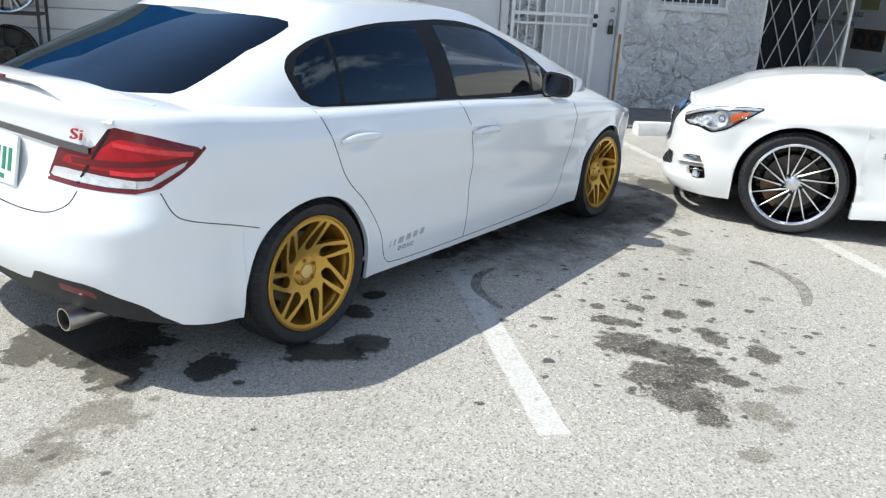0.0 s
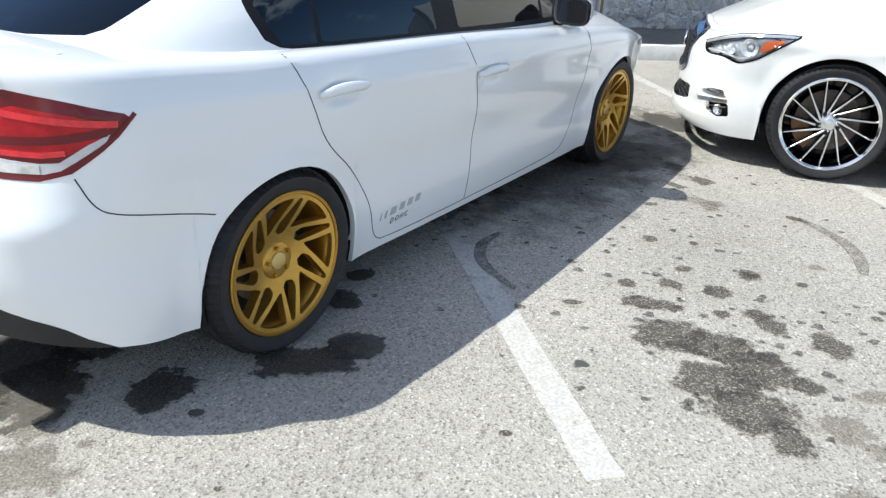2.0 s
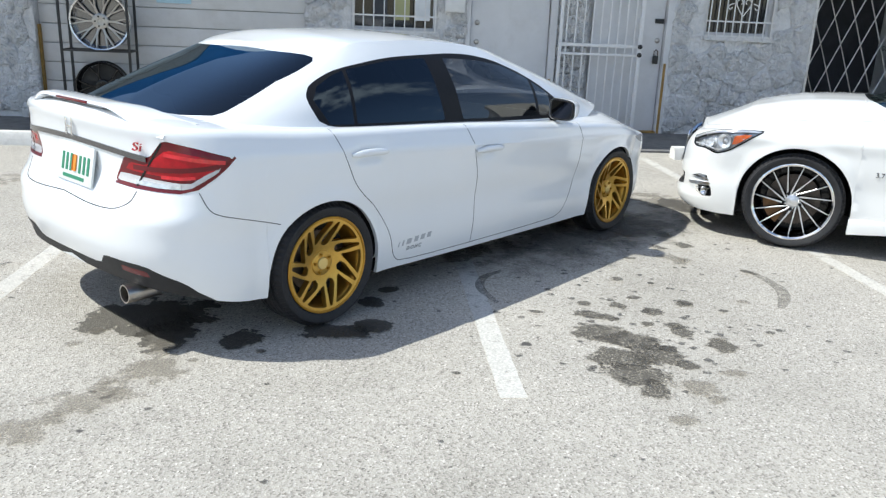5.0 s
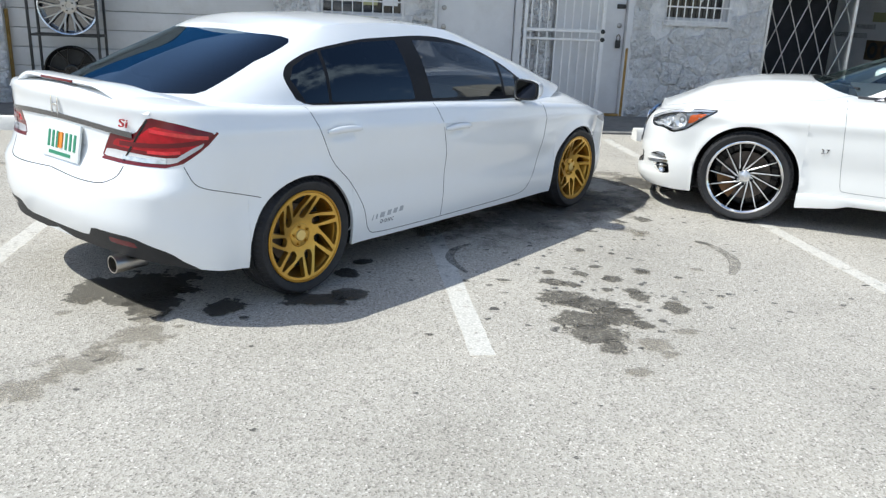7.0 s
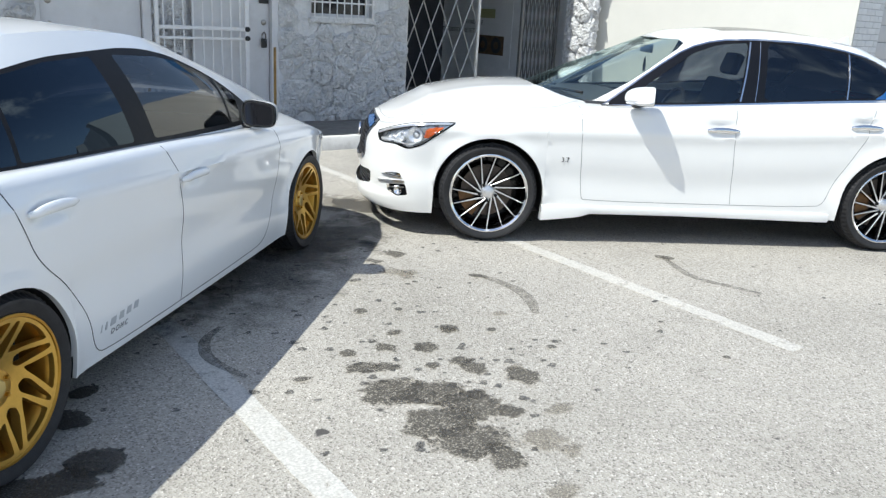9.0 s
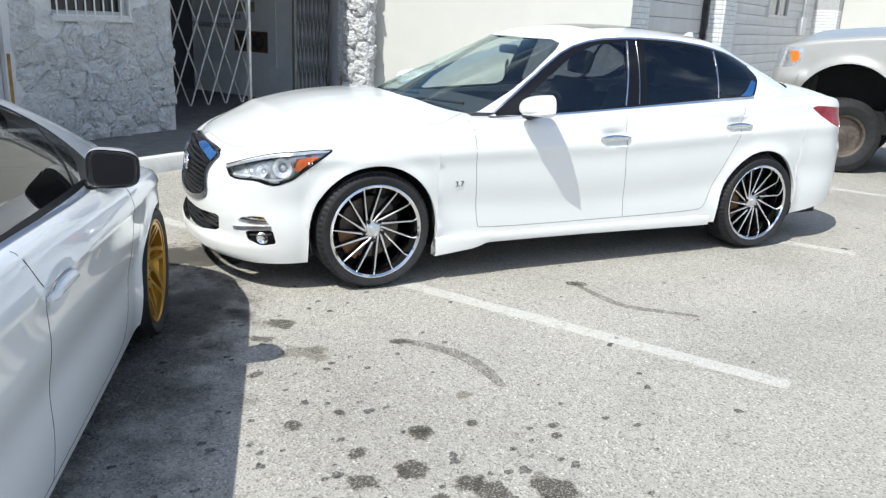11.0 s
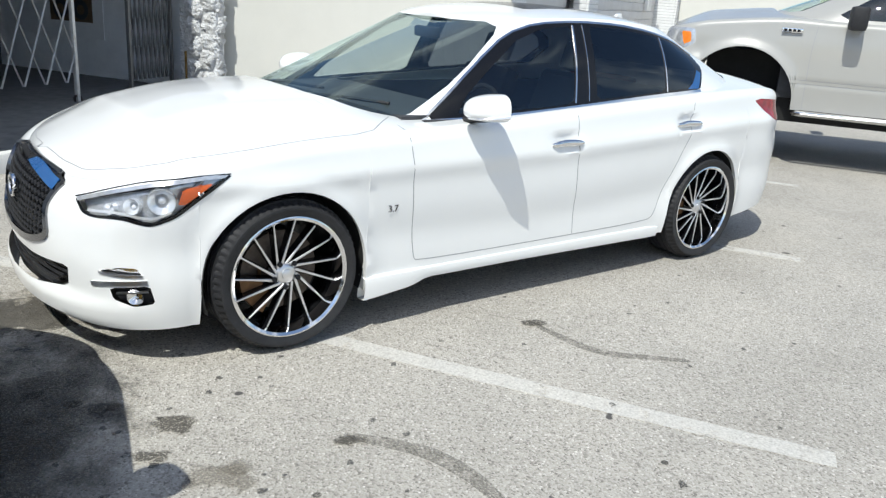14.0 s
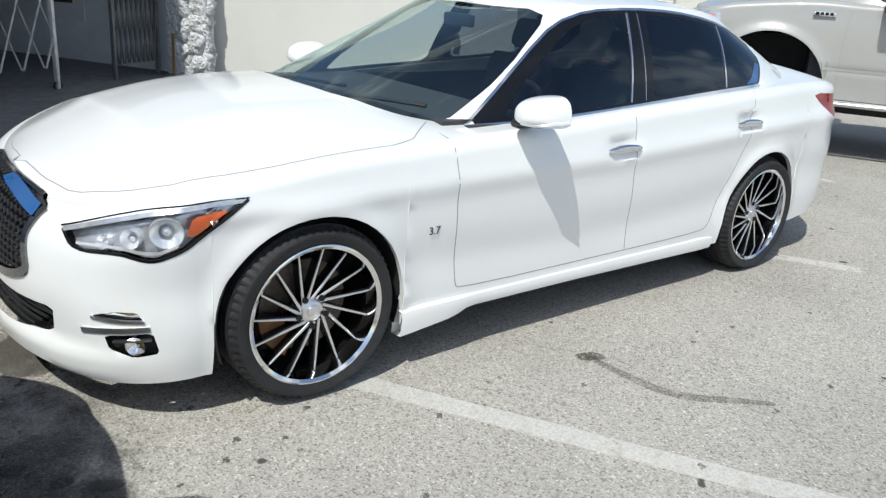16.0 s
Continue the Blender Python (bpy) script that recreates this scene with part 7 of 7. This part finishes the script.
# unseen ceiling, added; it keeps the sun off the inner walls
tagged(part("ceiling", boxed((6.82, FY + 0.32, 2.9), (10.24, 13.98, 3.0)), "unlit_room"), "unseen added ceiling over the shop, unlit darkness in its colour", "ceiling", kind="structure")
po = thing("poster", pose(10.238, 12.9, 1.0, 0, 0, -90), "pale poster with dark print on the inner wall", "poster")
part("poster_sheet", boxed((-1.0, 0.0, -0.45), (0.98, 0.008, 0.75)), "poster", po)
part("poster_picture", boxed((0.0, -0.004, -0.23), (0.79, -0.001, 0.11)), "print_brown", po)
for x in (0.20, 0.58):
    part("picture_wheel", lathe([(0.0, 0.14), (-0.004, 0.14), (-0.004, 0.07), (0.0, 0.07)], 20), "print_dark", po).matrix_basis = Matrix.Translation((x, -0.004, -0.06))
part("poster_patch", boxed((0.05, -0.003, 0.42), (0.5, -0.001, 0.58)), "print_yellow", po)
lettering("poster_text", "AVAILABLE", 0.11, Matrix.Translation((-0.10, -0.004, 0.33)) @ pose(0, 0, 0, 90, 0, 0), "print_dark", po)
lettering("poster_text", "STAGGERED TIRE SETS", 0.11, Matrix.Translation((-0.58, -0.004, 0.17)) @ pose(0, 0, 0, 90, 0, 0), "print_dark", po)


def lattice(name, x0, x1, y, z0, z1, cells_x, mat, label):
    g = thing(name, pose(0, y, 0), label, "gate")
    pitch = (x1 - x0) / cells_x
    rise = 0.70
    for s, yy in ((1, -0.012), (-1, 0.012)):
        k = -12
        while k < cells_x + 12.5:
            xa, za, xb, zb = x0 + k * pitch, z0, x0 + k * pitch + s * (z1 - z0) / rise * pitch, z1
            t0, t1 = 0.0, 1.0
            dx = xb - xa
            for lim, sign in ((x0, 1), (x1, -1)):
                fa, fb = (xa - lim) * sign, (xb - lim) * sign
                if fa < 0 and fb < 0:
                    t1 = -1
                elif fa < 0:
                    t0 = max(t0, fa / (fa - fb))
                elif fb < 0:
                    t1 = min(t1, fa / (fa - fb))
            if t1 - t0 > 0.02:
                a = Vector((xa + dx * t0, yy, za + (zb - za) * t0))
                b = Vector((xa + dx * t1, yy, za + (zb - za) * t1))
                part("lattice_bar", tube(bmesh.new(), [a, b], 0.016, 4, flat=0.4), mat, g)
            k += 1
    for x in (x0, x1):
        part("gate_post", boxed((x - 0.02, -0.025, 0.02), (x + 0.02, 0.025, z1 + 0.05), 0.004), mat, g)
    return g


g = lattice("lattice_gate", 6.97, 8.28, FY + 0.28, 0.25, 2.45, 4.5, "gate_iron", "half-drawn grey steel lattice gate at the entrance")
part("gate_wheel", lathe([(-0.02, 0.05), (0.02, 0.05), (0.02, 0.0)], 16), "iron", g).matrix_basis = Matrix.Translation((8.28, 0, 0.05))
lattice("lattice_gate", 9.18, 9.94, FY + 0.30, 0.2, 2.45, 9, "dark_iron", "folded dark steel lattice gate beside the pillar")
w = wall("wall_pillar", (9.97, FY - 0.42, 0), (10.13, FY + 0.06, TOP), "stucco", "white rubble stone pillar beside the entrance")
stones(w, 9.97, 10.13, 0.0, TOP, [], 31, 0.20, pose(0, FY - 0.42, 0), 2.0)
turn_left = Matrix.Translation((9.97, FY - 0.42, 0)) @ Matrix.Rotation(radians(-90), 4, "Z")
stones(w, -0.45, 0.0, 0.0, TOP, [], 33, 0.26, turn_left, 2.0)
tagged(part("rust_edge", boxed((9.95, FY + 0.065, 0.0), (9.99, FY + 0.085, 0.55)), "rust"), "rust streak beside the pillar", "trim", kind="structure")

# projecting cream wing and the white brick front beyond it
bm = bmesh.new()
low_, high_ = [[bm.verts.new((x, y, z)) for x, y in ((10.20, FY + 0.015), (10.87, 6.10), (10.892, 6.10), (10.892, 12.2), (10.882, 12.2), (10.882, FY + 0.015))] for z in (0, 3.9)]
for k in range(6):
    bm.faces.new((low_[k], low_[(k + 1) % 6], high_[(k + 1) % 6], high_[k]))
bm.faces.new(low_[::-1])
bm.faces.new(high_)
bmesh.ops.recalc_face_normals(bm, faces=bm.faces)
tagged(part("wall_cream", bm, "cream"), "smooth cream painted side wall in the sun", "wall", kind="structure")
wall("wall_filler", (10.135, FY + 0.02, 0), (10.88, FY + 0.3, TOP), "stucco", "plain painted wall beside the pillar")
BY = 6.30


def brick_pilaster(x0, x1, y, depth, name):
    p = wall(name, (x0 + 0.008, y - depth + 0.008, 0), (x1 - 0.008, y, 3.9), "mortar", "white painted brick pilaster")
    one = None
    rows = 27
    for j in range(rows):
        z = 0.02 + j * 0.078
        k = 3
        w = (x1 - x0) / k
        off = w / 2 if j % 2 else 0
        spans = [(x0 + i * w - off, x0 + (i + 1) * w - off) for i in range(k + (1 if off else 0))]
        for a, b in spans:
            a, b = max(a, x0), min(b, x1)
            if b - a < 0.05:
                continue
            o = part("brick", boxed((a + 0.004, y - depth, z), (b - 0.004, y - depth + 0.05, z + 0.070), 0.004), "brick_white", p)
        if z < 2.2:
            o = part("brick", boxed((x0, y - depth + 0.055, z), (x0 + 0.05, y - 0.004, z + 0.070), 0.004), "brick_white", p)
    return p


brick_pilaster(10.90, 11.55, BY, 0.20, "wall_pilaster_one")
garage_door(11.56, 15.16, BY + 0.12, "garage_door", "pale roll-up door in the white brick front")
brick_pilaster(15.17, 15.95, BY, 0.27, "wall_pilaster_two")
wall("wall_lintel", (11.56, BY, 2.75), (15.16, BY + 0.25, 3.9), "stucco", "painted wall over the roll-up door")
wall("wall_behind_door", (11.2, BY + 0.25, 0), (15.95, BY + 0.4, 3.9), "stucco", "plain painted backing wall")
w = wall("wall_siding", (15.95, BY, 0), (25.4, BY + 0.25, 3.9), "stucco", "grey painted boarded front with a high window")
for j in range(19):
    part("board", boxed((15.96, BY - 0.022, 0.01 + j * 0.2), (25.39, BY - 0.002, 0.195 + j * 0.2), 0.006), "garage", w)
wn = thing("window_3", pose(0, BY, 0), "high shop window in a pale frame in the boarded front", "window", kind="structure")
part("pane", boxed((19.7, -0.036, 1.86), (21.5, -0.026, 2.9)), "window_dark", wn)
for lo, hi in (((19.55, -0.08, 1.78), (21.65, -0.024, 1.855)), ((19.55, -0.08, 1.86), (19.695, -0.024, 2.9)), ((21.505, -0.08, 1.86), (21.65, -0.024, 2.9)), ((20.55, -0.075, 1.86), (20.65, -0.038, 2.9))):
    part("window_frame", boxed(lo, hi, 0.006), "door_paint", wn)
jb = thing("junction_box", pose(23.6, BY - 0.024, 1.65), "white junction box on the boarded front", "junction box")
part("box_body", boxed((-0.3, -0.12, -0.22), (0.3, 0.0, 0.22), 0.02), "box_white", jb)
part("conduit", tube(bmesh.new(), [(0.0, -0.05, 0.22), (0.0, -0.05, 2.0)], 0.03, 8), "box_white", jb)
brick_pilaster(25.41, 25.99, BY, 0.65, "wall_pilaster_three")
wall("wall_cream_far", (26.0, 2.2, 0), (26.3, BY + 0.25, 3.9), "cream", "smooth cream painted side wall further along")
wall("wall_far_front", (26.0, 1.95, 0), (60.0, 2.2, 3.9), "stucco", "painted shop front further along")
wn = thing("window_4", pose(0, 1.95, 0), "dark shop window further along the front", "window", kind="structure")
part("pane", boxed((28.0, -0.012, 0.3), (34.0, -0.004, 2.6)), "window_dark", wn)
tagged(part("awning", boxed((27.0, 1.2, 2.7), (40.0, 1.94, 3.1), 0.02), "awning_blue"), "blue fascia over the far shop front", "awning", kind="structure")

# canopy over the shop front, walkway and wheel stops
tagged(part("canopy", boxed((-14, 9.05, 3.12), (6.6, FY + 0.35, 3.24), 0.01), "stucco"), "flat canopy over the shop front", "canopy", kind="structure")
tagged(part("canopy_fascia", boxed((-14, 9.00, 3.05), (6.65, 9.045, 3.55), 0.01), "awning_blue"), "blue fascia board along the canopy", "trim", kind="structure")
wall("wall_parapet", (-14, FY + 0.05, 3.56), (10.9, FY + 0.35, 4.1), "stucco", "painted parapet of the shop")
tagged(part("pavement", boxed((-14, 8.72, -0.02), (10.88, 14.0, 0.022)), "walkway"), "worn walkway along the shop front, shade put into its dark colour", "pavement", kind="structure")


def wheel_stop(x0, x1, y):
    bm = bmesh.new()
    sec = [(-0.09, 0.0), (-0.075, 0.10), (-0.05, 0.135), (0.05, 0.135), (0.075, 0.10), (0.09, 0.0)]
    rings = []
    for x in np.linspace(x0, x1, 16):
        rings.append([bm.verts.new((x, y + a + 0.004 * noise.noise((x * 5, a * 9, 2.0)), b + 0.005 * noise.noise((x * 6, a * 8, 7.0)) * (b > 0))) for a, b in sec])
    for a, b in zip(rings, rings[1:]):
        for k in range(5):
            bm.faces.new((a[k], a[k + 1], b[k + 1], b[k]))
    bm.faces.new(rings[0])
    bm.faces.new(rings[-1][::-1])
    bmesh.ops.recalc_face_normals(bm, faces=bm.faces)
    s = thing("wheel_stop", pose(0, 0, 0), "white painted concrete wheel stop at the bay's end", "wheel stop", "wheel stops")
    part("stop_block", bm, "concrete", s, sharp=50)


for x0, x1 in ((4.36, 6.5), (-6.2, -2.2), (1.9, 3.6)):
    wheel_stop(x0, x1, 8.36 if x0 > 4 else 8.26)
wheel_stop(6.62, 8.8, 8.38)
